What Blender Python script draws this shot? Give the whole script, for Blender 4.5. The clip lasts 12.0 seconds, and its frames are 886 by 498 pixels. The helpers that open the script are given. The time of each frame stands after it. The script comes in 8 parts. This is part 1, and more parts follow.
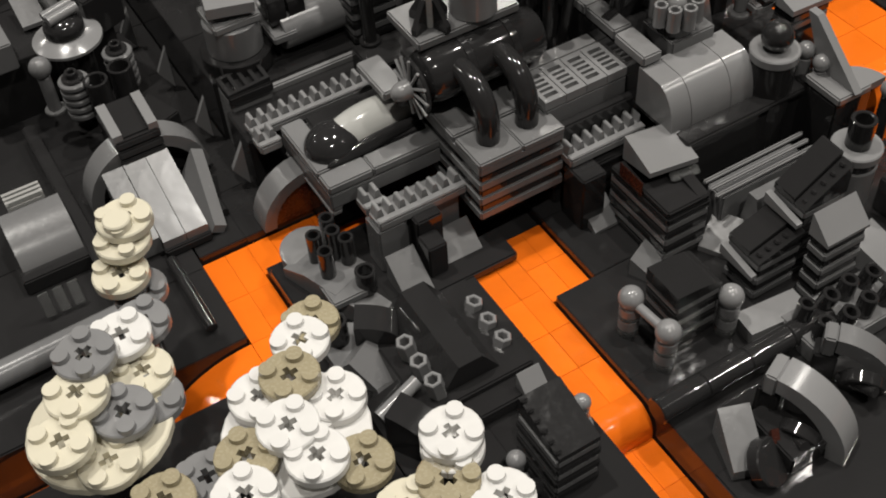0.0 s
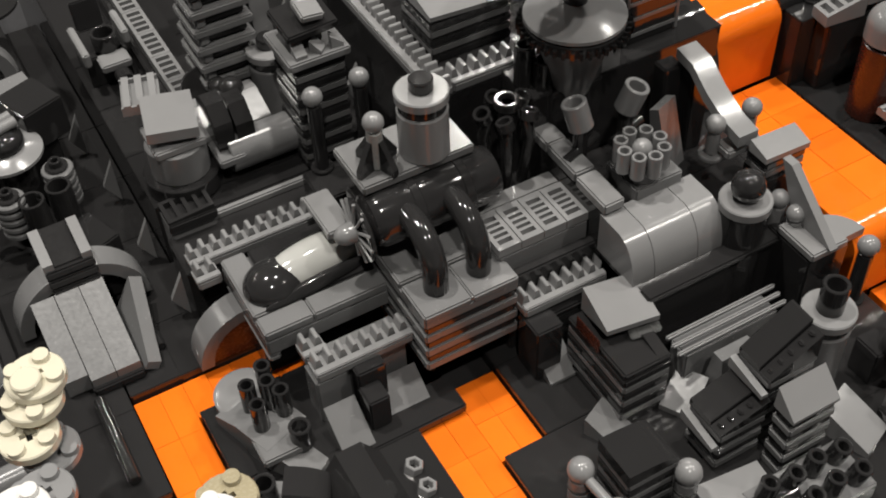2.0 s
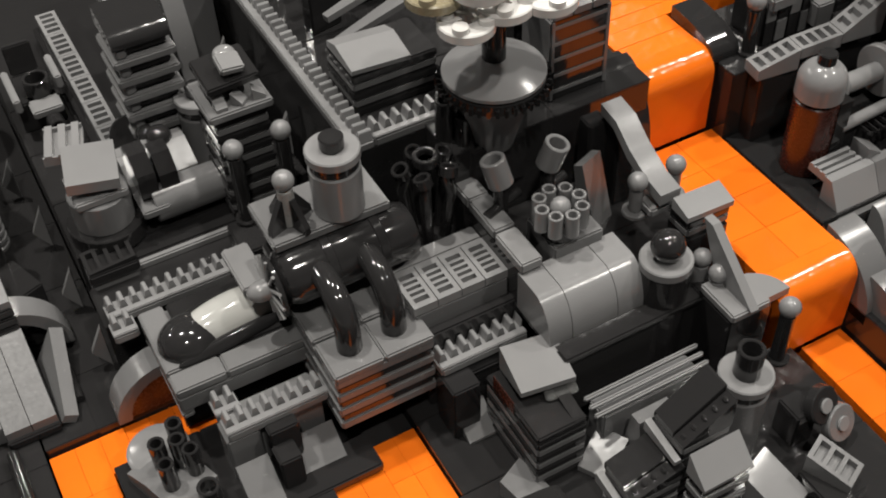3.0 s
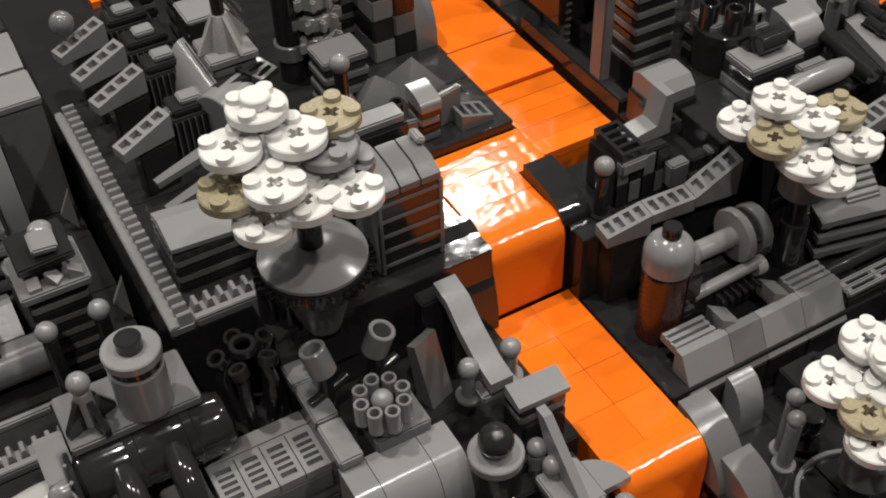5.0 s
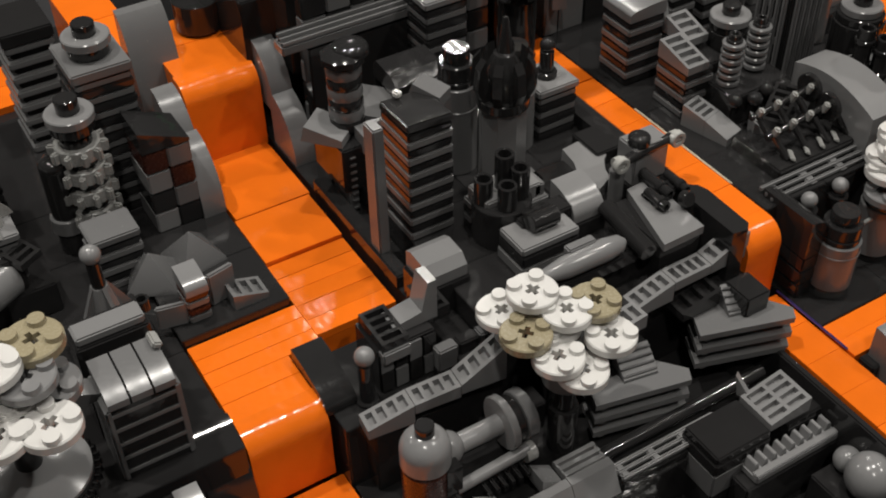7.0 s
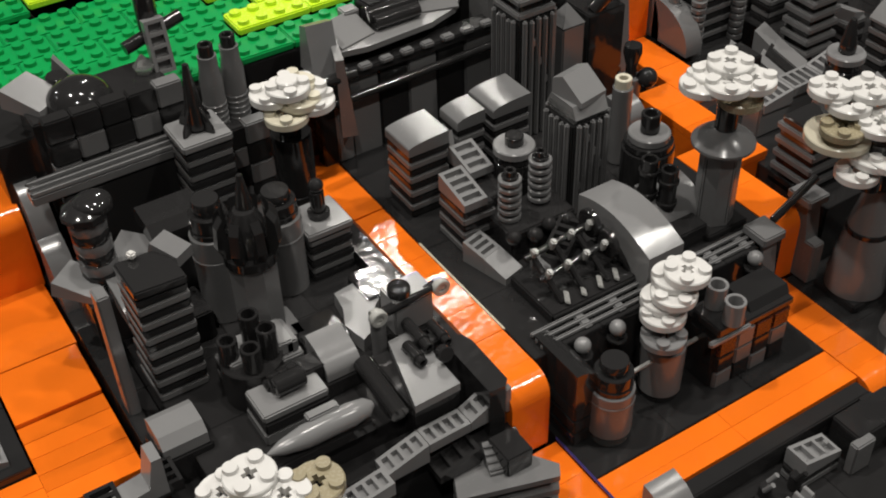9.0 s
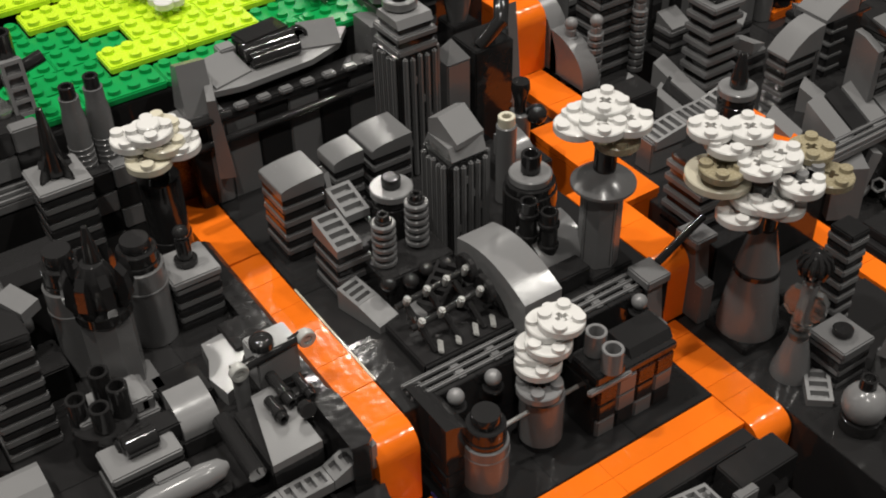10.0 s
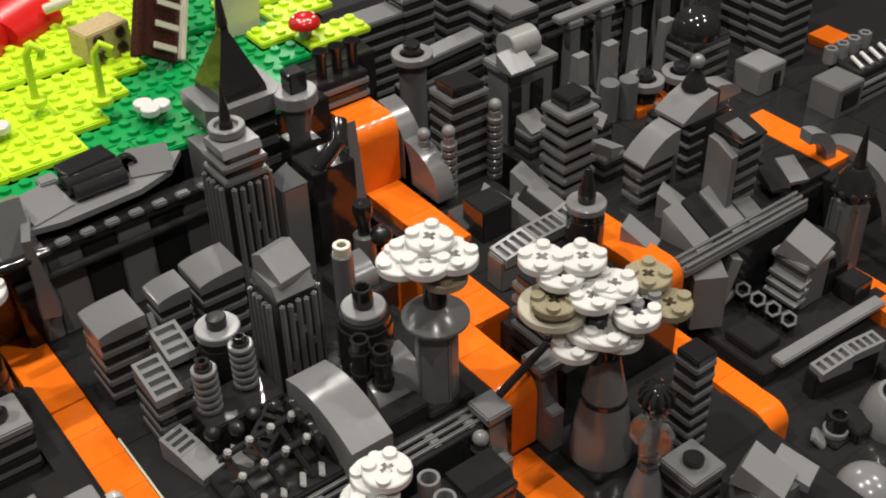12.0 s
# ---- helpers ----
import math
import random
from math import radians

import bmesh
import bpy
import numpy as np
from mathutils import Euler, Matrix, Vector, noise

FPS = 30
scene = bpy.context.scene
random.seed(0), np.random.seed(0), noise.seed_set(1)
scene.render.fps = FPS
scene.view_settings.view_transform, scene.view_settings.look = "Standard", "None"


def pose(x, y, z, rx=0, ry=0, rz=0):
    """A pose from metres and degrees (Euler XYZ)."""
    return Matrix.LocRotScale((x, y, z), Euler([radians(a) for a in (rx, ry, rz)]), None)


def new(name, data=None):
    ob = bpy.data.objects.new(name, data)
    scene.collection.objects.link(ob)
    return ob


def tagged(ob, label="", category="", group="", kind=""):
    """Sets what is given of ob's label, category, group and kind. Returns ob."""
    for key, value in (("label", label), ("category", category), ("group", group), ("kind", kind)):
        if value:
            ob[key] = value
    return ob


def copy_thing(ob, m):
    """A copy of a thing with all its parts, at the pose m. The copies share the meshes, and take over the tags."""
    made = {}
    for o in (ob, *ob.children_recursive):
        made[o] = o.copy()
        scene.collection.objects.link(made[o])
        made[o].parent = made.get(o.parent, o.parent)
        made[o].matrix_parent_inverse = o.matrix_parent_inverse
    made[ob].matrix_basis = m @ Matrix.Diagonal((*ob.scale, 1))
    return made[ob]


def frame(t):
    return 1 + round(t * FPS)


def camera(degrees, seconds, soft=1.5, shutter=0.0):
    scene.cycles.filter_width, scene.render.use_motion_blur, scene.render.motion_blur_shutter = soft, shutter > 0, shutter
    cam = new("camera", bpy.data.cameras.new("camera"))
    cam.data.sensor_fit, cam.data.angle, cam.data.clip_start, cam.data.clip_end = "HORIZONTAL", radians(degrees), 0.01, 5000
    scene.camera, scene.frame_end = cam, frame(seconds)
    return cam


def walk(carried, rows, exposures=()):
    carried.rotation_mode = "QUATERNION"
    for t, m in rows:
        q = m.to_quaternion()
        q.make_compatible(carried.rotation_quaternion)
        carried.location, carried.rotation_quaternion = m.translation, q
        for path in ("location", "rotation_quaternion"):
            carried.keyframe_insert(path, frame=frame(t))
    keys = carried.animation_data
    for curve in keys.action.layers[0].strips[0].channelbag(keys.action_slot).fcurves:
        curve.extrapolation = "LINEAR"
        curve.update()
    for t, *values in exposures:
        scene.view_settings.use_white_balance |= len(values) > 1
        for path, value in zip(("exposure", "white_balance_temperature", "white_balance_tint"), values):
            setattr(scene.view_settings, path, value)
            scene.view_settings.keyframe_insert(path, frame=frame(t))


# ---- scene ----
# The camera: a hand-held phone gliding over a table-top brick city.
cam = camera(41.63, 12.0, soft=1.9, shutter=0.0)
PATH = [
    (0.0, 0.0000, 0.0000, 0.3200, 41.87, 2.78, -31.16),
    (0.5, 0.0047, 0.0119, 0.3218, 42.17, 2.28, -31.05),
    (1.0, 0.0146, 0.0178, 0.3229, 42.33, 2.62, -30.75),
    (1.5, 0.0292, 0.0237, 0.3255, 42.85, 2.45, -30.39),
    (2.0, 0.0382, 0.0266, 0.3275, 43.35, 1.94, -29.56),
    (2.5, 0.0557, 0.0239, 0.3304, 43.99, 1.85, -28.90),
    (2.7, 0.0602, 0.0234, 0.3308, 44.06, 1.85, -28.90),
    (4.5, 0.1157, 0.0349, 0.3467, 44.91, 1.74, -29.47),
    (5.0, 0.1299, 0.0381, 0.3496, 45.90, 1.50, -29.64),
    (5.5, 0.1514, 0.0392, 0.3574, 46.79, 1.05, -29.96),
    (6.0, 0.1655, 0.0406, 0.3655, 47.43, 0.77, -30.36),
    (6.5, 0.1872, 0.0394, 0.3737, 47.92, 0.81, -30.97),
    (7.0, 0.2040, 0.0369, 0.3744, 48.27, 0.86, -31.47),
    (7.2, 0.2171, 0.0369, 0.3773, 48.43, 1.15, -31.71),
    (8.8, 0.2848, 0.0294, 0.3931, 49.45, 1.58, -32.45),
    (9.0, 0.2929, 0.0294, 0.3938, 49.60, 1.53, -32.73),
    (9.5, 0.3153, 0.0292, 0.3920, 49.87, 1.23, -33.68),
    (10.0, 0.3308, 0.0257, 0.3924, 50.30, 1.04, -34.27),
    (10.5, 0.3485, 0.0271, 0.3932, 50.71, 1.09, -35.06),
    (11.0, 0.3619, 0.0273, 0.3953, 51.19, 1.24, -35.82),
    (11.5, 0.3751, 0.0269, 0.3995, 51.94, 1.14, -36.62),
    (12.0, 0.3852, 0.0276, 0.4044, 52.56, 1.18, -37.26),
]
walk(cam, [(t, pose(x, y, z, rx, ry, rz)) for t, x, y, z, rx, ry, rz in PATH], [(0.0, 0.22), (1.0, 0.55), (2.5, 0.55), (5.0, 0.3), (7.0, -0.07), (9.0, 0.04), (10.5, 0.1), (12.0, 0.24)])

# World, lamps and exposure: an exhibition hall lit by rows of small panels in its ceiling.
world = bpy.data.worlds.new("hall_air")
scene.world = world
world.use_nodes = True
world.node_tree.nodes["Background"].inputs[0].default_value = (1.0, 0.95, 0.88, 1)
world.node_tree.nodes["Background"].inputs[1].default_value = 0.085
scene.view_settings.exposure = 0.35
CEILING = 2.5
LAMPS = [(-0.3, 0.75), (1.55, 2.57), (-1.5, 3.9), (0.63, 0.35), (1.95, 0.2), (-2.2, 2.7), (-0.3, -0.9), (2.18, 3.35), (1.56, -0.9)]
POWERS = {(-0.3, 0.75): 27.0, (-1.5, 3.9): 24.0, (1.55, 2.57): 13.0}
for lx, ly in LAMPS:
    lamp = bpy.data.lights.new("ceiling_lamp_light", "AREA")
    lamp.shape, lamp.size, lamp.size_y = "RECTANGLE", 0.08, 0.07
    lamp.energy = POWERS.get((lx, ly), 18.0)
    lamp.color = (1.0, 0.955, 0.885)
    ob = new("ceiling_lamp_light", lamp)
    ob.matrix_world = pose(lx, ly, CEILING - 0.03)

# Materials: moulded plastic of a toy brick, one colour each.
S = 0.008  # one stud


def plastic(name, rgb, rough=0.22, wear=0.5, clear=False, alpha=1.0, wave=0.12):
    m = bpy.data.materials.new(name)
    m.use_nodes = True
    nt = m.node_tree
    b = nt.nodes["Principled BSDF"]
    tc = nt.nodes.new("ShaderNodeTexCoord")
    info = nt.nodes.new("ShaderNodeObjectInfo")
    big = nt.nodes.new("ShaderNodeTexNoise")
    big.inputs["Scale"].default_value, big.inputs["Detail"].default_value = 70.0, 3.0
    fine = nt.nodes.new("ShaderNodeTexNoise")
    fine.inputs["Scale"].default_value, fine.inputs["Detail"].default_value = 900.0, 4.0
    for n in (big, fine):
        nt.links.new(tc.outputs["Object"], n.inputs["Vector"])
    # each piece is moulded a shade apart, with faint handling marks
    add = nt.nodes.new("ShaderNodeMath"); add.operation = "MULTIPLY_ADD"
    add.inputs[1].default_value, add.inputs[2].default_value = 0.22 * wear, 1.0 - 0.11 * wear
    nt.links.new(info.outputs["Random"], add.inputs[0])
    mul = nt.nodes.new("ShaderNodeMath"); mul.operation = "MULTIPLY_ADD"
    mul.inputs[1].default_value, mul.inputs[2].default_value = 0.24 * wear, -0.12 * wear
    nt.links.new(big.outputs["Fac"], mul.inputs[0])
    tot = nt.nodes.new("ShaderNodeMath"); tot.operation = "ADD"
    nt.links.new(add.outputs[0], tot.inputs[0]); nt.links.new(mul.outputs[0], tot.inputs[1])
    mix = nt.nodes.new("ShaderNodeVectorMath"); mix.operation = "SCALE"
    mix.inputs[0].default_value = rgb
    nt.links.new(tot.outputs[0], mix.inputs["Scale"])
    nt.links.new(mix.outputs[0], b.inputs["Base Color"])
    r = nt.nodes.new("ShaderNodeMapRange")
    r.inputs["From Min"].default_value, r.inputs["From Max"].default_value = 0.3, 0.7
    r.inputs["To Min"].default_value, r.inputs["To Max"].default_value = rough * 0.85, rough * 1.25
    nt.links.new(fine.outputs["Fac"], r.inputs["Value"])
    nt.links.new(r.outputs[0], b.inputs["Roughness"])
    bump = nt.nodes.new("ShaderNodeBump")
    bump.inputs["Strength"].default_value, bump.inputs["Distance"].default_value = wave, 0.0005
    ripple = nt.nodes.new("ShaderNodeTexNoise")
    ripple.inputs["Scale"].default_value, ripple.inputs["Detail"].default_value = 190.0, 1.0
    nt.links.new(tc.outputs["Object"], ripple.inputs["Vector"])
    nt.links.new(ripple.outputs["Fac"], bump.inputs["Height"])
    nt.links.new(bump.outputs[0], b.inputs["Normal"])
    b.inputs["IOR"].default_value = 1.53
    if clear:
        b.inputs["Transmission Weight"].default_value = alpha
    return m


GREY = plastic("grey_plastic", (0.150, 0.150, 0.152), 0.22)
# brighter copy of the same grey, for pieces that stand well lit
LIT_GREY = plastic("lit_grey_plastic", (0.205, 0.205, 0.207), 0.20)
BLACK = plastic("black_plastic", (0.0205, 0.0201, 0.0205), 0.09, wave=0.25)
WHITE = plastic("white_plastic", (0.66, 0.65, 0.63), 0.2, 0.25)
CREAM = plastic("cream_plastic", (0.62, 0.58, 0.46), 0.2, 0.3)
TAN = plastic("khaki_plastic", (0.30, 0.26, 0.17), 0.25)
ORANGE = plastic("orange_plastic", (0.82, 0.162, 0.010), 0.15, 0.9, wave=0.5)
CLEAR = plastic("clear_plastic", (0.80, 0.81, 0.80), 0.05, 0.1, True, 0.92)
SILVER = plastic("flat_silver_plastic", (0.30, 0.30, 0.29), 0.28)
SHINY = plastic("shiny_silver_plastic", (0.42, 0.42, 0.40), 0.12, 0.3)
BROWN = plastic("red_brown_plastic", (0.05, 0.015, 0.010), 0.25)
SAND = plastic("sand_plastic", (0.50, 0.38, 0.20), 0.25, 0.4)
LIME = plastic("lime_plastic", (0.57, 0.80, 0.028), 0.25, 0.3)
GREEN = plastic("green_plastic", (0.006, 0.30, 0.072), 0.2)
RED = plastic("red_plastic", (0.58, 0.015, 0.012), 0.2)
BLUE = plastic("violet_plastic", (0.05, 0.04, 0.16), 0.2)

CACHE = {}


def finish(bm, key, mat, smooth=40):
    """Turn a bmesh in stud units into a mesh in metres, kept for alike pieces."""
    bmesh.ops.scale(bm, vec=(S, S, S), verts=bm.verts)
    bmesh.ops.recalc_face_normals(bm, faces=bm.faces)
    me = bpy.data.meshes.new("piece")
    bm.to_mesh(me)
    bm.free()
    me.materials.append(mat)
    if smooth:
        me.set_sharp_from_angle(angle=radians(smooth))
        me.polygons.foreach_set("use_smooth", [True] * len(me.polygons))
        me.set_sharp_from_angle(angle=radians(smooth))
    CACHE[key] = me
    return me


def soften(bm, width):
    edges = [e for e in bm.edges if len(e.link_faces) == 2 and e.calc_face_angle(0) > 0.6]
    bmesh.ops.bevel(bm, geom=edges, offset=width, segments=2, affect="EDGES", clamp_overlap=True)


def add_cyl(bm, r1, r2, h, x=0, y=0, z=0, seg=20, caps=True):
    m = Matrix.Translation((x, y, z + h / 2))
    return bmesh.ops.create_cone(bm, cap_ends=caps, segments=seg, radius1=r1, radius2=r2, depth=h, matrix=m)


def add_box(bm, w, d, h, x=0, y=0, z=0):
    m = Matrix.Translation((x, y, z + h / 2)) @ Matrix.Diagonal((w, d, h, 1))
    return bmesh.ops.create_cube(bm, size=1, matrix=m)


def box(mat, w, d, h, studs=0, bev=0.07):
    """A brick, plate or tile: w x d studs, h high, with its studs if they are bare."""
    key = ("box", mat.name, w, d, h, studs, bev)
    if key in CACHE:
        return CACHE[key]
    bm = bmesh.new()
    add_box(bm, w - 0.03, d - 0.03, h - 0.015)
    soften(bm, min(bev, h * 0.3))
    if studs:
        for i in range(int(w)):
            for j in range(int(d)):
                add_cyl(bm, 0.3, 0.29, 0.21, i - w / 2 + 0.5, j - d / 2 + 0.5, h - 0.02, 14)
    return finish(bm, key, mat, 28)


def spin(mat, profile, seg=28, name="spin"):
    """A turned piece from (radius, height) steps."""
    key = (name, mat.name, tuple(profile), seg)
    if key in CACHE:
        return CACHE[key]
    bm = bmesh.new()
    rings = []
    for r, z in profile:
        if r < 1e-4:
            rings.append([bm.verts.new((0, 0, z))])
        else:
            rings.append([bm.verts.new((r * math.cos(2 * math.pi * i / seg), r * math.sin(2 * math.pi * i / seg), z)) for i in range(seg)])
    for a, b in zip(rings, rings[1:]):
        for i in range(seg):
            j = (i + 1) % seg
            vs = [a[i % len(a)], a[j % len(a)], b[j % len(b)], b[i % len(b)]]
            vs = list(dict.fromkeys(vs))
            if len(vs) > 2:
                bm.faces.new(vs)
    for ring in (rings[0], rings[-1]):
        if len(ring) > 2:
            bm.faces.new(ring)
    return finish(bm, key, mat, 35)


def cyl(mat, r, h, seg=24):
    b = min(0.05, h * 0.2)
    return spin(mat, [(r - b, 0), (r, b), (r, h - b), (r - b, h)], seg)


def tube(mat, r, ri, h, seg=20):
    b = 0.04
    return spin(mat, [(ri, 0.1), (ri, 0.0), (r, 0), (r, h - b), (r - b, h), (ri + b, h), (ri, h - b), (ri, 0.1), (0, 0.1)], seg)


def cone(mat, r1, r2, h, seg=24):
    return spin(mat, [(r1 - 0.03, 0), (r1, 0.04), (r1, 0.14), (r2, h - 0.03), (max(r2 - 0.04, 0.02), h)], seg)


def ball(mat, r, seg=20):
    n = 10
    return spin(mat, [(r * math.sin(math.pi * i / n), r - r * math.cos(math.pi * i / n)) for i in range(n + 1)], seg)


def dome(mat, r, h, lip=0.3, seg=28):
    n = 8
    return spin(mat, [(r, 0), (r, lip)] + [(r * math.cos(math.pi / 2 * i / n), lip + (h - lip) * math.sin(math.pi / 2 * i / n)) for i in range(1, n + 1)], seg)


def oval(mat, a, b, h, seg=32):
    """Half an egg lying on its flat side: half-length a along x, half-width b, height h."""
    key = ("oval", mat.name, a, b, h)
    if key in CACHE:
        return CACHE[key]
    me = dome(mat, 1.0, 1.0, 0.06, seg).copy()
    me.transform(Matrix.Diagonal((a, b, h, 1)))
    CACHE[key] = me
    return me


def dish(mat, r, h, seg=36):
    """A round shield, bulging upwards, hollow below."""
    n = 8
    up = [(r * i / n, h * (1 - (i / n) ** 2)) for i in range(n + 1)]
    down = [(max(a - 0.12, 0) if a else 0, b - 0.16) for a, b in reversed(up)]
    return spin(mat, up + [(r, -0.14)] + down, seg)


def prism(mat, profile, w, bev=0.06):
    """A profile of (y, z) points pulled w studs along x, centred on x."""
    key = ("prism", mat.name, tuple(profile), w, bev)
    if key in CACHE:
        return CACHE[key]
    bm = bmesh.new()
    a = [bm.verts.new((-w / 2 + 0.015, y, z)) for y, z in profile]
    b = [bm.verts.new((w / 2 - 0.015, y, z)) for y, z in profile]
    bm.faces.new(a)
    bm.faces.new(list(reversed(b)))
    n = len(profile)
    for i in range(n):
        j = (i + 1) % n
        bm.faces.new([a[j], a[i], b[i], b[j]])
    if bev:
        soften(bm, bev)
    return finish(bm, key, mat, 28)


def slope(mat, w, d, h, lip=0.15, flat=0.0):
    """A roof brick: full height at the back (y = d/2), falling to a lip in front."""
    return prism(mat, [(-d / 2, 0), (d / 2, 0), (d / 2, h), (d / 2 - max(flat, 0.02), h), (-d / 2, lip)], w)


def bow(mat, w, d, h, lip=0.3, n=8):
    """A curved roof brick: rises from a lip in front to its full height at the back."""
    pts = [(-d / 2, 0), (d / 2, 0)] + [(d / 2 - d * math.sin(math.pi / 2 * i / n), lip + (h - lip) * math.cos(math.pi / 2 * i / n)) for i in range(n + 1)]
    return prism(mat, pts, w, 0.0)


def arch(mat, w, r, t, n=14, turn=180):
    """A round arch standing along y: outer radius r, thickness t, w wide."""
    a = [(r * math.cos(radians(turn) * i / n), r * math.sin(radians(turn) * i / n)) for i in range(n + 1)]
    b = [((r - t) * math.cos(radians(turn) * i / n), (r - t) * math.sin(radians(turn) * i / n)) for i in range(n, -1, -1)]
    return prism(mat, a + b, w, 0.0)


def round_plate(mat, r=1.0, hole=True):
    """A round plate with four studs and a cross-shaped axle hole."""
    key = ("round", mat.name, r, hole)
    if key in CACHE:
        return CACHE[key]
    bm = bmesh.new()
    seg, h = 24, 0.4
    ring = lambda q, z: [bm.verts.new((q * math.cos(2 * math.pi * i / seg), q * math.sin(2 * math.pi * i / seg), z)) for i in range(seg)]
    lo, mid, hi = ring(r - 0.06, 0), ring(r, 0.06), ring(r, h - 0.05)
    topring = ring(r - 0.05, h)
    for a, b in ((lo, mid), (mid, hi), (hi, topring)):
        for i in range(seg):
            j = (i + 1) % seg
            bm.faces.new([a[i], a[j], b[j], b[i]])
    if hole:
        u, v = 0.1, 0.29
        cross = [(u, -v), (u, -u), (v, -u), (v, u), (u, u), (u, v), (-u, v), (-u, u), (-v, u), (-v, -u), (-u, -u), (-u, -v)]
        c1 = [bm.verts.new((x, y, h)) for x, y in cross]
        c0 = [bm.verts.new((x, y, 0)) for x, y in cross]
        for i in range(12):
            j = (i + 1) % 12
            f = bm.faces.new([c1[j], c1[i], c0[i], c0[j]])
        for outer, inner in ((topring, c1), (lo, c0)):
            edges = []
            for loop in (outer, inner):
                for i in range(len(loop)):
                    edges.append(bm.edges.get((loop[i], loop[(i + 1) % len(loop)])))
            bmesh.ops.triangle_fill(bm, use_beauty=True, use_dissolve=False, edges=edges)
    else:
        bm.faces.new(topring)
        bm.faces.new(list(reversed(lo)))
    for i in range(4):
        q = radians(45 + 90 * i)
        add_cyl(bm, 0.3, 0.28, 0.21, 0.7 * r * math.cos(q), 0.7 * r * math.sin(q), h - 0.02, 14)
    return finish(bm, key, mat)


def grille(mat, n=2, d=1.0, h=0.4, bars=4):
    """A slotted tile n studs long along x: bars along x over a dark gap."""
    key = ("grille", mat.name, n, d, h, bars)
    if key in CACHE:
        return CACHE[key]
    bm = bmesh.new()
    add_box(bm, n - 0.03, d - 0.03, h * 0.4)
    for i in range(bars):
        y = -d / 2 + d * (i + 0.5) / bars
        add_box(bm, n - 0.03, d / bars * 0.55, h * 0.62, 0, y, h * 0.38)
    for s in (-1, 1):
        add_box(bm, 0.1, d - 0.05, h * 0.45, s * (n / 2 - 0.07), 0, h * 0.38)
    return finish(bm, key, mat)


def slotted(mat, w, d, h0, h1, slots=4, cols=1):
    """A small roof brick falling along -y from h1 to h0 with slots let into its face."""
    key = ("slotted", mat.name, w, d, h0, h1, slots, cols)
    if key in CACHE:
        return CACHE[key]
    bm = bmesh.new()
    e, rim = 0.015, 0.17
    hz = lambda y: h0 + (h1 - h0) * (y + d / 2) / d
    xs, ys = [-w / 2 + e], [-d / 2 + e]
    for line, size, n in ((xs, w, cols), (ys, d, slots)):
        step = (size - 2 * e - rim) / n
        for i in range(n):
            a = -size / 2 + e + rim + i * step
            line += [a, a + step - rim]
        line.append(size / 2 - e)
    nx, ny = len(xs), len(ys)
    V = [[bm.verts.new((x, y, hz(y))) for y in ys] for x in xs]
    for i in range(nx - 1):
        for j in range(ny - 1):
            q = [(i, j), (i + 1, j), (i + 1, j + 1), (i, j + 1)]
            if i % 2 and j % 2:
                low = [bm.verts.new((xs[a], ys[b], max(hz(ys[b]) - 0.3, 0.04))) for a, b in q]
                bm.faces.new(low)
                for k in range(4):
                    a, b = q[k], q[(k + 1) % 4]
                    bm.faces.new([V[a[0]][a[1]], V[b[0]][b[1]], low[(k + 1) % 4], low[k]])
            else:
                bm.faces.new([V[a][b] for a, b in q])
    edge = [(i, 0) for i in range(nx)] + [(nx - 1, j) for j in range(1, ny)] + [(i, ny - 1) for i in range(nx - 2, -1, -1)] + [(0, j) for j in range(ny - 2, 0, -1)]
    foot = [bm.verts.new((xs[i], ys[j], 0)) for i, j in edge]
    for k in range(len(edge)):
        a, b = edge[k], edge[(k + 1) % len(edge)]
        bm.faces.new([V[a[0]][a[1]], V[b[0]][b[1]], foot[(k + 1) % len(edge)], foot[k]])
    return finish(bm, key, mat)


def pipe(mat, pts, r, seg=12):
    """A bent round bar through points."""
    key = ("pipe", mat.name, tuple(pts), r)
    if key in CACHE:
        return CACHE[key]
    bm = bmesh.new()
    P = [Vector(p) for p in pts]
    rings = []
    side = None
    for i, p in enumerate(P):
        d = (P[min(i + 1, len(P) - 1)] - P[max(i - 1, 0)]).normalized()
        if side is None:
            side = d.orthogonal().normalized()
        side = (side - d * side.dot(d)).normalized()
        up = d.cross(side)
        rings.append([bm.verts.new(p + r * (math.cos(2 * math.pi * k / seg) * side + math.sin(2 * math.pi * k / seg) * up)) for k in range(seg)])
    for a, b in zip(rings, rings[1:]):
        for k in range(seg):
            bm.faces.new([a[k], a[(k + 1) % seg], b[(k + 1) % seg], b[k]])
    bm.faces.new(rings[0])
    bm.faces.new(rings[-1])
    return finish(bm, key, mat)


def thing(name, label, category, x, y, z, rot=0, group="", kind=""):
    """An empty at stud place x, y, z that will carry the parts of one thing."""
    ob = new(name)
    ob.empty_display_size = 0.004
    ob.matrix_world = pose(x * S, y * S, z * S, 0, 0, rot)
    return tagged(ob, label, category, group, kind)


def part(name, me, parent, x=0, y=0, z=0, rx=0, ry=0, rz=0, label=""):
    """One piece under a thing or a part, at a stud place from its origin."""
    ob = new(name, me)
    ob.parent = parent
    ob.matrix_basis = pose(x * S, y * S, z * S, rx, ry, rz)
    return tagged(ob, label)


def lone(name, me, label, category, x, y, z, rx=0, ry=0, rz=0, group="", kind=""):
    """A thing of one mesh."""
    ob = new(name, me)
    ob.matrix_world = pose(x * S, y * S, z * S, rx, ry, rz)
    return tagged(ob, label, category, group, kind)


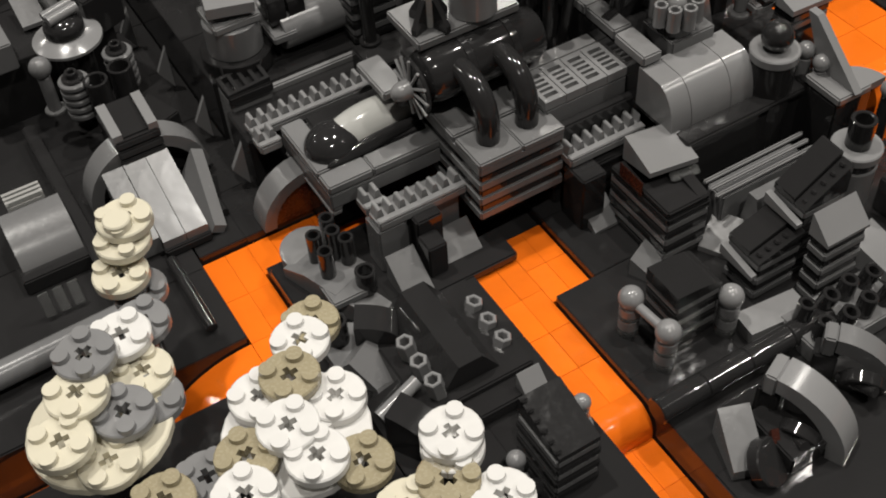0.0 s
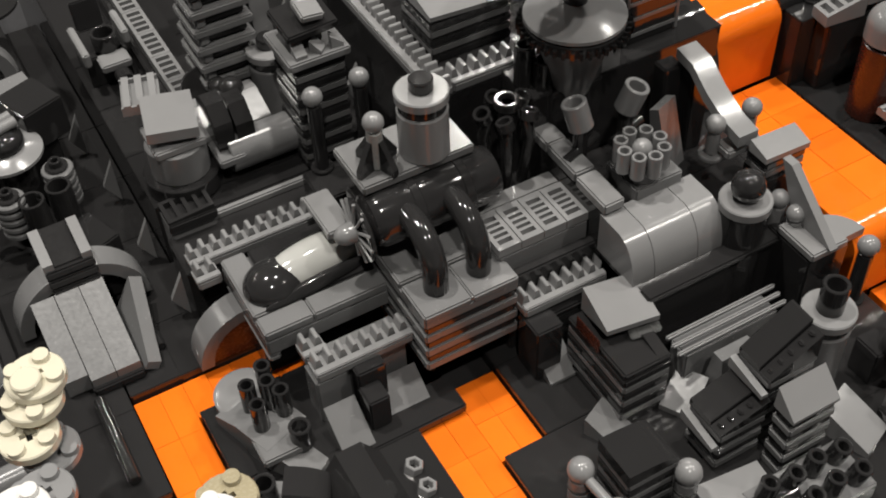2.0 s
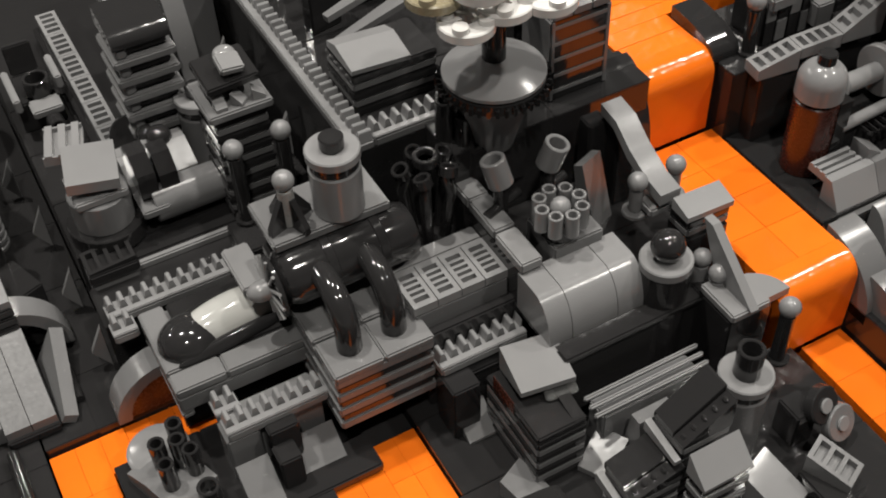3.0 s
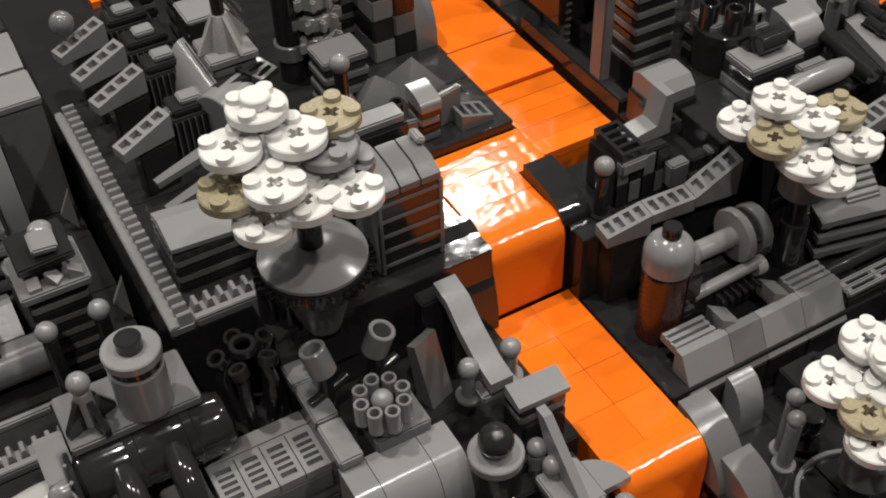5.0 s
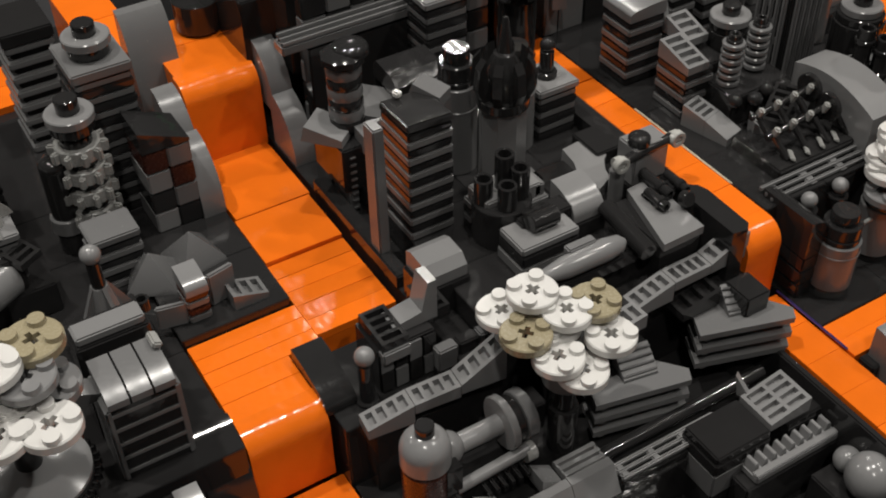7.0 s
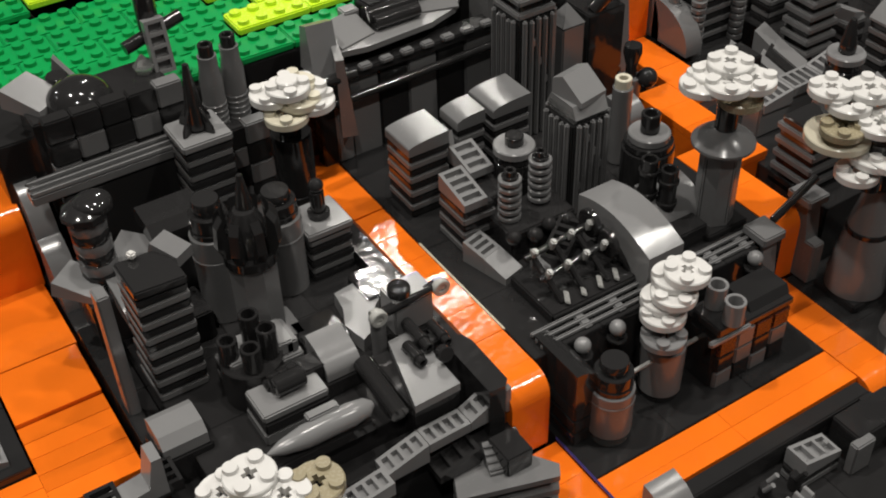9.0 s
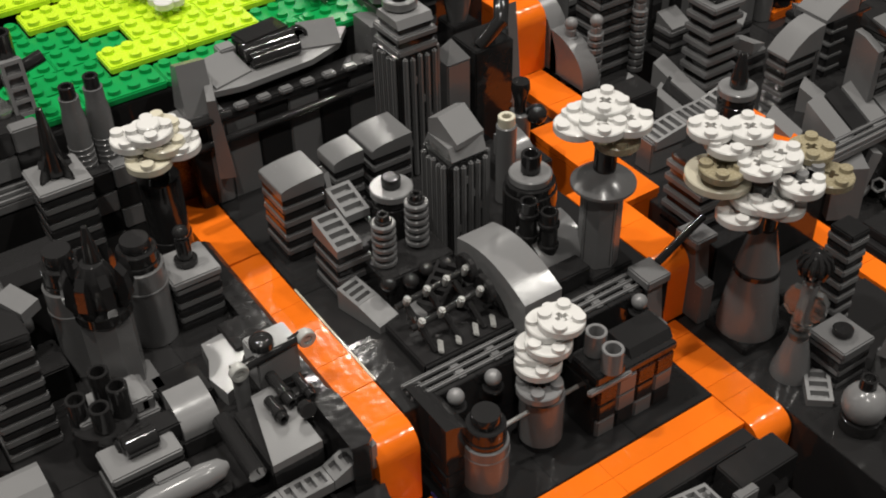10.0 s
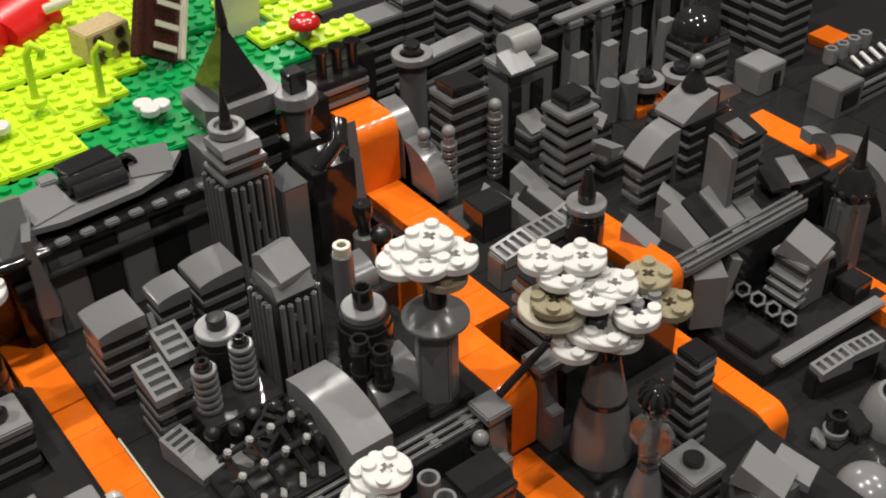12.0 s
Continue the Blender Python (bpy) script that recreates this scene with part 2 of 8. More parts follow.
def macaroni(mat, w, r, t, n=12):
    """A quarter arch: flat on top at y = 0, curving down towards -y."""
    a = [(-r * math.sin(math.pi / 2 * i / n), r * math.cos(math.pi / 2 * i / n)) for i in range(n + 1)]
    b = [(-(r - t) * math.sin(math.pi / 2 * i / n), (r - t) * math.cos(math.pi / 2 * i / n)) for i in range(n, -1, -1)]
    return prism(mat, a + b, w, 0.0)


def vent_tile(mat, slots=5):
    """A one by two slotted tile: a rim and crossbars over a dark bed."""
    key = ("vent_tile", mat.name, slots)
    if key in CACHE:
        return CACHE[key]
    bm = bmesh.new()
    ys = [-0.97, -0.72] + [-0.72 + 1.44 * (i + k) / slots for i in range(1, slots) for k in (-0.22, 0.22)] + [0.72, 0.97]
    xs = [-0.48, -0.3, 0.3, 0.48]
    V = {(i, j): bm.verts.new((x, y, 0.4)) for i, x in enumerate(xs) for j, y in enumerate(ys)}
    D = {}
    for j in range(len(ys) - 1):
        for i in range(3):
            q = [(i, j), (i + 1, j), (i + 1, j + 1), (i, j + 1)]
            if i == 1 and j % 2 == 1:
                low = [D.setdefault(c, bm.verts.new((xs[c[0]], ys[c[1]], 0.12))) for c in q]
                bm.faces.new(low)
                for k in range(4):
                    bm.faces.new([V[q[k]], V[q[(k + 1) % 4]], low[(k + 1) % 4], low[k]])
            else:
                bm.faces.new([V[c] for c in q])
    rim = [(i, 0) for i in range(4)] + [(3, j) for j in range(1, len(ys))] + [(i, len(ys) - 1) for i in (2, 1, 0)] + [(0, j) for j in range(len(ys) - 2, 0, -1)]
    foot = [bm.verts.new((xs[i], ys[j], 0)) for i, j in rim]
    for k in range(len(rim)):
        m = (k + 1) % len(rim)
        bm.faces.new([V[rim[k]], V[rim[m]], foot[m], foot[k]])
    return finish(bm, key, mat)


def plan(mat, pts, h):
    """A plate of any outline (x, y), h high."""
    key = ("plan", mat.name, tuple(pts), h)
    if key in CACHE:
        return CACHE[key]
    bm = bmesh.new()
    lo = [bm.verts.new((x, y, 0)) for x, y in pts]
    hi = [bm.verts.new((x, y, h)) for x, y in pts]
    bm.faces.new(list(reversed(lo)))
    bm.faces.new(hi)
    for i in range(len(pts)):
        j = (i + 1) % len(pts)
        bm.faces.new([lo[i], lo[j], hi[j], hi[i]])
    soften(bm, 0.04)
    return finish(bm, key, mat, 28)


# ---- the large structure: hall, table, bases, canals ----
def plain(name, rgb, rough, grain, scale):
    m = bpy.data.materials.new(name)
    m.use_nodes = True
    nt = m.node_tree
    b = nt.nodes["Principled BSDF"]
    tc, no, cr = nt.nodes.new("ShaderNodeTexCoord"), nt.nodes.new("ShaderNodeTexNoise"), nt.nodes.new("ShaderNodeMixRGB")
    no.inputs["Scale"].default_value, no.inputs["Detail"].default_value = scale, 6
    cr.inputs[1].default_value = (*[c * (1 - grain) for c in rgb], 1)
    cr.inputs[2].default_value = (*[min(1, c * (1 + grain)) for c in rgb], 1)
    nt.links.new(tc.outputs["Object"], no.inputs["Vector"])
    nt.links.new(no.outputs["Fac"], cr.inputs[0])
    nt.links.new(cr.outputs[0], b.inputs["Base Color"])
    b.inputs["Roughness"].default_value = rough
    return m


PAINT = plain("dull_wall_paint", (0.50, 0.50, 0.51), 0.7, 0.06, 3)
CARPET = plain("dark_carpet", (0.06, 0.055, 0.055), 0.95, 0.3, 60)
CLOTH = plain("dark_table_cloth", (0.02, 0.02, 0.022), 0.9, 0.25, 200)
CEIL = plain("dim_ceiling_paint", (0.30, 0.295, 0.29), 0.8, 0.05, 3)


def flat_box(mat, w, d, h):
    """A plain box in metres, for the hall."""
    bm = bmesh.new()
    bmesh.ops.create_cube(bm, size=1, matrix=Matrix.Translation((0, 0, h / 2)) @ Matrix.Diagonal((w, d, h, 1)))
    me = bpy.data.meshes.new("slab")
    bm.to_mesh(me)
    bm.free()
    me.materials.append(mat)
    return me


def hall(name, mat, w, d, h, x, y, z, label):
    ob = new(name, flat_box(mat, w, d, h))
    ob.location = (x, y, z)
    return tagged(ob, label, "hall", kind="structure")


hall("floor", CARPET, 12, 12, 0.1, 0.5, 1, -0.85, "dark carpeted floor of the hall")
hall("ceiling", CEIL, 12, 12, 0.1, 0.5, 1, CEILING + 0.03, "dim ceiling of the hall")
hall("wall_north", PAINT, 12, 0.2, 3.4, 0.5, 7.1, -0.85, "dull painted hall wall")
hall("wall_south", PAINT, 12, 0.2, 3.4, 0.5, -5.1, -0.85, "dull painted hall wall")
hall("wall_east", PAINT, 0.2, 12, 3.4, 6.6, 1, -0.85, "dull painted hall wall")
hall("wall_west", PAINT, 0.2, 12, 3.4, -5.6, 1, -0.85, "dull painted hall wall")
tbl = new("display_table")
tbl.matrix_world = pose(0.5, 0.75, -0.75)
tagged(tbl, "long display table under a dark cloth", "table")
slab = new("tabletop", flat_box(CLOTH, 3.0, 1.8, 0.04))
slab.parent, slab.location = tbl, (0, 0, 0.71)
for sx in (-1.4, 1.4):
    for sy in (-0.8, 0.8):
        leg = new("leg", flat_box(PAINT, 0.05, 0.05, 0.71))
        leg.parent, leg.location = tbl, (sx, sy, 0)


def base(name, x0, x1, y0, y1, z1, z0=0.0, mat=None):
    return lone(name, box(mat or BLACK, round(x1 - x0, 2), round(y1 - y0, 2), round(z1 - z0, 2)), "black plastic base of the brick city", "base", (x0 + x1) / 2, (y0 + y1) / 2, z0, kind="structure")


BASES = [  # x0, x1, y0, y1, top
    (-45, 6.35, 28.5, 60, 4.4), (-45, 8.4, -20, 26.4, 4.4), (8.45, 15.35, -20, 31.35, 4.4), (8.45, 20.6, 33.35, 39.4, 4.4),
    # last entry of this row: black floor standing for the shadow under the engine
    (17.45, 34.3, -20, 23.65, 4.4), (19.35, 33.0, 23.65, 34.6, 4.4), (-45, 8.2, 46, 66, 7.6), (10.3, 20.6, 39.4, 66, 7.6), (6.4, 10.28, 33.4, 60, 4.36), (17.42, 19.28, 27.5, 33.3, 4.0),
    (20.45, 24, 28.2, 32.2, 8.3), (24, 32, 25.6, 32.3, 8.4), (24, 33.2, 32.3, 34.6, 12.3), (20.9, 33.2, 34.6, 66, 12.0),
    (33.2, 38.1, 38.6, 66, 12.4), (37.1, 57.6, -20, 25.4, 5.6), (37.1, 55.4, 25.4, 31.6, 8.0), (37.0, 42, 31.6, 35.8, 11.4), (42.25, 43.6, 31.6, 53, 12.4), (43.6, 55.4, 31.6, 50, 13.6),
    (57.5, 71.9, 30.8, 48, 14.0), (57.9, 71.4, 26.85, 30.8, 10.0), (57.9, 71.3, -20, 24.75, 8.6), (73.5, 83.25, -20, 31.5, 9.9), (75.6, 83.1, 31.5, 48, 13.4), (84.85, 130, -20, 34, 8.0), (85.3, 130, 34, 70, 13.4),
    (95.4, 97.98, 34.2, 41, 13.95), (97.2, 100.2, 33.2, 34.38, 13.7), (43.65, 55.4, 50, 66, 16.0), (72.5, 76, 48.6, 66, 16.5),
]
lay = random.Random(3)
for i, (x0, x1, y0, y1, zt) in enumerate(BASES):
    ob = base("ground_%d" % (i + 1), x0, x1, y0, y1, zt)
    # black tiles on the part of the base that lies open
    a0, a1, b0, b1 = max(x0, -2), min(x1, 108), max(y0, 14 if x0 < 40 else 19), min(y1, 54)
    if a1 - a0 < 1 or b1 - b0 < 1:
        continue
    nx, ny = max(1, round((a1 - a0) / 4)), max(1, round((b1 - b0) / 4))
    w, d = round((a1 - a0) / nx, 2), round((b1 - b0) / ny, 2)
    for p in range(nx * ny):
        part("tile", box(BLACK, w, d, 0.12, 0, 0.03), ob, a0 + (p % nx + 0.5) * w - (x0 + x1) / 2, b0 + (p // nx + 0.5) * d - (y0 + y1) / 2, zt - 0.09, lay.uniform(-0.25, 0.25), lay.uniform(-0.25, 0.25))


def canal(n, x0, x1, y0, y1, z, tx, ty, lean=0.0):
    """A strip of orange tiles with open joints over a dark bed."""
    ob = thing("canal_%d" % n, "glossy orange tiled canal between black banks", "canal", 0, 0, 0, kind="structure")
    part("bed", box(ORANGE, round(x1 - x0, 2), round(y1 - y0, 2), z - 0.36), ob, (x0 + x1) / 2, (y0 + y1) / 2, 0.0)
    nx, ny = max(1, round((x1 - x0) / tx)), max(1, round((y1 - y0) / ty))
    w, d = round((x1 - x0) / nx, 3), round((y1 - y0) / ny, 3)
    rnd = random.Random(n)
    me = box(ORANGE, w + 0.02, d + 0.02, 0.42, 0, 0.012)
    for i in range(nx):
        for j in range(ny):
            part("tile", me, ob, x0 + (i + 0.5) * w, y0 + (j + 0.5) * d, z - 0.42 + rnd.uniform(-0.006, 0.006), rnd.uniform(-0.3, 0.3), lean + rnd.uniform(-0.3, 0.3))
    return ob


def fall(ob, x0, x1, y, ztop, zlow, r=1.0):
    """A rounded orange fall at y, facing -y."""
    n = 8
    prof = [(r + 0.4, ztop - 0.42), (r + 0.4, ztop)] + [(r - r * math.sin(math.pi / 2 * i / n), ztop - r + r * math.cos(math.pi / 2 * i / n)) for i in range(n + 1)] + [(0, zlow), (0.45, zlow), (0.45, ztop - r)]
    part("curved_slope", prism(ORANGE, [(a, round(b, 3)) for a, b in prof], round(x1 - x0, 2), 0.0), ob, (x0 + x1) / 2, y, 0)


canal(1, 6.4, 8.4, 28.45, 33.3, 4, 1, 2)
canal(2, 8.4, 16.4, 31.4, 33.3, 4, 1, 2)
c = canal(3, 6.4, 8.4, 26.45, 28.45, 4, 1, 2)
part("curved_slope", prism(ORANGE, [(0, 3.5), (0, 4.0)] + [(-4.2 * math.sin(math.pi / 2 * i / 12), 1.0 + 3.0 * math.cos(math.pi / 2 * i / 12)) for i in range(1, 13)] + [(-4.2, 0.4), (-3.6, 0.4), (-3.2, 2.2), (-1.8, 3.2)], 2.0, 0.0), c, 6.38, 27.45, 0, 0, 0, -90)
canal(30, -20, 2.1, 26.45, 28.45, 1.6, 1, 2)
c = canal(4, 15.4, 17.4, 18.6, 26.45, 4, 1, 2)
fall(c, 15.4, 17.4, 17.2, 4, 1)
canal(31, 15.4, 17.4, -10, 17.2, 2.7, 1, 2)
# cut short where the engine's shadow is laid as black floor
canal(5, 17.4, 19.3, 23.7, 27.5, 4, 1, 2)
c = canal(6, 33.1, 37, 24.4, 32.4, 8, 2, 2)
fall(c, 33.1, 37.05, 23.0, 8, 4.2)
canal(7, 34.9, 37, -10, 23.0, 4, 3, 2)
c = canal(8, 33.3, 36.7, 33.9, 36.0, 12, 3.4, 1)
fall(c, 33.3, 36.75, 32.5, 12, 8.1)
canal(9, 33.3, 38.2, 36.0, 38.55, 12, 5, 0.9)
canal(10, 38.2, 42, 36.4, 41.3, 12.0, 4, 0.98)
canal(11, 38.2, 42, 41.36, 44.75, 12.2, 4, 4)
canal(12, 38.3, 42.1, 44.82, 49.6, 12.2, 4, 5)
c = canal(13, 38.5, 42.2, 51.0, 56, 16.5, 4, 3)
fall(c, 38.4, 42.2, 49.6, 16.5, 12.1)
c = canal(14, 55.5, 57.45, 31.0, 43.2, 14, 2, 2.05, -2.6)
fall(c, 55.5, 57.45, 29.6, 14, 10)
canal(15, 55.5, 57.45, 43.27, 52, 14, 2, 9)
canal(16, 55.8, 57.8, -10, 29.5, 9.9, 2, 2)
canal(17, 57.85, 71.35, 24.8, 26.8, 10, 7, 1)
c = canal(18, 71.4, 73.45, 25.2, 31.5, 10, 2, 1)
fall(c, 71.4, 73.45, 23.8, 10, 6)
c = canal(19, 71.95, 74.0, 33.0, 38.4, 14, 2, 2)
fall(c, 71.95, 74.0, 31.6, 14, 10)
canal(20, 74.0, 76.2, 36.2, 44.0, 14, 2, 2)
canal(21, 76.2, 78.4, 42.0, 48.6, 14, 2, 3)
c = canal(22, 76.0, 78.6, 50.0, 53, 18, 2, 3)
fall(c, 76.0, 78.6, 48.6, 18, 14)
c = canal(23, 83.2, 85.2, 34.6, 40, 14, 2, 2)
fall(c, 83.2, 85.2, 33.2, 14, 10)
c = canal(24, 83.3, 84.8, 26.8, 33, 10.2, 2, 2)
fall(c, 83.3, 84.8, 25.4, 10.2, 5)
canal(25, 98.0, 100.0, 34.4, 40.9, 14, 2, 2)
canal(27, 94.0, 97.0, 45.4, 47.4, 14, 2, 2)
canal(28, 110.0, 112.0, 43.5, 45.5, 14, 2, 2)
canal(29, 95.6, 97.6, 22.0, 33.0, 9, 2, 2)
canal(26, 31.2, 33.3, 59.4, 63.4, 12.4, 2, 2)
canal(33, 25.2, 27.8, 57.8, 61.2, 12.4, 2, 2)
canal(32, 35.8, 38.4, 54.3, 62, 16.5, 3, 4)


# ---- helpers for whole things ----
def stack(name, label, cat, x, y, z, w, d, seq, rot=0, h=0.4, group=""):
    """A tower of plates; seq lists (material, inset) from below."""
    ob = thing(name, label, cat, x, y, z, rot, group)
    for i, (m, inset) in enumerate(seq):
        part("plate", box(m, round(w - inset, 2), round(d - inset, 2), h), ob, 0, 0, i * h)
    return ob


def stripes(n, a=None, b=None, ia=0.0, ib=0.12):
    a, b = a or GREY, b or BLACK
    return [((a, ia) if i % 2 == 0 else (b, ib)) for i in range(n)]


def turret(x, y, z, h, mat=None, disc=None, knob=None, label="grey round turret with a disc and a black knob", r=0.95, group="round turrets"):
    """A round brick column, a disc on it and a knob on top."""
    ob = thing("turret", label, "turret", x, y, z, 0, group)
    part("column", cyl(mat or BLACK, r, h), ob)
    part("collar", cyl(BLACK, r * 0.93, 0.4), ob, 0, 0, h)
    plate = part("disc", cyl(disc or LIT_GREY, 1.0, 0.4), ob, 0, 0, h + 0.4)
    part("knob", cyl(knob or BLACK, 0.45, 0.5), plate, 0, 0, 0.4)
    return ob


def knob_ball(x, y, z, h=1.2, r=0.34, post=None, ballm=None, label="grey ball on a short black post", group="ball posts"):
    ob = thing("ball_post", label, "post", x, y, z, 0, group)
    stem = part("post", cyl(post or BLACK, 0.3, h, 14), ob)
    part("flange", cyl(post or BLACK, 0.48, 0.16, 16), stem)
    part("ball", ball(ballm or LIT_GREY, r, 16), ob, 0, 0, h - 0.06)
    return ob


def rack(x, y, z, n, rot=0, mat=None):
    """A gear rack n studs long: a plate and its teeth."""
    m = mat or LIT_GREY
    ob = thing("gear_rack", "light grey gear rack with upright teeth", "gear rack", x, y, z, rot, "gear racks")
    part("plate", box(m, n, 1.0, 0.42), ob)
    count = int(n * 2)
    tooth = prism(m, [(-0.17, 0), (0.17, 0), (0.09, 0.4), (0.05, 0.44), (-0.05, 0.44), (-0.09, 0.4)], 0.56, 0.02)
    part("rim", box(m, n, 0.34, 0.12), ob, 0, 0.31, 0.4)
    for i in range(count):
        part("tooth", tooth, ob, -n / 2 + (i + 0.5) * n / count, -0.16, 0.4, 0, 0, 90)
    return ob


TREES = []


def blossom(name, label, x, y, z, plates, trunk=None, group="brick trees"):
    """A tree of round plates: plates are (dx, dy, dz, material, turn)."""
    ob = thing(name, label, "tree", x, y, z, 0, group)
    TREES.append(ob.name)
    for dx, dy, dz, m, a in plates:
        part("round_plate", round_plate(m), ob, dx, dy, dz, 0, 0, a)
    for r, h, dz, m in (trunk or []):
        part("trunk", cyl(m, r, h), ob, 0, 0, dz)
    return ob


# ---- the front district: engine house, racks, towers ----
# platform with a silver pod
pl = thing("pod_platform", "grey platform with a striped edge over an arch", "platform", 11.4, 30.4, 4.4, 0)
part("wall", box(BLACK, 4.9, 3.4, 1.6), pl, 2.6, 2.9, 0)
part("wall", box(GREY, 2.9, 1.3, 2.4), pl, 3.4, -1.0, 0)
for i in range(5):
    part("plate", box(LIT_GREY if i % 2 else GREY, 0.5, 4.4, 0.26), pl, 0.25 + (0.05 if i % 2 else 0), 2.3, 2.0 + i * 0.26)
part("deck", box(GREY, 5.1, 4.5, 0.8), pl, 2.55, 2.3, 2.45)
for i, w in enumerate((2.0, 3.1)):
    part("tile", box(LIT_GREY if i == 2 else GREY, w, 1.0, 0.42), pl, (1.0, 3.55)[i], 0.55, 3.25)
part("tile", box(GREY, 1.0, 3.4, 0.42), pl, 0.5, 2.8, 3.25)
part("tile", box(BLACK, 4.0, 3.4, 0.36), pl, 3.1, 2.8, 3.25)
pod = thing("pod_car", "silver and black pod car lying on the platform", "car", 13.9, 32.75, 8.0, 6)
part("body", oval(SHINY, 2.5, 0.95, 1.1), pod, 0.6, 0.05, 0.0)
part("windscreen", oval(BLACK, 1.2, 1.12, 0.96), pod, -1.2, 0, 0.02)
part("trim", oval(BLACK, 2.4, 0.3, 0.45), pod, 0.3, -0.95, 0)
part("trim", oval(BLACK, 2.4, 0.3, 0.45), pod, 0.5, 1.0, 0)
part("headlight", tube(LIT_GREY, 0.34, 0.16, 0.3, 16), pod, 2.1, -0.35, 0.75)
rack(14.45, 28.9, 6.75, 4, 180)
rack(12.9, 29.9, 6.75, 1, 180)
rack(13.4, 36.0, 7.2, 6, 180)
rack(10.8, 35.0, 7.2, 1, 180)
lone("black_wall", box(BLACK, 6.4, 2.4, 2.7), "black brick wall behind the platform", "wall", 13.4, 36.9, 4.4)
lone("grey_beam", box(LIT_GREY, 5.6, 0.5, 0.4), "long light grey tile edging", "tile", 14.9, 38.3, 7.0)
for ax, ay, r in ((11.7, 33.7, 2.4),):
    a = thing("low_arch", "grey half arch beside the orange canal", "arch", ax, ay, 4.4, -90)
    part("ring", arch(GREY, 1.2, r, 0.55), a)
    # brown fill holds the orange reflection inside the arch as a colour
    part("infill", prism(BROWN, [((r - 0.56) * math.cos(math.pi * i / 10), (r - 0.56) * math.sin(math.pi * i / 10)) for i in range(11)], 0.7), a, 0.1)
# five black pipes on a grey corner
cp = thing("pipe_cluster", "five upright black pipes on a grey rounded block", "pipes", 10.3, 29.0, 4.4)
part("block", prism(GREY, [(-1.3, 0), (1.6, 0), (1.6, 0.9), (0.4, 1.3), (-1.3, 1.3)], 2.0), cp, 0.0, 0, 0, 0, 0, 20)
part("corner", spin(LIT_GREY, [(1.2, 0), (1.2, 0.9), (1.05, 1.0), (0, 1.0)], 24), cp, -0.1, 1.6, 0)
part("ledge", box(GREY, 1.8, 1.6, 0.4), cp, 0.1, -1.2, 0.9)
for dx, dy, dz in ((0.65, 1.1, 0), (0.5, 0.3, 0.1), (-0.2, 0.55, 0), (0.8, -0.25, 0), (-0.2, -0.45, 0)):
    part("pipe", tube(BLACK, 0.32, 0.2, 1.5, 14), cp, dx, dy, 1.2 + dz)
part("pipe", tube(BLACK, 0.42, 0.28, 1.1, 16), cp, 0.85, -1.6, 0.9)
part("pipe", tube(BLACK, 0.44, 0.3, 1.3, 16), cp, -1.2, -3.0, 0.5)
part("foot", plan(GREY, [(-0.7, -1.6), (0.9, -1.3), (1.2, 0.2), (0.3, 0.8), (-0.7, 0.4)], 0.6), cp, -1.2, -3.0, 0.0)
part("wedge", prism(GREY, [(-0.9, 0), (0.9, 0), (0.5, 1.1), (-0.9, 0.3)], 1.2), cp, 0.5, -1.9, 0.0, 0, 0, 35)
lone("grey_slope", slope(GREY, 1.3, 1.6, 1.3), "small grey roof brick by the wall", "slope", 13.0, 27.3, 4.4, group="grey slopes")
lone("grey_slope", slope(GREY, 2.0, 1.2, 1.0), "small grey roof brick by the wall", "slope", 15.4, 27.9, 4.4, group="grey slopes")
lone("black_pillar", box(BLACK, 0.9, 1.0, 1.8), "black square pillar between slopes", "pillar", 14.2, 27.5, 4.4)
lone("black_pillar", box(BLACK, 1.2, 1.4, 2.5), "black square pillar under the rack", "pillar", 14.4, 28.6, 4.4)
lone("grey_pillar", box(GREY, 1.3, 1.2, 2.4), "grey square pillar under the rack", "pillar", 13.0, 29.0, 4.4)
lone("black_step", box(BLACK, 4.1, 1.7, 0.45), "black step at the foot of the engine", "step", 15.4, 27.1, 4.1)
lone("black_tile", box(BLACK, 0.9, 3.6, 0.42), "long black tile edging the orange canal", "tile", 8.9, 29.1, 4.4)
# engine house
en = thing("engine_house", "grey slatted block with a black boiler and bent pipes", "engine", 16.4, 27.3, 5.8)
for i in range(7):
    w, d = (4.0, 4.6) if i % 2 == 0 else (3.86, 4.46)
    part("plate", box(GREY if i % 2 == 0 else BLACK, w, d, 0.46 if i % 2 == 0 else 0.4), en, 2.0, 2.35, 0.2 + i * 0.4)
part("wall", box(BLACK, 3.2, 4, 1.7), en, 2.0, 3.2, -1.4)
for i in range(2):
    part("tile", box(GREY, 2.0, 1.9, 0.36), en, 1.0 + 2 * i, 0.98, 2.95)
    part("tile", box(GREY, 2.0, 2.6, 0.36), en, 1.0 + 2 * i, 3.3, 2.95)
for dx in (1.1, 2.9):
    pts = [(dx, 1.15, 3.2), (dx, 1.15, 4.1)] + [(dx, 1.15 + 1.4 - 1.4 * math.cos(radians(a)), 4.1 + 1.4 * math.sin(radians(a))) for a in range(15, 91, 15)] + [(dx, 3.4, 5.5)]
    part("bent_pipe", pipe(BLACK, pts, 0.48, 16), en)
part("boiler", spin(BLACK, [(0.5, 0), (1.0, 0.25), (1.15, 0.6), (1.15, 5.0), (1.0, 5.4), (0.5, 5.6)], 36), en, -0.4, 3.85, 5.1, 0, 90)
part("boiler_band", cyl(BLACK, 1.19, 0.4, 36), en, 1.4, 3.85, 5.1, 0, 90)
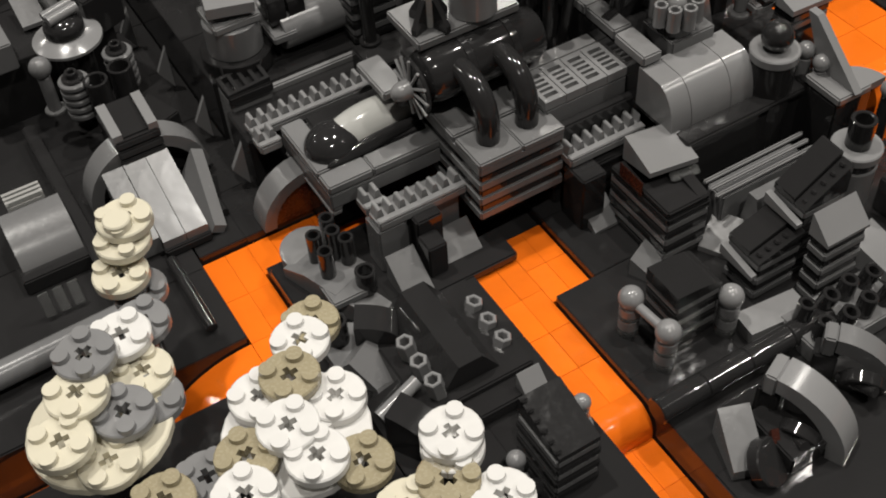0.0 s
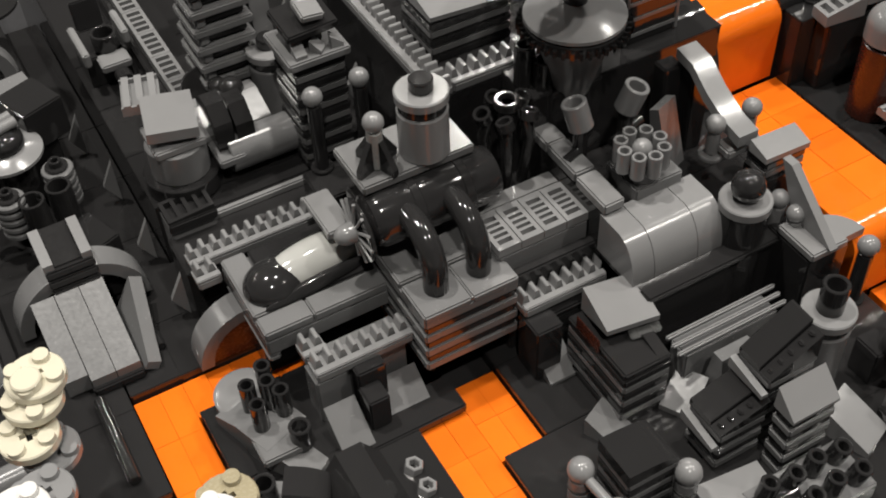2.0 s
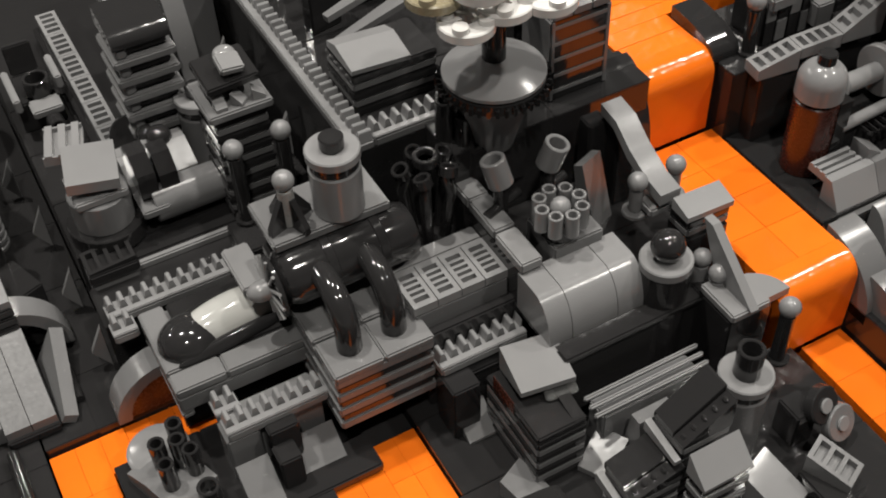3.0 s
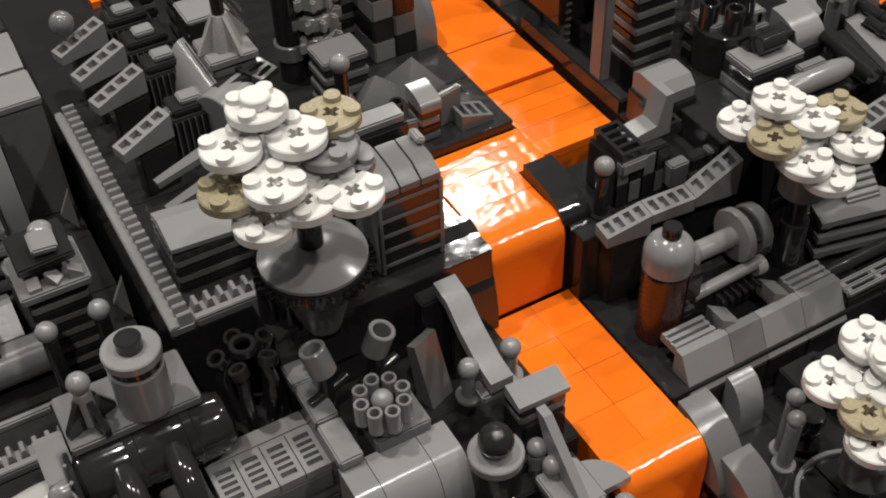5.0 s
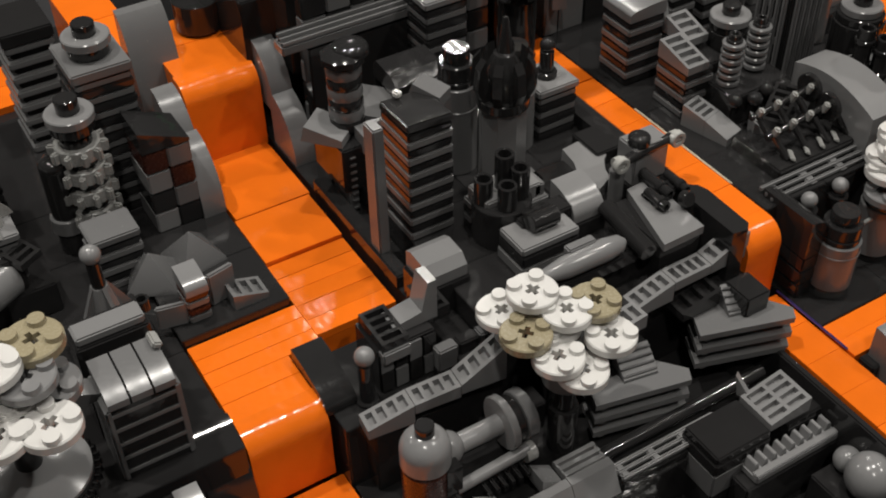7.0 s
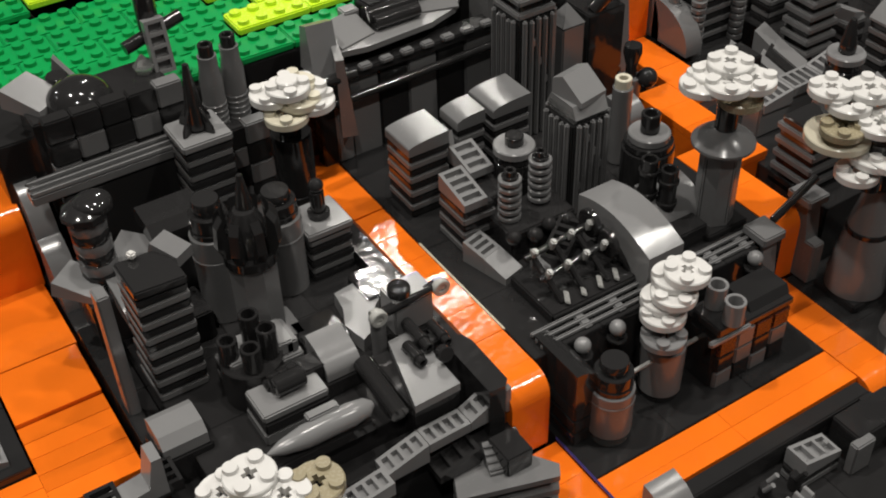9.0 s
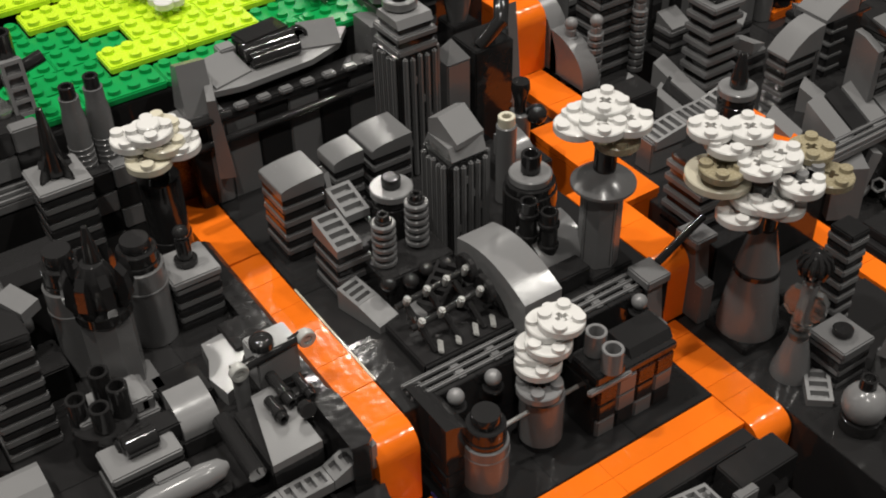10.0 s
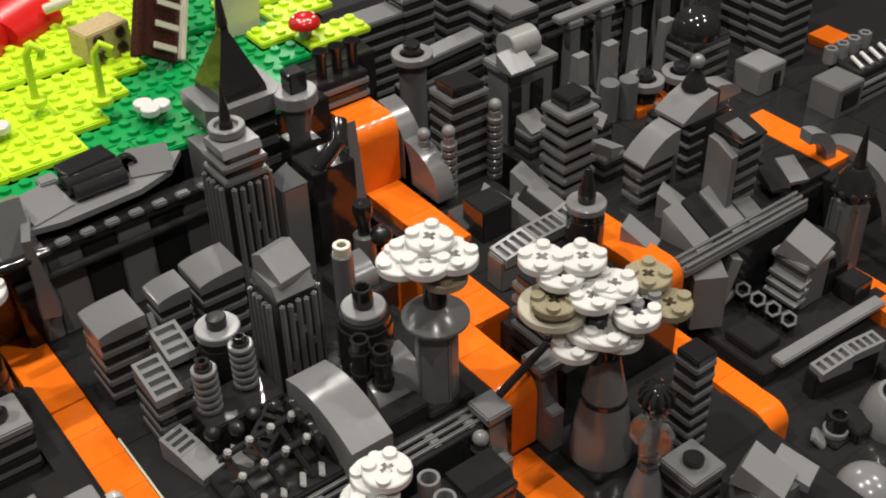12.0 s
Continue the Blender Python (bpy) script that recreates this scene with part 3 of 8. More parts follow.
part("boiler_band", cyl(BLACK, 1.19, 0.4, 36), en, 3.4, 3.85, 5.1, 0, 90)
part("saddle", box(BLACK, 4.8, 2.0, 2.2), en, 2.3, 4.9, 2.9)
part("shelf", box(GREY, 4.6, 2.6, 0.42), en, 2.1, 5.15, 6.3)
part("shelf", box(LIT_GREY, 1.1, 2.4, 0.42), en, -0.8, 6.2, 3.6)
fan = thing("fan", "silver spoked fan on the end of a boiler", "fan", 15.75, 31.4, 10.4)
part("hub", dome(LIT_GREY, 0.42, 0.8, 0.2, 20), fan, 0, 0, 0, 0, -90)
for i in range(12):
    a = math.pi * 2 * i / 12
    part("spoke", pipe(LIT_GREY, [(0, 0, 0), (0.1, 1.3, 0)], 0.07, 6), fan, 0, 0, 0, i * 30)
part("backing", cyl(BLACK, 1.25, 0.2), fan, 0.12, 0, 0, 0, 90)
turret(19.1, 31.9, 12.5, 2.0, LIT_GREY, LIT_GREY, label="light grey round turret with a black knob on the engine")
sb = thing("finned_beacon", "grey ball on a black four-finned foot", "beacon", 17.2, 32.0, 12.5, 20)
for i in range(4):
    part("fin", prism(BLACK, [(0.1, 0), (0.95, 0), (0.95, 0.3), (0.35, 1.3), (0.1, 1.3)], 0.26), sb, 0, 0, 0, 0, 0, 90 * i)
part("stem", cyl(SILVER, 0.3, 1.7, 14), sb)
part("ball", ball(LIT_GREY, 0.4), sb, 0, 0, 1.65)
cl = thing("claw_cluster", "bundle of glossy black upright claws", "claws", 22.8, 32.2, 8.3)
for i in range(5):
    a = 2 * math.pi * i / 5 + 0.4
    part("claw", pipe(BLACK, [(0.5 * math.cos(a), 0.5 * math.sin(a), 0), (0.75 * math.cos(a), 0.75 * math.sin(a), 1.6), (0.95 * math.cos(a), 0.95 * math.sin(a), 3.2), (0.75 * math.cos(a), 0.75 * math.sin(a), 4.0)], 0.24, 10), cl)
    part("clip", tube(BLACK, 0.36, 0.22, 0.4, 14), cl, 0.9 * math.cos(a), 0.9 * math.sin(a), 4.0, 20 * math.sin(a), 20 * math.cos(a))
part("hub", tube(BLACK, 0.5, 0.3, 0.35, 16), cl, 0, 0, 4.4)
part("foot", cyl(BLACK, 1.0, 0.8), cl)
# slotted deck and beam
dk = thing("slotted_deck", "light grey deck of four slotted tiles", "deck", 22.1, 29.7, 8.3)
part("body", box(GREY, 4.0, 2.8, 1.0), dk)
part("rim_tile", box(LIT_GREY, 4.0, 0.8, 0.4), dk, 0, 1.0, 1.0)
for i in range(4):
    part("slotted_tile", vent_tile(LIT_GREY), dk, -1.5 + i, -0.4, 1.0)
lone("black_wall", box(BLACK, 3.9, 0.5, 4.2), "black wall under the slotted deck", "wall", 22.2, 28.0, 4.4)
rack(22.35, 27.3, 7.2, 4, 180)
lone("black_pier", box(BLACK, 1.2, 1.4, 3.0), "black square pier under the rack", "pier", 20.9, 26.6, 4.2)
lone("black_wall", box(BLACK, 3.2, 1.2, 2.6), "black wall under the rack", "wall", 22.8, 27.2, 4.4)
bm_ = thing("grey_beam", "light grey tiled beam on edge", "beam", 24.5, 30.2, 8.4)
for i in range(3):
    part("tile", box((LIT_GREY, GREY, LIT_GREY)[i], 0.95, 1.95, 0.5), bm_, 0, -1.9 + i * 1.95, 2.0 if i else 1.9)
part("wall", box(BLACK, 0.9, 5.6, 2.0), bm_)
# grey barrel roof
br = thing("barrel_roof", "grey curved roof in three sections over a black wall", "roof", 26.1, 26.4, 4.4)
part("wall", box(BLACK, 4.2, 2.2, 3.9), br)
for i, w in enumerate((1.0, 2.0, 1.2)):
    n = 12
    prof = [(1.15, 0), (-1.15, 0)] + [(-1.15 * math.cos(math.pi * k / 2 / n) if k <= n else 0, 1.9 * math.sin(math.pi * k / 2 / n)) for k in range(n + 1)] + [(1.15, 1.9)]
    part("roof_section", prism(LIT_GREY, [(round(a, 3), round(b, 3)) for a, b in prof], w, 0.0), br, (-1.6, -0.1, 1.5)[i], 0, 3.95)
part("tile", box(BLACK, 7.0, 0.9, 0.3), br, 1.5, -1.6, 3.75)
part("wall", box(BLACK, 6.8, 0.6, 3.7), br, 1.5, -1.5, 0)
# ring of small tubes
rt = thing("tube_ring", "ring of eight light grey tubes round a ball", "pipes", 26.2, 28.2, 8.4)
part("block", box(GREY, 2.2, 2.0, 2.4), rt, 0.4, 0.2, 0)
for i in range(8):
    a = 2 * math.pi * i / 8
    part("tube", tube(LIT_GREY, 0.28, 0.18, 1.0, 12), rt, 0.8 * math.cos(a), 0.8 * math.sin(a), 2.9)
part("ball", ball(LIT_GREY, 0.4), rt, 0, 0, 3.2)
part("hub", cyl(BLACK, 0.75, 0.9), rt, 0, 0, 2.4)
for tx, ty, tz, ax, ay in ((25.0, 30.4, 12.2, -14, -12), (27.0, 30.3, 12.3, 10, 14)):
    t = thing("loudhailer_pipe", "light grey open pipe on a black bracket", "pipe", tx, ty, 8.4)
    part("pipe", tube(LIT_GREY, 0.5, 0.33, 1.15, 18), t, 0, 0, tz - 8.4 - 0.2, ax, ay)
    part("bracket", pipe(BLACK, [(0, 0, 0), (0, 0, tz - 8.4 + 0.1)], 0.3), t)
    part("arm", pipe(BLACK, [(-0.8, -0.3, 2.5), (0.9, 0.2, 2.6)], 0.2), t)
# black dome on a disc, balls, fin
tu = thing("black_turret", "black round tower with grey disc and black ball", "turret", 29.1, 25.4, 5.0)
part("column", cyl(BLACK, 0.97, 4.9), tu)
part("disc", cyl(LIT_GREY, 1.02, 0.42), tu, 0, 0, 4.9)
part("ball", ball(BLACK, 0.66), tu, 0, 0, 5.25)
for bx, by, bz in ((30.7, 25.2, 8.0), (30.85, 24.4, 7.8)):
    knob_ball(bx, by, bz - 1.6, 2.9, 0.38, LIT_GREY, LIT_GREY, "grey ball on a light grey post")
fn = thing("fin_wing", "light grey upright wedge fin on a plate", "fin", 31.0, 23.6, 8.6)
part("plate", box(LIT_GREY, 1.8, 2.0, 0.4), fn, 0.1, 0, 0)
part("fin", prism(LIT_GREY, [(-1.2, 0.4), (0.9, 0.4), (2.0, 2.6), (1.5, 2.6)], 0.4), fn, 0.1, 0.1, 0)
part("block", box(BLACK, 2.0, 2.4, 4.2), fn, 0.2, 0.3, -4.2)
part("quarter", prism(LIT_GREY, [(0, 0)] + [(1.5 * math.cos(math.pi / 2 * i / 8), 1.5 * math.sin(math.pi / 2 * i / 8)) for i in range(9)], 0.4), fn, 1.0, -0.4, -0.5, 0, 90, 0)
knob_ball(32.2, 21.9, 6.2, 2.6, 0.42, BLACK, LIT_GREY, "grey ball on a black post")
wg = thing("wedge_block", "grey wedge slab on a black block", "block", 31.5, 26.5, 8.4)
part("block", box(BLACK, 1.9, 1.4, 1.6), wg, 0, 0.1, 0)
part("plate", box(GREY, 2.0, 1.2, 0.4), wg, 0, 0.1, 1.6)
part("plate", box(BLACK, 2.0, 1.2, 0.4), wg, 0, 0.1, 2.0)
part("wedge", prism(LIT_GREY, [(-0.5, 0), (0.5, 0), (0.5, 0.5), (-0.5, 0.25)], 2.2), wg, 0, 0, 2.4, 0, 3, 0)
sl = thing("curved_slide", "light grey curved slide between two piers", "slide", 30.4, 29.2, 8.4)
part("slide", prism(LIT_GREY, [(-2.1, 2.7), (-2.1, 3.2), (-1.2, 3.35), (0.0, 3.9), (1.0, 4.6), (2.0, 4.75), (2.0, 4.3), (1.1, 4.15), (0.1, 3.4), (-1.1, 2.9)], 0.95, 0.03), sl)
part("pier", prism(GREY, [(-0.4, 0), (0.4, 0), (0.8, 2.8), (0.4, 3.0)], 1.2), sl, -1.2, 0.8, 0, 0, 0, 20)
part("pier", box(BLACK, 0.9, 1.2, 4.0), sl, 0.2, 1.6, 0)
part("pier", box(BLACK, 0.9, 0.8, 4.0), sl, -0.6, 2.2, 0)
part("foot", box(LIT_GREY, 1.6, 0.9, 0.4), sl, 0.1, -1.5, 2.0)
for bx, by in ((29.6, 28.1), (31.4, 28.15)):
    p = thing("bollard", "light grey bollard with a round head", "bollard", bx, by, 10.1)
    part("base", cyl(LIT_GREY, 0.5, 0.2), p)
    part("post", cyl(LIT_GREY, 0.27, 1.1, 14), p, 0, 0, 0.2)
    part("ball", ball(LIT_GREY, 0.4), p, 0, 0, 1.2)
# striped cube with a faceted roof
st = stack("striped_block", "black and grey striped block under a shiny grey wedge", "tower", 22.85, 24.3, 4.4, 2.15, 3.7, stripes(7, BLACK, GREY, 0.0, 0.04))
part("roof", box(BLACK, 2.1, 1.9, 0.3), st, 0.0, -0.85, 2.8)
part("corner", prism(BLACK, [(-0.9, 0), (0.9, 0), (0.9, 0.75), (0.4, 0.3)], 0.5), st, 0.75, -0.85, 3.05)
# thin brown skin: orange-brown reflection put on as colour
part("side", box(BROWN, 0.06, 1.5, 0.7), st, -1.08, 0.5, 2.8)
part("wedge", prism(LIT_GREY, [(-1.15, 0.75), (0.95, 0), (0.95, 1.2), (-1.15, 1.0)], 2.15), st, 0.45, 0.75, 2.85, 0, 0, -9)
part("clear_plate", box(CLEAR, 1.3, 0.45, 0.2), st, 0.75, -0.45, 3.2, 24, 0, -9)
lone("grey_slope", slope(LIT_GREY, 1.3, 1.6, 1.2), "small grey roof brick beside the bank", "slope", 21.3, 26.2, 4.4, group="grey slopes")
lone("grey_slope", slope(GREY, 1.3, 1.4, 0.9), "small grey roof brick beside the bank", "slope", 21.4, 22.6, 4.4, 0, 0, 25, group="grey slopes")
# black cube and three capsule posts
cb = stack("black_cube", "black block of plates with a smooth cap", "tower", 20.6, 20.0, 4.4, 2.1, 1.85, stripes(6, BLACK, GREY, 0.0, 0.05))
part("cap", bow(BLACK, 1.85, 2.1, 0.6, 0.15), cb, 0, 0, 2.4, 0, 0, 90)
for bx, by in ((18.75, 20.7), (18.9, 18.7), (21.85, 18.75)):
    p = thing("capsule_post", "grey capsule post with clear rings", "post", bx, by, 4.4, 0, "capsule posts")
    part("foot", tube(CLEAR, 0.42, 0.24, 0.4, 16), p)
    part("body", cyl(LIT_GREY, 0.42, 0.55, 16), p, 0, 0, 0.4)
    part("ring", cyl(CLEAR, 0.43, 0.2, 16), p, 0, 0, 0.95)
    body = part("body", cyl(LIT_GREY, 0.42, 0.5, 16), p, 0, 0, 1.15)
    part("head", ball(LIT_GREY, 0.5), body, 0, 0, 0.35)
lone("link_bar", pipe(LIT_GREY, [(18.75, 20.6, 6.3), (18.9, 18.9, 6.3)], 0.2), "thin light grey bar between two posts", "bar", 0, 0, 0)
# stepped black roofs
for x, y, w, d, n, h in ((24.7, 20.15, 2.1, 1.8, 5, 0.95), (26.7, 20.25, 2.1, 1.7, 9, 1.6)):
    s_ = stack("roofed_block", "sloping black roof over striped plates", "block", x, y, 4.4, w, d, stripes(n, GREY, BLACK, 0.0, 0.1), group="roofed blocks")
    part("roof", prism(BLACK, [(-w / 2, 0), (w / 2, 0), (w / 2, h), (w / 2 - 0.1, h), (-w / 2, 0.3)], round(d - 0.6, 2), 0.05), s_, 0, 0.3, n * 0.4, 0, 0, -90)
    part("side", prism(BLACK, [(-w / 2, 0), (w / 2, 0), (w / 2, h - 0.2), (-w / 2, 0.12)], 0.6, 0.03), s_, 0, 0.3 - d / 2, n * 0.4, 0, 0, -90)
    for k in range(5):
        part("bump", box(BLACK, 0.22, 0.3, 0.16), s_, -0.8 + k * 0.4, 0.33 - d / 2, n * 0.4 + 0.16 + k * (h - 0.4) * 0.22)
    part("ledge", prism(LIT_GREY, [(-0.9, 0), (0.9, 0), (0.9, 0.5), (-0.9, 0.2)], 0.3), s_, -w / 2 - 0.2, 0.0, n * 0.4 - 0.6)
lone("grey_slope", prism(LIT_GREY, [(-0.8, 0), (0.8, 0), (0.8, 0.9), (-0.8, 0.3)], 1.3), "pale grey roof brick behind a black roof", "slope", 24.6, 22.3, 4.4, 0, 0, -60, group="grey slopes")
lone("grey_slope", prism(GREY, [(-0.6, 0), (0.6, 0), (0.3, 2.4), (-0.2, 2.4)], 1.6), "grey wedge wall behind a black roof", "slope", 26.4, 21.9, 4.4, group="grey slopes")
s_ = stack("roofed_block", "light grey wedge roof over striped plates", "block", 26.45, 18.35, 4.4, 2.1, 1.0, stripes(8, GREY, BLACK, 0.0, 0.1), group="roofed blocks")
part("roof", prism(LIT_GREY, [(-0.5, 0), (0.5, 0), (0.5, 1.05), (-0.5, 0.15)], 2.1, 0.04), s_, 0, 0, 3.2)
turret(29.1, 20.5, 4.4, 3.7, GREY, LIT_GREY, BLACK, "grey round turret with a black tube on top")
lone("chimney_tube", tube(BLACK, 0.5, 0.34, 1.3, 18), "black open tube on a turret", "tube", 29.1, 20.5, 8.9)
rl = thing("rail_pair", "pair of light grey slotted rails", "rail", 26.8, 23.2, 6.6)
for i in range(3):
    part("rail", box(LIT_GREY, 5.2, 0.2, 0.25), rl, 0.2, -0.4 + 0.36 * i, 0.1 * i)
part("wall", box(GREY, 4.4, 1.0, 2.3), rl, 0.2, 0, -2.4)
rod = thing("black_rod", "long glossy black rod of four tubes on the bank", "rod", 17.2, 16.9, 5.0)
for i in range(4):
    part("tube", cyl(BLACK, 0.5, 2.0), rod, i * 2.0, 0, 0, 0, 90)
part("end_cap", cyl(BLACK, 0.52, 0.3), rod, -0.1, 0, 0, 0, 90)
# black house with hexagonal pipe ends
hx_ = thing("black_house", "black roofed house with rows of hexagonal pipes", "house", 12.3, 23.3, 4.4)
part("body", box(BLACK, 4.6, 4.8, 1.0), hx_)
part("roof", prism(BLACK, [(-1.2, 0), (1.2, 0), (0.5, 1.1), (-0.5, 1.1)], 4.2, 0.05), hx_, -0.1, 0.2, 1.0, 0, 0, 90)
part("eave", box(BLACK, 4.4, 1.2, 0.7), hx_, 0.1, -2.7, 0)
for i in range(3):
    part("hex_pipe", tube(LIT_GREY, 0.36, 0.2, 1.0, 6), hx_, 1.6, 1.0 - i, 0.35, 0, 14)
    part("hex_pipe", tube(LIT_GREY, 0.36, 0.2, 1.1, 6), hx_, -1.4, 0.3 - i, 0.9, 0, -10)
part("cowl", bow(BLACK, 1.2, 1.6, 1.0), hx_, -1.9, 1.9, 1.0, 0, 0, 60)
part("wing", prism(GREY, [(-1.2, 0), (1.2, 0), (0.2, 1.2)], 1.6), hx_, -2.8, 1.2, 0.1, 0, 0, 30)
part("wing", prism(BLACK, [(-1.2, 0), (1.2, 0), (0.2, 1.3)], 1.6), hx_, -3.2, -1.0, 0.1, 0, 0, 10)
tf = stack("striped_block", "small black roofed block of striped plates", "tower", 13.15, 17.35, 4.4, 1.9, 2.5, stripes(6, BLACK, GREY, 0, 0.1))
part("roof", prism(BLACK, [(-1.2, 0), (1.2, 0), (1.2, 0.85), (-1.2, 0.25)], 1.7, 0.05), tf, 0, 0, 2.4)
for k in range(6):
    part("bump", box(BLACK, 0.3, 0.2, 0.16), tf, -0.75, -1.0 + 0.4 * k, 2.72 + 0.1 * k)
for k in range(2):
    part("nozzle", tube(BLACK, 0.32, 0.2, 0.8, 14), tf, -1.25, 0.3 - 0.9 * k, 0.7 - 0.2 * k, 0, -60)
knob_ball(14.75, 18.2, 4.4, 1.2, 0.34, GREY)
knob_ball(11.6, 17.6, 4.4, 1.0, 0.36, GREY)
lone("grey_slope", slope(LIT_GREY, 1.0, 1.4, 1.4), "small light grey roof brick by the canal", "slope", 14.0, 19.8, 4.4, group="grey slopes")
lone("grey_bar", pipe(LIT_GREY, [(8.6, 21.8, 5.4), (10.4, 22.2, 5.8)], 0.28), "short light grey bar", "bar", 0, 0, 0)
lone("black_fin", bow(BLACK, 1.2, 2.4, 2.0), "black curved fin brick", "fin", 9.6, 20.4, 4.4, 0, 0, 30)
# arches by the front
for x, y, rot, r, m, w in ((20.7, 14.8, 24, 2.9, LIT_GREY, 1.2), (23.7, 15.2, 40, 2.4, GREY, 0.9)):
    a = thing("quarter_arch", "grey quarter arch over dark machinery", "arch", x, y, 4.4, rot, "front arches")
    part("curve", macaroni(m, w, r, 0.7), a)
    part("heel", box(m, w, 0.5, 1.0), a, 0, 0.25, r - 1.0)
    part("core", box(BLACK, 0.9, 0.9, r - 1.0), a, 0, 0.25, 0)
    part("machinery", cyl(BLACK, 0.8, 0.5), a, -0.9, -1.2, 0.6, 0, 70)
    part("rod", pipe(BLACK, [(-0.4, -0.4, 0.4), (-1.3, -1.6, 1.1)], 0.2), a)
sbl = thing("roof_brick", "small grey roof brick with a brown side", "slope", 18.7, 14.3, 4.4, -20)
part("slope", slope(GREY, 1.2, 2.0, 1.5, 0.5), sbl)
part("side", prism(BROWN, [(-0.9, 0), (0.7, 0), (0.3, 1.3)], 0.3), sbl, 1.1, -0.4, 0)
lone("black_cog", cyl(BLACK, 0.9, 0.5, 12), "black round cog in the machinery", "cog", 18.9, 13.4, 4.8, 40, 30)
lone("black_block", box(BLACK, 2.2, 2.4, 1.0), "black brick block under the arches", "block", 20.6, 13.8, 4.4)
lone("grey_slope", prism(LIT_GREY, [(-0.6, 0), (0.6, 0), (0.6, 0.75), (-0.6, 0.85)], 2.6), "flat grey roof brick by the rod", "slope", 23.5, 18.0, 4.4, 0, -4, -8, group="grey slopes")
gr = thing("pipe_rack", "tray of black pipe stubs in grey clips", "tray", 25.6, 16.6, 4.4)
part("tray", box(GREY, 4.4, 2.2, 0.9), gr)
for i in range(4):
    for j in range(2):
        part("stub", tube(BLACK, 0.36, 0.2, 0.9, 14), gr, -1.6 + i * 1.05, -0.5 + j, 0.9, 10 * (i % 2), 8)
        part("clip", box(LIT_GREY, 0.2, 0.3, 0.5), gr, -1.1 + i * 1.05, -0.4 + j, 0.9)
# left bank: ramp house with ring arch
lh = thing("ramp_house", "grey ramp house under a grey ring arch", "house", 6.3, 36.0, 4.4)
for i in range(2):
    part("ramp", prism(GREY, [(-1.8, 0.4), (1.8, 0.4), (1.8, 2.35), (-1.8, 0.85)], 1.0, 0.03), lh, -0.5 + i, 0, 0)
part("plinth", box(BLACK, 2.1, 3.8, 0.45), lh, 0, -0.1, 0)
part("side_panel", prism(GREY, [(-1.5, 0.1), (1.8, 0.1), (1.8, 2.33), (-1.5, 0.95)], 0.95, 0.03), lh, -1.48, 0, 0)
part("side_panel", prism(GREY, [(-1.8, 0.1), (1.8, 0.1), (1.8, 1.9), (-1.8, 0.5)], 0.6, 0.03), lh, 1.25, 0, 0, 0, 30)
for i in range(3):
    part("plate", box(BLACK, 2.0, 0.9, 0.4), lh, 0, 2.2 + 0.1 * i, 2.1 + i * 0.42)
part("block", box(BLACK, 2.0, 2.6, 3.2), lh, 0, 3.3, 0)
part("slope", prism(BLACK, [(-0.9, 0), (0.9, 0), (0.9, 0.7), (-0.9, 0.2)], 1.1), lh, 0, 3.1, 3.2)
for sx in (-0.78, 0.78):
    part("cheek", prism(LIT_GREY, [(-0.9, 0), (0.9, 0), (0.9, 0.85), (-0.9, 0.45)], 0.45, 0.03), lh, sx, 3.0, 3.2)
part("ring", arch(GREY, 1.2, 2.75, 0.55, 22), lh, 0, 2.6, 0.3, 0, 0, 90)
part("ring_backing", prism(BLACK, [(2.2 * math.cos(math.pi * i / 14), 2.2 * math.sin(math.pi * i / 14)) for i in range(15)], 0.5), lh, 0, 2.9, 0.2, 0, 0, 90)
for i, (tx, ty) in enumerate(((6.0, 42.0), (7.2, 42.3))):
    lone("upright_tube", tube(BLACK, 0.55, 0.42, 1.8, 20), "glossy black upright tube", "tube", tx, ty, 6.4, group="black tubes")
def coil(x, y, z, n=5, m=None, r=0.55):
    ob = thing("ribbed_coil", "grey ribbed coil column", "coil", x, y, z, 0, "ribbed coils")
    for i in range(n):
        part("rib", cyl(m or GREY, r, 0.26, 18), ob, 0, 0, i * 0.4)
        part("core", cyl(BLACK, r * 0.72, 0.16, 14), ob, 0, 0, i * 0.4 + 0.25)
    part("knob", tube(BLACK, 0.28, 0.15, 0.3, 14), ob, 0, 0, n * 0.4)
    return ob
coil(5.2, 42.6, 6.3, 5, None, 0.68)
coil(7.5, 43.4, 6.3, 5, None, 0.68)
ds = thing("dish_cabin", "grey dish with a black dome and twin spyglass", "dish", 5.9, 45.0, 6.6)
part("post", cyl(BLACK, 0.9, 2.0), ds)
part("dish", dish(LIT_GREY, 1.55, 0.45), ds, 0, 0, 2.0)
part("dome", dome(BLACK, 0.9, 0.75, 0.2), ds, 0, 0, 2.4)
part("spyglass", pipe(LIT_GREY, [(-0.7, 0.2, 3.2), (0.7, 0.5, 3.3)], 0.24), ds)
part("spyglass", pipe(LIT_GREY, [(-0.6, -0.25, 3.2), (0.8, 0.05, 3.3)], 0.24), ds)
lone("grey_block", box(GREY, 2.4, 2.0, 1.4), "plain grey brick on the far bank", "block", 2.4, 46.4, 7.6)
knob_ball(4.2, 43.8, 6.0, 2.0, 0.5, GREY, GREY, "grey ball on a grey post")
# left deck: shiny long edge
lone("black_parapet", box(BLACK, 0.6, 14.0, 0.9), "long glossy black parapet on the bank", "parapet", 2.8, 37.5, 4.4)
gb = thing("glazed_hut", "grey barrel hut with a barred window", "hut", 1.2, 37.0, 4.4)
part("barrel", bow(GREY, 2.6, 2.4, 2.0), gb)
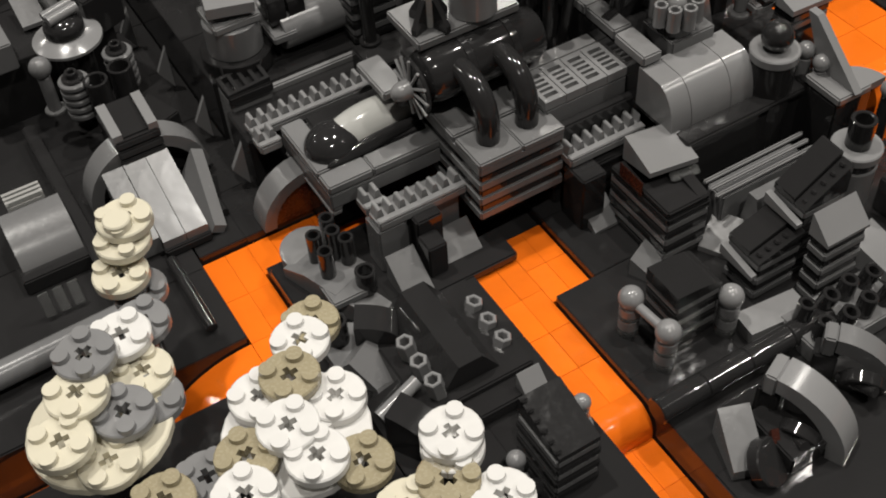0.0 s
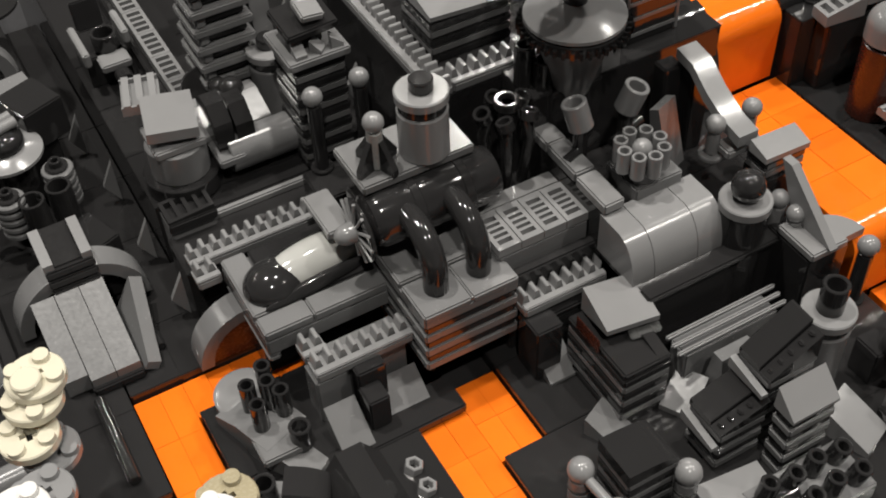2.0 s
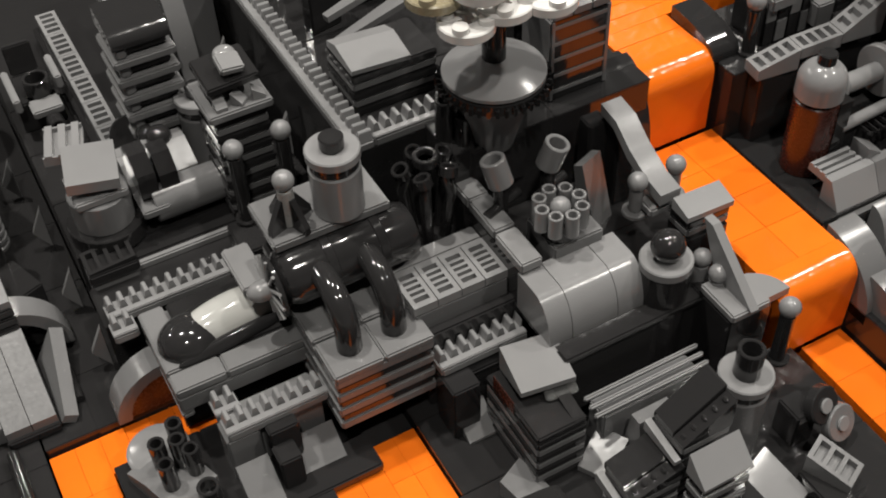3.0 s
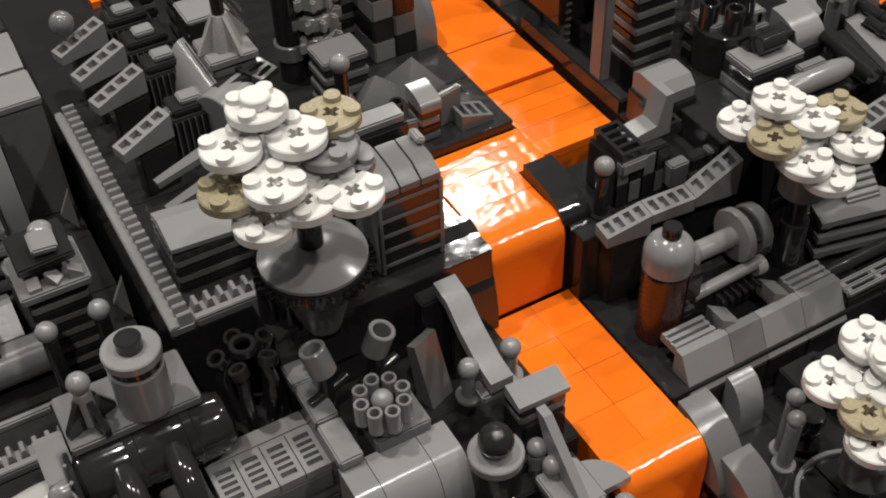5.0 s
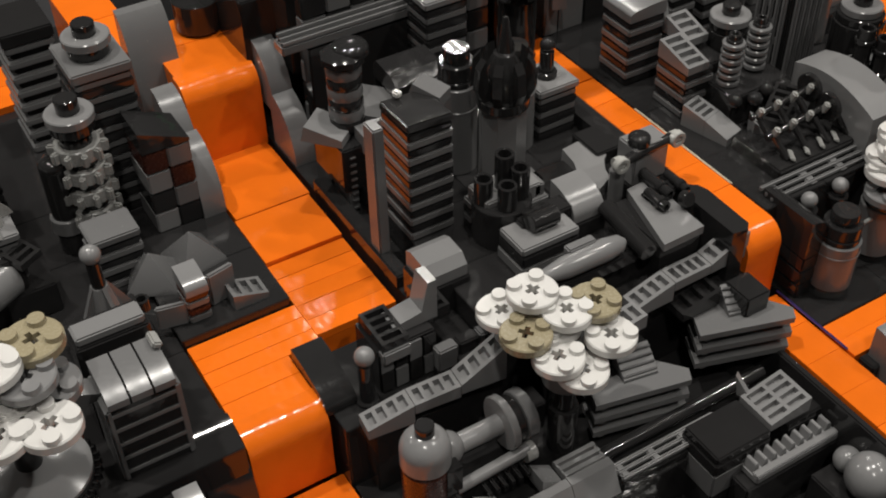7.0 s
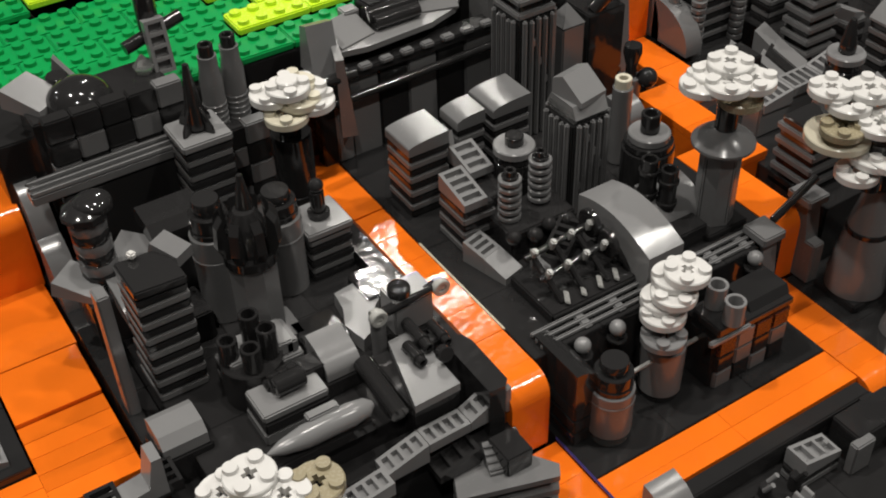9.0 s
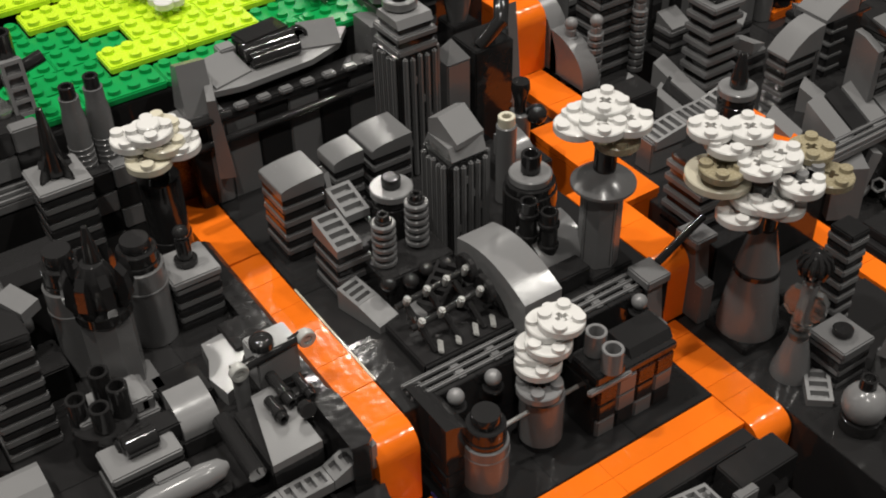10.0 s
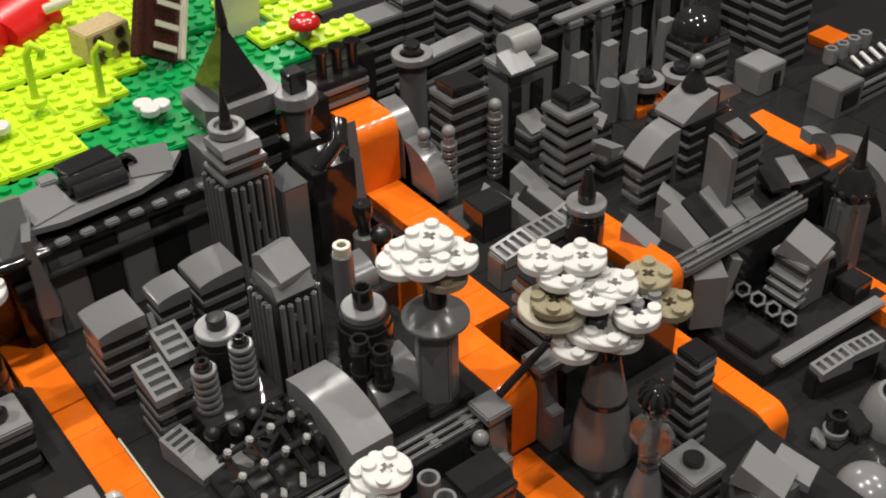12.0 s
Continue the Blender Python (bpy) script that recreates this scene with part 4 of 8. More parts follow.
part("grille", grille(SILVER, 1.6, 0.8, 0.4, 3), gb, 0, 1.6, 2.0)
part("foot", box(BLACK, 3.0, 3.4, 0.8), gb)
for i in range(3):
    lone("glass_pane", box(CLEAR, 0.5, 0.12, 1.2), "small clear window pane", "pane", 0.2 + i * 0.6, 33.6, 4.6, -15, 0, 0, group="clear panes")
lone("grey_pipe", pipe(GREY, [(-4, 31.4, 5.1), (2.6, 31.6, 5.1)], 0.55), "long grey pipe on the bank", "pipe", 0, 0, 0)
# brick blossom trees in front
W, C_, K, G_ = WHITE, CREAM, TAN, LIT_GREY
blossom("brick_tree", "white and khaki tree of round plates", 5.2, 20.4, 4.4, [
    (2.3, 3.5, 4.7, K, 10), (1.6, 2.8, 5.0, W, 30), (0.6, 1.4, 5.4, K, 5), (-0.5, 1.5, 5.0, W, 20), (1.6, 0.3, 4.8, W, 15), (-0.3, -0.4, 5.6, W, 0), (-1.8, -0.5, 5.3, K, 40), (0.0, -1.7, 5.4, W, 10), (1.2, -2.2, 4.7, K, 0), (-2.4, -1.8, 5.5, W, 25), (-3.0, 0.4, 3.9, G_, 0), (-4.5, -0.3, 4.9, K, 0), (0.4, 0.2, 4.5, W, 0)], [(2.4, 0.4, 4.4, WHITE), (0.9, 4.6, 0, BLACK)])
blossom("brick_tree", "cream and grey tree of round plates", 0.0, 23.6, 4.4, [
    (2.6, 3.0, 5.3, G_, 10), (1.8, 2.3, 5.9, W, 0), (0.5, 1.5, 6.7, G_, 30), (-0.2, 0.4, 6.5, C_, 15), (-1.2, -0.9, 6.3, C_, 0), (0.8, -0.5, 5.8, G_, 35), (1.8, 0.0, 5.1, G_, 0), (1.9, 1.0, 5.3, C_, 10), (-0.2, -1.6, 5.3, C_, 0)], [(2.3, 0.4, 5.0, CREAM), (0.9, 5.0, 0, BLACK)])
blossom("brick_tree", "small cream tree of round plates", 2.9, 29.4, 4.4, [
    (0.8, 0.9, 6.4, C_, 10), (0.45, 0.5, 5.9, C_, 40), (-0.1, -0.3, 5.2, C_, 0), (0.3, -0.4, 4.2, G_, 10)], [(0.5, 5.2, 0, BLACK), (0.9, 0.4, 4.7, LIT_GREY)])
part("round_top", cyl(CREAM, 0.5, 0.4), bpy.data.objects[TREES[-1]], 0.5, 0.6, 6.75)
blossom("brick_tree", "white tree of round plates over khaki leaves", 8.5, 16.2, 4.4, [
    (0.5, 1.0, 5.4, W, 5), (0.4, 0.8, 5.0, W, 40), (-0.3, -0.1, 5.0, K, 20), (-1.7, -0.2, 4.8, C_, 0), (0.8, -1.4, 4.8, W, 30), (0.0, -1.4, 4.4, W, 0)], [(0.8, 4.4, 0, BLACK)])
blossom("brick_tree", "cream and white leaves of a low tree", 0.9, 18.6, 4.4, [(-0.6, 0.4, 3.2, C_, 0), (0.8, -0.4, 3.0, W, 20), (0.0, -1.6, 2.6, C_, 10), (-1.8, -0.6, 2.8, K, 0)], [(0.8, 2.6, 0, BLACK)])

lone("black_rail", pipe(BLACK, [(5.3, 29.4, 4.75), (5.3, 33.6, 4.75)], 0.24), "glossy black round rail along the bank", "rail", 0, 0, 0)
lone("black_rail", pipe(BLACK, [(8.3, 35.0, 4.6), (8.3, 38.0, 4.6)], 0.2), "glossy black round rail along the bank", "rail", 0, 0, 0)

lone("grey_slope", slope(LIT_GREY, 1.6, 2.0, 1.3, 0.3), "grey roof brick beside the long rod", "slope", 29.1, 18.0, 4.4, 0, 0, 20, group="grey slopes")
lone("slotted_vent", slotted(GREY, 1.2, 1.8, 0.4, 0.9, 3), "small grey slotted vent by the rod", "vent", 31.2, 17.4, 5.2, 0, 0, 25)
lone("black_block", box(BLACK, 1.8, 1.8, 0.8), "black brick block by the rod", "block", 31.0, 17.1, 4.4)
wh = thing("wheel_pair", "two grey wheels on a black hub", "wheels", 31.5, 19.8, 4.4)
part("bracket", box(BLACK, 1.0, 1.2, 1.8), wh)
for k in range(2):
    tyre = part("wheel", cyl(GREY if k else BLACK, 0.75, 0.45, 24), wh, 0.5 + 0.6 * k, -0.3 - 0.5 * k, 1.9 - 0.9 * k, 60, 20)
    part("hub", cyl(LIT_GREY, 0.3, 0.1, 14), tyre, 0, 0, 0.45)


# ---- behind the engine house ----
def chain(x, y, z, n, rot, steps, mat=None, w=1.0, label="light grey stair of slotted roof bricks"):
    """A stair of slotted bricks running along its local x; steps are rises per piece."""
    ob = thing("slotted_stair", label, "stair", x, y, z, rot, "slotted stairs")
    px_, pz = 0.0, 0.0
    for i in range(n):
        r = steps[i % len(steps)]
        part("slotted_brick", slotted(mat or LIT_GREY, w, 2.0, 0.5 if r >= 0 else 0.5 - r, 0.5 + max(r, 0), 4), ob, px_ + 1.0, 0, pz + min(r, 0), 0, 0, -90)
        px_, pz = px_ + 2.0, pz + r
    return ob


chain(13.7, 43.2, 8.6, 6, 90, (0.0, 0.0), label="long light grey row of slotted bricks")
lone("black_bank", box(BLACK, 2.2, 12, 0.9), "black brick bank under the slotted row", "bank", 14.0, 49.2, 7.6)
wt = thing("wedge_tower", "round grey tower under a folded grey roof", "tower", 12.0, 40.4, 7.6)
part("foot", cyl(BLACK, 1.6, 0.8), wt)
part("drum", cyl(GREY, 1.25, 1.5), wt, 0, 0, 0.8)
part("collar", box(LIT_GREY, 2.2, 2.1, 0.4), wt, 0, 0, 2.3)
part("roof", prism(LIT_GREY, [(-1.05, 0.3), (1.0, 0), (1.0, 1.15), (-0.1, 1.05), (-1.05, 0.8)], 2.1, 0.05), wt, 0, 0.1, 2.7, 0, 4, -12)
part("grille", grille(LIT_GREY, 2.0, 1.6, 0.5, 3), wt, -0.5, 1.9, 3.3, 0, 0, 75)
for i in range(2):
    part("cowl", prism(BLACK, [(-1.0, 0), (1.0, 0), (1.0, 1.4), (0.4, 1.9), (-0.4, 1.9), (-1.0, 1.2)], 0.8), wt, 1.9 + i * 0.9, 0.2, 1.6 - 0.3 * i)
part("plate", box(GREY, 1.2, 1.6, 0.4), wt, 1.9, -0.6, 1.0)
lone("grey_tank", cyl(GREY, 0.85, 4.4, 28), "grey round tank lying on its side", "tank", 13.9, 39.9, 8.6, 0, 90)
lone("black_block", box(BLACK, 5.4, 1.8, 3.1), "black brick block under the tank", "block", 14.8, 39.2, 4.4)
bp = thing("white_wing", "pale grey curved wing plate with a black dome", "wing", 14.8, 41.7, 8.0)
part("wing", prism(LIT_GREY, [(-1.1, 0.8), (1.1, 0.8), (1.1, 1.6), (0.3, 1.75), (-1.1, 1.2)], 3.0, 0.05), bp)
part("dome", dome(BLACK, 0.55, 0.7, 0.2), bp, 0.5, 0.7, 1.6)
part("dome", dome(BLACK, 0.4, 0.5, 0.2), bp, 0.1, 1.4, 1.5)
part("fin", cyl(BLACK, 0.9, 0.3), bp, -0.4, 2.2, 1.2, 60)
turret(17.4, 43.0, 7.6, 2.4, GREY, LIT_GREY)
ct = stack("striped_tower", "black and grey striped tower with a white cube", "tower", 17.9, 39.4, 7.6, 2.3, 2.3, stripes(13, BLACK, GREY, 0.0, 0.06))
part("cap", box(GREY, 2.7, 2.7, 0.4), ct, 0, 0, 5.2)
part("cap", box(BLACK, 2.2, 2.1, 0.4), ct, 0, 0.1, 6.35, 4, -3)
part("post", box(BLACK, 1.1, 1.1, 0.85), ct, 0, 0.1, 5.58)
part("tilted_tile", box(LIT_GREY, 1.0, 1.0, 0.35), ct, 0.1, -0.3, 6.95, 12, 6)
part("dome", dome(LIT_GREY, 0.46, 0.45, 0.15), ct, 0.25, 0.6, 6.75)
for i in range(3):
    part("clip", slope(LIT_GREY, 0.5, 0.5, 0.5), ct, -0.7 + i * 0.8, -0.9, 5.6, 0, 0, 40 * i)
knob_ball(17.0, 37.2, 8.4, 3.4, 0.42, BLACK, LIT_GREY)
knob_ball(19.0, 37.1, 8.4, 3.6, 0.42, BLACK, LIT_GREY)
lone("black_block", box(BLACK, 4.4, 2.0, 4.0), "black brick block behind the engine", "block", 18.3, 36.4, 4.4)
sw = thing("slatted_tower", "grey slatted tower with a curved side panel", "tower", 15.75, 44.4, 7.6)
for i in range(7):
    part("plate", box(GREY, 2.7, 2.6, 0.4), sw, 0, 0, i * 0.9)
    part("core", box(BLACK, 2.2, 2.1, 0.5), sw, 0, 0.1, i * 0.9 + 0.4)
    part("block", box(GREY, 0.5, 0.5, 0.5), sw, -0.9, -0.9, i * 0.9 + 0.4)
part("cap", bow(BLACK, 2.5, 2.4, 0.9, 0.2), sw, 0, 0, 6.3)
part("side", prism(GREY, [(-1.3, 0), (1.3, 0), (1.3, 8.2), (0.7, 8.1), (0.0, 7.5), (-0.6, 6.6), (-1.1, 5.2), (-1.3, 4.0)], 0.9, 0.03), sw, 1.95, 0.9, 0)
part("rim", bow(LIT_GREY, 0.92, 1.2, 1.0), sw, 1.95, 1.9, 7.3)
lb = thing("control_booth", "black booth with light grey side rails", "booth", 11.6, 49.6, 7.6)
part("body", box(BLACK, 2.0, 2.4, 1.6), lb)
part("plate", box(LIT_GREY, 1.4, 1.4, 0.4), lb, 0.2, -1.4, 1.2)
part("nozzle", tube(BLACK, 0.4, 0.25, 0.9, 16), lb, 0.3, -2.2, 1.0, 80)
part("rail", box(LIT_GREY, 0.35, 2.6, 0.7), lb, -0.95, -0.4, 1.5)
part("seat_back", box(BLACK, 1.3, 0.35, 1.5), lb, 0.0, 1.2, 1.6, -8)
part("rail", box(LIT_GREY, 0.35, 2.0, 0.7), lb, 1.15, 0.2, 1.5)
part("tube", tube(BLACK, 0.6, 0.45, 0.8, 18), lb, 0.2, -0.6, 1.6)
for x, y in ((20.0, 47.6), (20.3, 41.0), (9.1, 48.2), (9.5, 44.3), (9.6, 40.0), (9.75, 36.3)):
    lone("shard_fin", prism(LIT_GREY, [(0.32, 1.0), (-0.3, 2.3), (-0.3, 0.0)], 0.3), "pale grey sharp fin among black bricks", "fin", x, y, 4.5 if x < 15 else 7.6, 0, 0, 80, group="shard fins")
for x, y, h in ((7.4, 40.6, 2.2), (7.6, 46.8, 2.0), (3.6, 52, 3)):
    lone("black_block", box(BLACK, 2.0, 2.2, h), "black brick block in the shadow", "block", x, y, 4.4 if y < 46 else 7.6, 0, 0, 20)
vb = thing("vent_block", "grey block under a black slotted tile", "block", 11.4, 38.5, 4.4)
part("block", box(GREY, 2.0, 1.4, 3.3), vb)
part("vent", slotted(BLACK, 1.4, 2.0, 0.35, 0.5, 4), vb, 0, 0, 3.3, 0, 0, -90)
part("rim", box(BLACK, 2.1, 0.2, 0.5), vb, 0, -0.75, 3.1)
fb = thing("folded_block", "grey folded roof bricks behind the dish", "roof", 6.9, 48.4, 7.6)
part("block", box(BLACK, 2.4, 2.6, 0.6), fb)
part("roof", prism(GREY, [(-1.3, 0), (1.3, 0), (0.4, 1.2), (-0.6, 1.2)], 2.2, 0.04), fb, 0, 0, 0.6, 0, 0, 8)
part("roof", prism(GREY, [(-0.9, 0), (0.9, 0), (0.9, 0.9), (-0.9, 0.2)], 1.2, 0.04), fb, -1.8, 0.2, 0.2, 0, 0, 0)
lone("grey_ring", arch(GREY, 0.8, 2.4, 0.6), "grey ring arch on the far bank", "arch", 5.6, 52, 7.6, 0, 0, 80)
lone("black_dish", dish(BLACK, 1.6, 0.6), "shallow glossy black dish on bricks", "dish", 7.6, 53.5, 10.4)

# ---- terrace with the dish tree ----
rack(21.4, 42.1, 12.0, 15, 90)
rack(23.9, 35.1, 12.0, 4, 180)
bs = stack("striped_block", "black striped block under a pale curved roof", "tower", 23.9, 37.9, 12, 3.8, 2.6, stripes(5, BLACK, GREY, 0.0, 0.06))
part("roof", prism(LIT_GREY, [(-1.3, 0), (1.0, 0), (1.0, 0.25), (0.2, 0.5), (-1.3, 0.2)], 2.6, 0.04), bs, -0.6, 0.0, 2.0, 0, 4)
dt = thing("dish_stand", "grey dish on a black gear over a clear cone", "dish", 26.0, 32.6, 10.0)
part("base", box(BLACK, 2.4, 1.8, 2.3), dt, 0, 0.4, 0)
part("cone", spin(GREY, [(0.75, 2.0), (1.5, 4.6), (1.5, 4.8), (0, 4.8)], 24), dt)
part("gear", cyl(BLACK, 1.95, 0.5, 32), dt, 0, 0, 4.75)
for i in range(40):
    a = 2 * math.pi * i / 40
    part("tooth", box(BLACK, 0.34, 0.17, 0.46), dt, 2.05 * math.cos(a), 2.05 * math.sin(a), 4.78, 0, 0, math.degrees(a))
part("dish", dish(LIT_GREY, 1.95, 0.55), dt, 0, 0, 5.5)
part("stem", cyl(BLACK, 0.45, 1.9), dt, 0, 0, 5.9)
blossom("brick_tree", "white tree of round plates with khaki leaves", 26.0, 32.6, 17.6, [
    (-0.9, 0.65, 3.9, W, 0), (-2.1, 0.15, 3.1, W, 10), (-0.1, -0.35, 3.1, W, 30), (1.4, 0.3, 2.9, K, 15), (1.4, -0.5, 1.6, G_, 0), (-0.6, -1.7, 1.6, W, 15), (-1.4, -1.5, 2.5, W, 20), (0.9, -2.1, 1.6, W, 35), (-2.0, -1.6, 1.3, W, 0), (-2.6, -0.5, 2.0, K, 0), (0.75, -0.7, 2.5, G_, 50), (-0.9, 0.2, 2.3, W, 0), (0.2, -0.4, 1.7, W, 25), (-1.1, -0.5, 2.1, W, 40)], [(0.5, 2.0, 0.0, BLACK), (0.9, 0.4, 1.6, LIT_GREY)])
part("round_top", cyl(WHITE, 0.5, 0.4), bpy.data.objects[TREES[-1]], -0.9, 0.65, 4.3)
gt = thing("grille_tower", "black tower with grey slats and a slotted roof", "tower", 30.2, 34.2, 12.3)
part("core", box(BLACK, 2.5, 2.0, 3.8), gt)
for i in range(5):
    part("slat", box(GREY, 2.6, 2.1, 0.3), gt, 0, 0, 0.3 + i * 0.75)
for sx in (-1.25, 1.25):
    part("post", box(GREY, 0.3, 2.12, 3.8), gt, sx, 0, 0)
for i in range(3):
    part("roof_bar", prism(GREY, [(-1.1, 0), (0.9, 0), (0.9, 0.75), (-0.4, 0.65), (-1.1, 0.3)], 0.8), gt, -0.85 + i * 0.85, 0, 3.85)
part("roof", box(BLACK, 2.5, 1.6, 0.3), gt, 0, 0.1, 3.85)
part("vane", box(SILVER, 0.4, 0.8, 0.3), gt, 1.1, 0.5, 4.6, 0, 25)
part("shoulder", slope(GREY, 0.9, 1.8, 1.0), gt, -1.8, 0.3, 3.6, 0, 0, 90)
sbk = thing("tiled_block", "pale grey tile bar on a black block", "block", 30.2, 36.5, 12.0)
part("block", box(BLACK, 2.8, 1.6, 4.9), sbk)
part("tile", box(LIT_GREY, 2.6, 0.95, 0.4), sbk, 0, -0.2, 4.9)
part("clip", tube(BLACK, 0.3, 0.18, 0.5, 12), sbk, 1.5, 0.4, 4.6)
def rocket(x, y, z, h, tip, label, m=None):
    ob = thing("finned_beacon", label, "beacon", x, y, z, 15, "finned beacons")
    part("body", spin(m or GREY, [(0.8, 0), (0.75, 0.3), (0.42, h * 0.55), (0.36, h * 0.6)], 8), ob)
    for i in range(4):
        part("fin", prism(m or GREY, [(0.3, 0), (1.3, 0), (1.2, 0.25), (0.35, h * 0.62)], 0.2), ob, 0, 0, 0, 0, 0, 90 * i)
    part("stem", cyl(BLACK, 0.28, h * 0.45, 12), ob, 0, 0, h * 0.55)
    if tip == "ball":
        part("ball", ball(LIT_GREY, 0.42), ob, 0, 0, h - 0.1)
    else:
        for i in range(7):
            part("bead", ball(LIT_GREY, 0.24, 10), ob, 0, 0, h * 0.6 + i * 0.4)
    return ob
rocket(30.9, 40.2, 13.6, 3.2, "ball", "grey ball on a finned grey foot")
lone("black_block", box(BLACK, 3.0, 2.6, 1.6), "black brick block in the terrace", "block", 30.8, 40.0, 12.0)
rocket(28.0, 45.6, 16.0, 2.5, "beads", "beaded silver mast on a finned cone", SILVER)
gx = thing("barrel_house", "grey barrel-sided house with a flat top", "house", 27.8, 45.8, 12.0)
part("body", box(BLACK, 2.0, 4.0, 3.2), gx)
part("side", bow(LIT_GREY, 4.0, 1.2, 3.2), gx, -1.4, 0.4, 0, 0, 0, -90)
part("top", box(LIT_GREY, 2.2, 2.2, 0.4), gx, 0.2, -0.3, 3.6)
part("wall", box(GREY, 2.0, 2.0, 3.6), gx, 0.2, -0.3, 0)
part("top", box(LIT_GREY, 2.0, 1.9, 0.4), gx, 0.3, 2.6, 3.9)
part("wall", box(BLACK, 2.0, 2.0, 4.2), gx, 0.3, 2.6, 0)
part("barrel", cyl(LIT_GREY, 1.0, 2.0), gx, 0.3, -1.4, 2.2, 90, 0, -60)
part("vent", slotted(BLACK, 1.2, 1.8, 0.3, 0.6, 4), gx, 0.9, -1.4, 2.9, 0, 0, 30)
part("plinth", box(BLACK, 2.2, 2.0, 1.6), gx, 0.9, -1.3, 0)
for i, (yy, dx) in enumerate(((43.0, 0.0), (46.5, 0.1), (48.7, 0.0), (50.9, -0.2))):
    o = thing("slotted_wing", "pale slotted wing leaning on a ribbed block", "wing", 23.25 + dx, yy, 12.0, 0, "slotted wings")
    part("wing", slotted(LIT_GREY, 0.85, 2.4, 0.4, 1.1, 4), o, 0, 0, 2.3, 0, 0, -75)
    part("prop", box(BLACK, 1.6, 0.7, 2.2), o, 0.3, 0, 0, 0, 0, 12)
    part("block", box(BLACK, 2.2, 1.5, 2.4), o, 2.5, 1.4, 0)
    for k in range(8):
        part("rib", box(GREY, 0.13, 0.12, 2.2), o, 1.55 + k * 0.28, 0.6, 0.2)
    part("cap", box(BLACK, 1.9, 1.3, 0.32), o, 2.5, 1.5, 2.4)
    part("tile", box(LIT_GREY, 0.95, 0.8, 0.3), o, 2.5, 1.5, 2.7)
for yy, zz in ((40.7, 13.2), (41.6, 13.9), (44.6, 14.2)):
    lone("wedge_plate", plan(GREY, [(-2.0, -0.25), (1.7, -0.5), (1.8, 0.2), (-2.0, 0.1)], 0.3), "long grey wedge plate stepping down", "plate", 24.9, yy, zz, 0, -9, 12, group="wedge plates")
lone("grey_pod", ball(GREY, 0.55), "small grey ball on the terrace", "ball", 22.6, 51.2, 15.2)
wgp = thing("folded_roof", "pale grey flat roof on a dark block", "roof", 19.4, 50.2, 7.6)
part("block", box(GREY, 2.3, 2.4, 6.0), wgp)
part("roof", box(LIT_GREY, 2.4, 2.5, 0.4), wgp, 0, 0, 6.0)
wg2 = thing("folded_roof", "pale grey folded roof on a dark block", "roof", 19.2, 53.3, 7.6)
part("block", box(GREY, 2.4, 2.0, 5.6), wg2)
part("roof", prism(LIT_GREY, [(-1.1, 0), (1.1, 0), (1.1, 1.0), (0.2, 0.95), (-1.1, 0.4)], 2.8, 0.04), wg2, 0, 0, 5.6)
lp = thing("ladder_panel", "pale slotted ladder panel leaning on a wall", "panel", 18.0, 50.0, 13.3)
for sx in (-0.25, 0.25):
    part("rail", box(LIT_GREY, 0.16, 5.2, 0.4), lp, sx, 0, 0)
for i in range(7):
    part("rung", box(LIT_GREY, 0.34, 0.3, 0.3), lp, 0, -2.4 + 0.8 * i, 0.03)
part("wall", box(BLACK, 0.7, 5.0, 5.6), lp, 0, 0, -5.7)
pk = thing("roof_brick", "pale grey roof brick with a tan side", "slope", 16.5, 48.6, 7.6)
part("wall", box(GREY, 2.0, 2.4, 5.3), pk)
part("side", box(SAND, 0.06, 2.0, 0.8), pk, 1.03, 0, 4.6)
part("slope", prism(LIT_GREY, [(-1.2, 0), (1.2, 0), (1.2, 1.1), (0.0, 0.9), (-1.2, 0.2)], 2.1, 0.04), pk, 0, 0, 5.3)
lone("chimney_tube", tube(BLACK, 0.5, 0.34, 2.6, 18), "black open tube behind the roof bricks", "tube", 17.0, 50.8, 11.6)
lone("black_block", box(BLACK, 1.6, 1.6, 4.0), "black brick block under the tube", "block", 16.9, 50.8, 7.6)
# turrets by the upper canal
g5 = thing("geared_turret", "disc turret on silver gear wheels", "turret", 32.7, 47.0, 12.0)
part("core", cyl(BLACK, 0.7, 6.0), g5)
for i in range(4):
    part("gear", cyl(SILVER, 1.0, 0.7, 12), g5, 0, 0, 1.6 + i * 1.1)
    for k in range(10):
        a = 2 * math.pi * k / 10 + i * 0.3
        part("tooth", box(SILVER, 0.4, 0.3, 0.6), g5, 1.1 * math.cos(a), 1.1 * math.sin(a), 1.65 + i * 1.1, 0, 0, math.degrees(a))
part("collar", cyl(BLACK, 0.95, 0.5), g5, 0, 0, 6.2)
part("disc", cyl(LIT_GREY, 1.05, 0.42), g5, 0, 0, 6.7)
part("knob", cyl(BLACK, 0.5, 0.7), g5, 0, 0, 7.1)
d4 = stack("striped_tower", "black and grey striped tower with a disc turret", "tower", 34.6, 49.3, 12.4, 2.6, 3.0, stripes(18, BLACK, GREY, 0.0, 0.1))
part("top", box(GREY, 2.7, 3.1, 0.5), d4, 0, 0, 7.2)
part("collar", cyl(BLACK, 0.9, 0.5), d4, 0, 0, 7.7)
part("disc", cyl(LIT_GREY, 1.05, 0.42), d4, 0, 0, 8.2)
part("knob", cyl(BLACK, 0.5, 0.6), d4, 0, 0, 8.6)
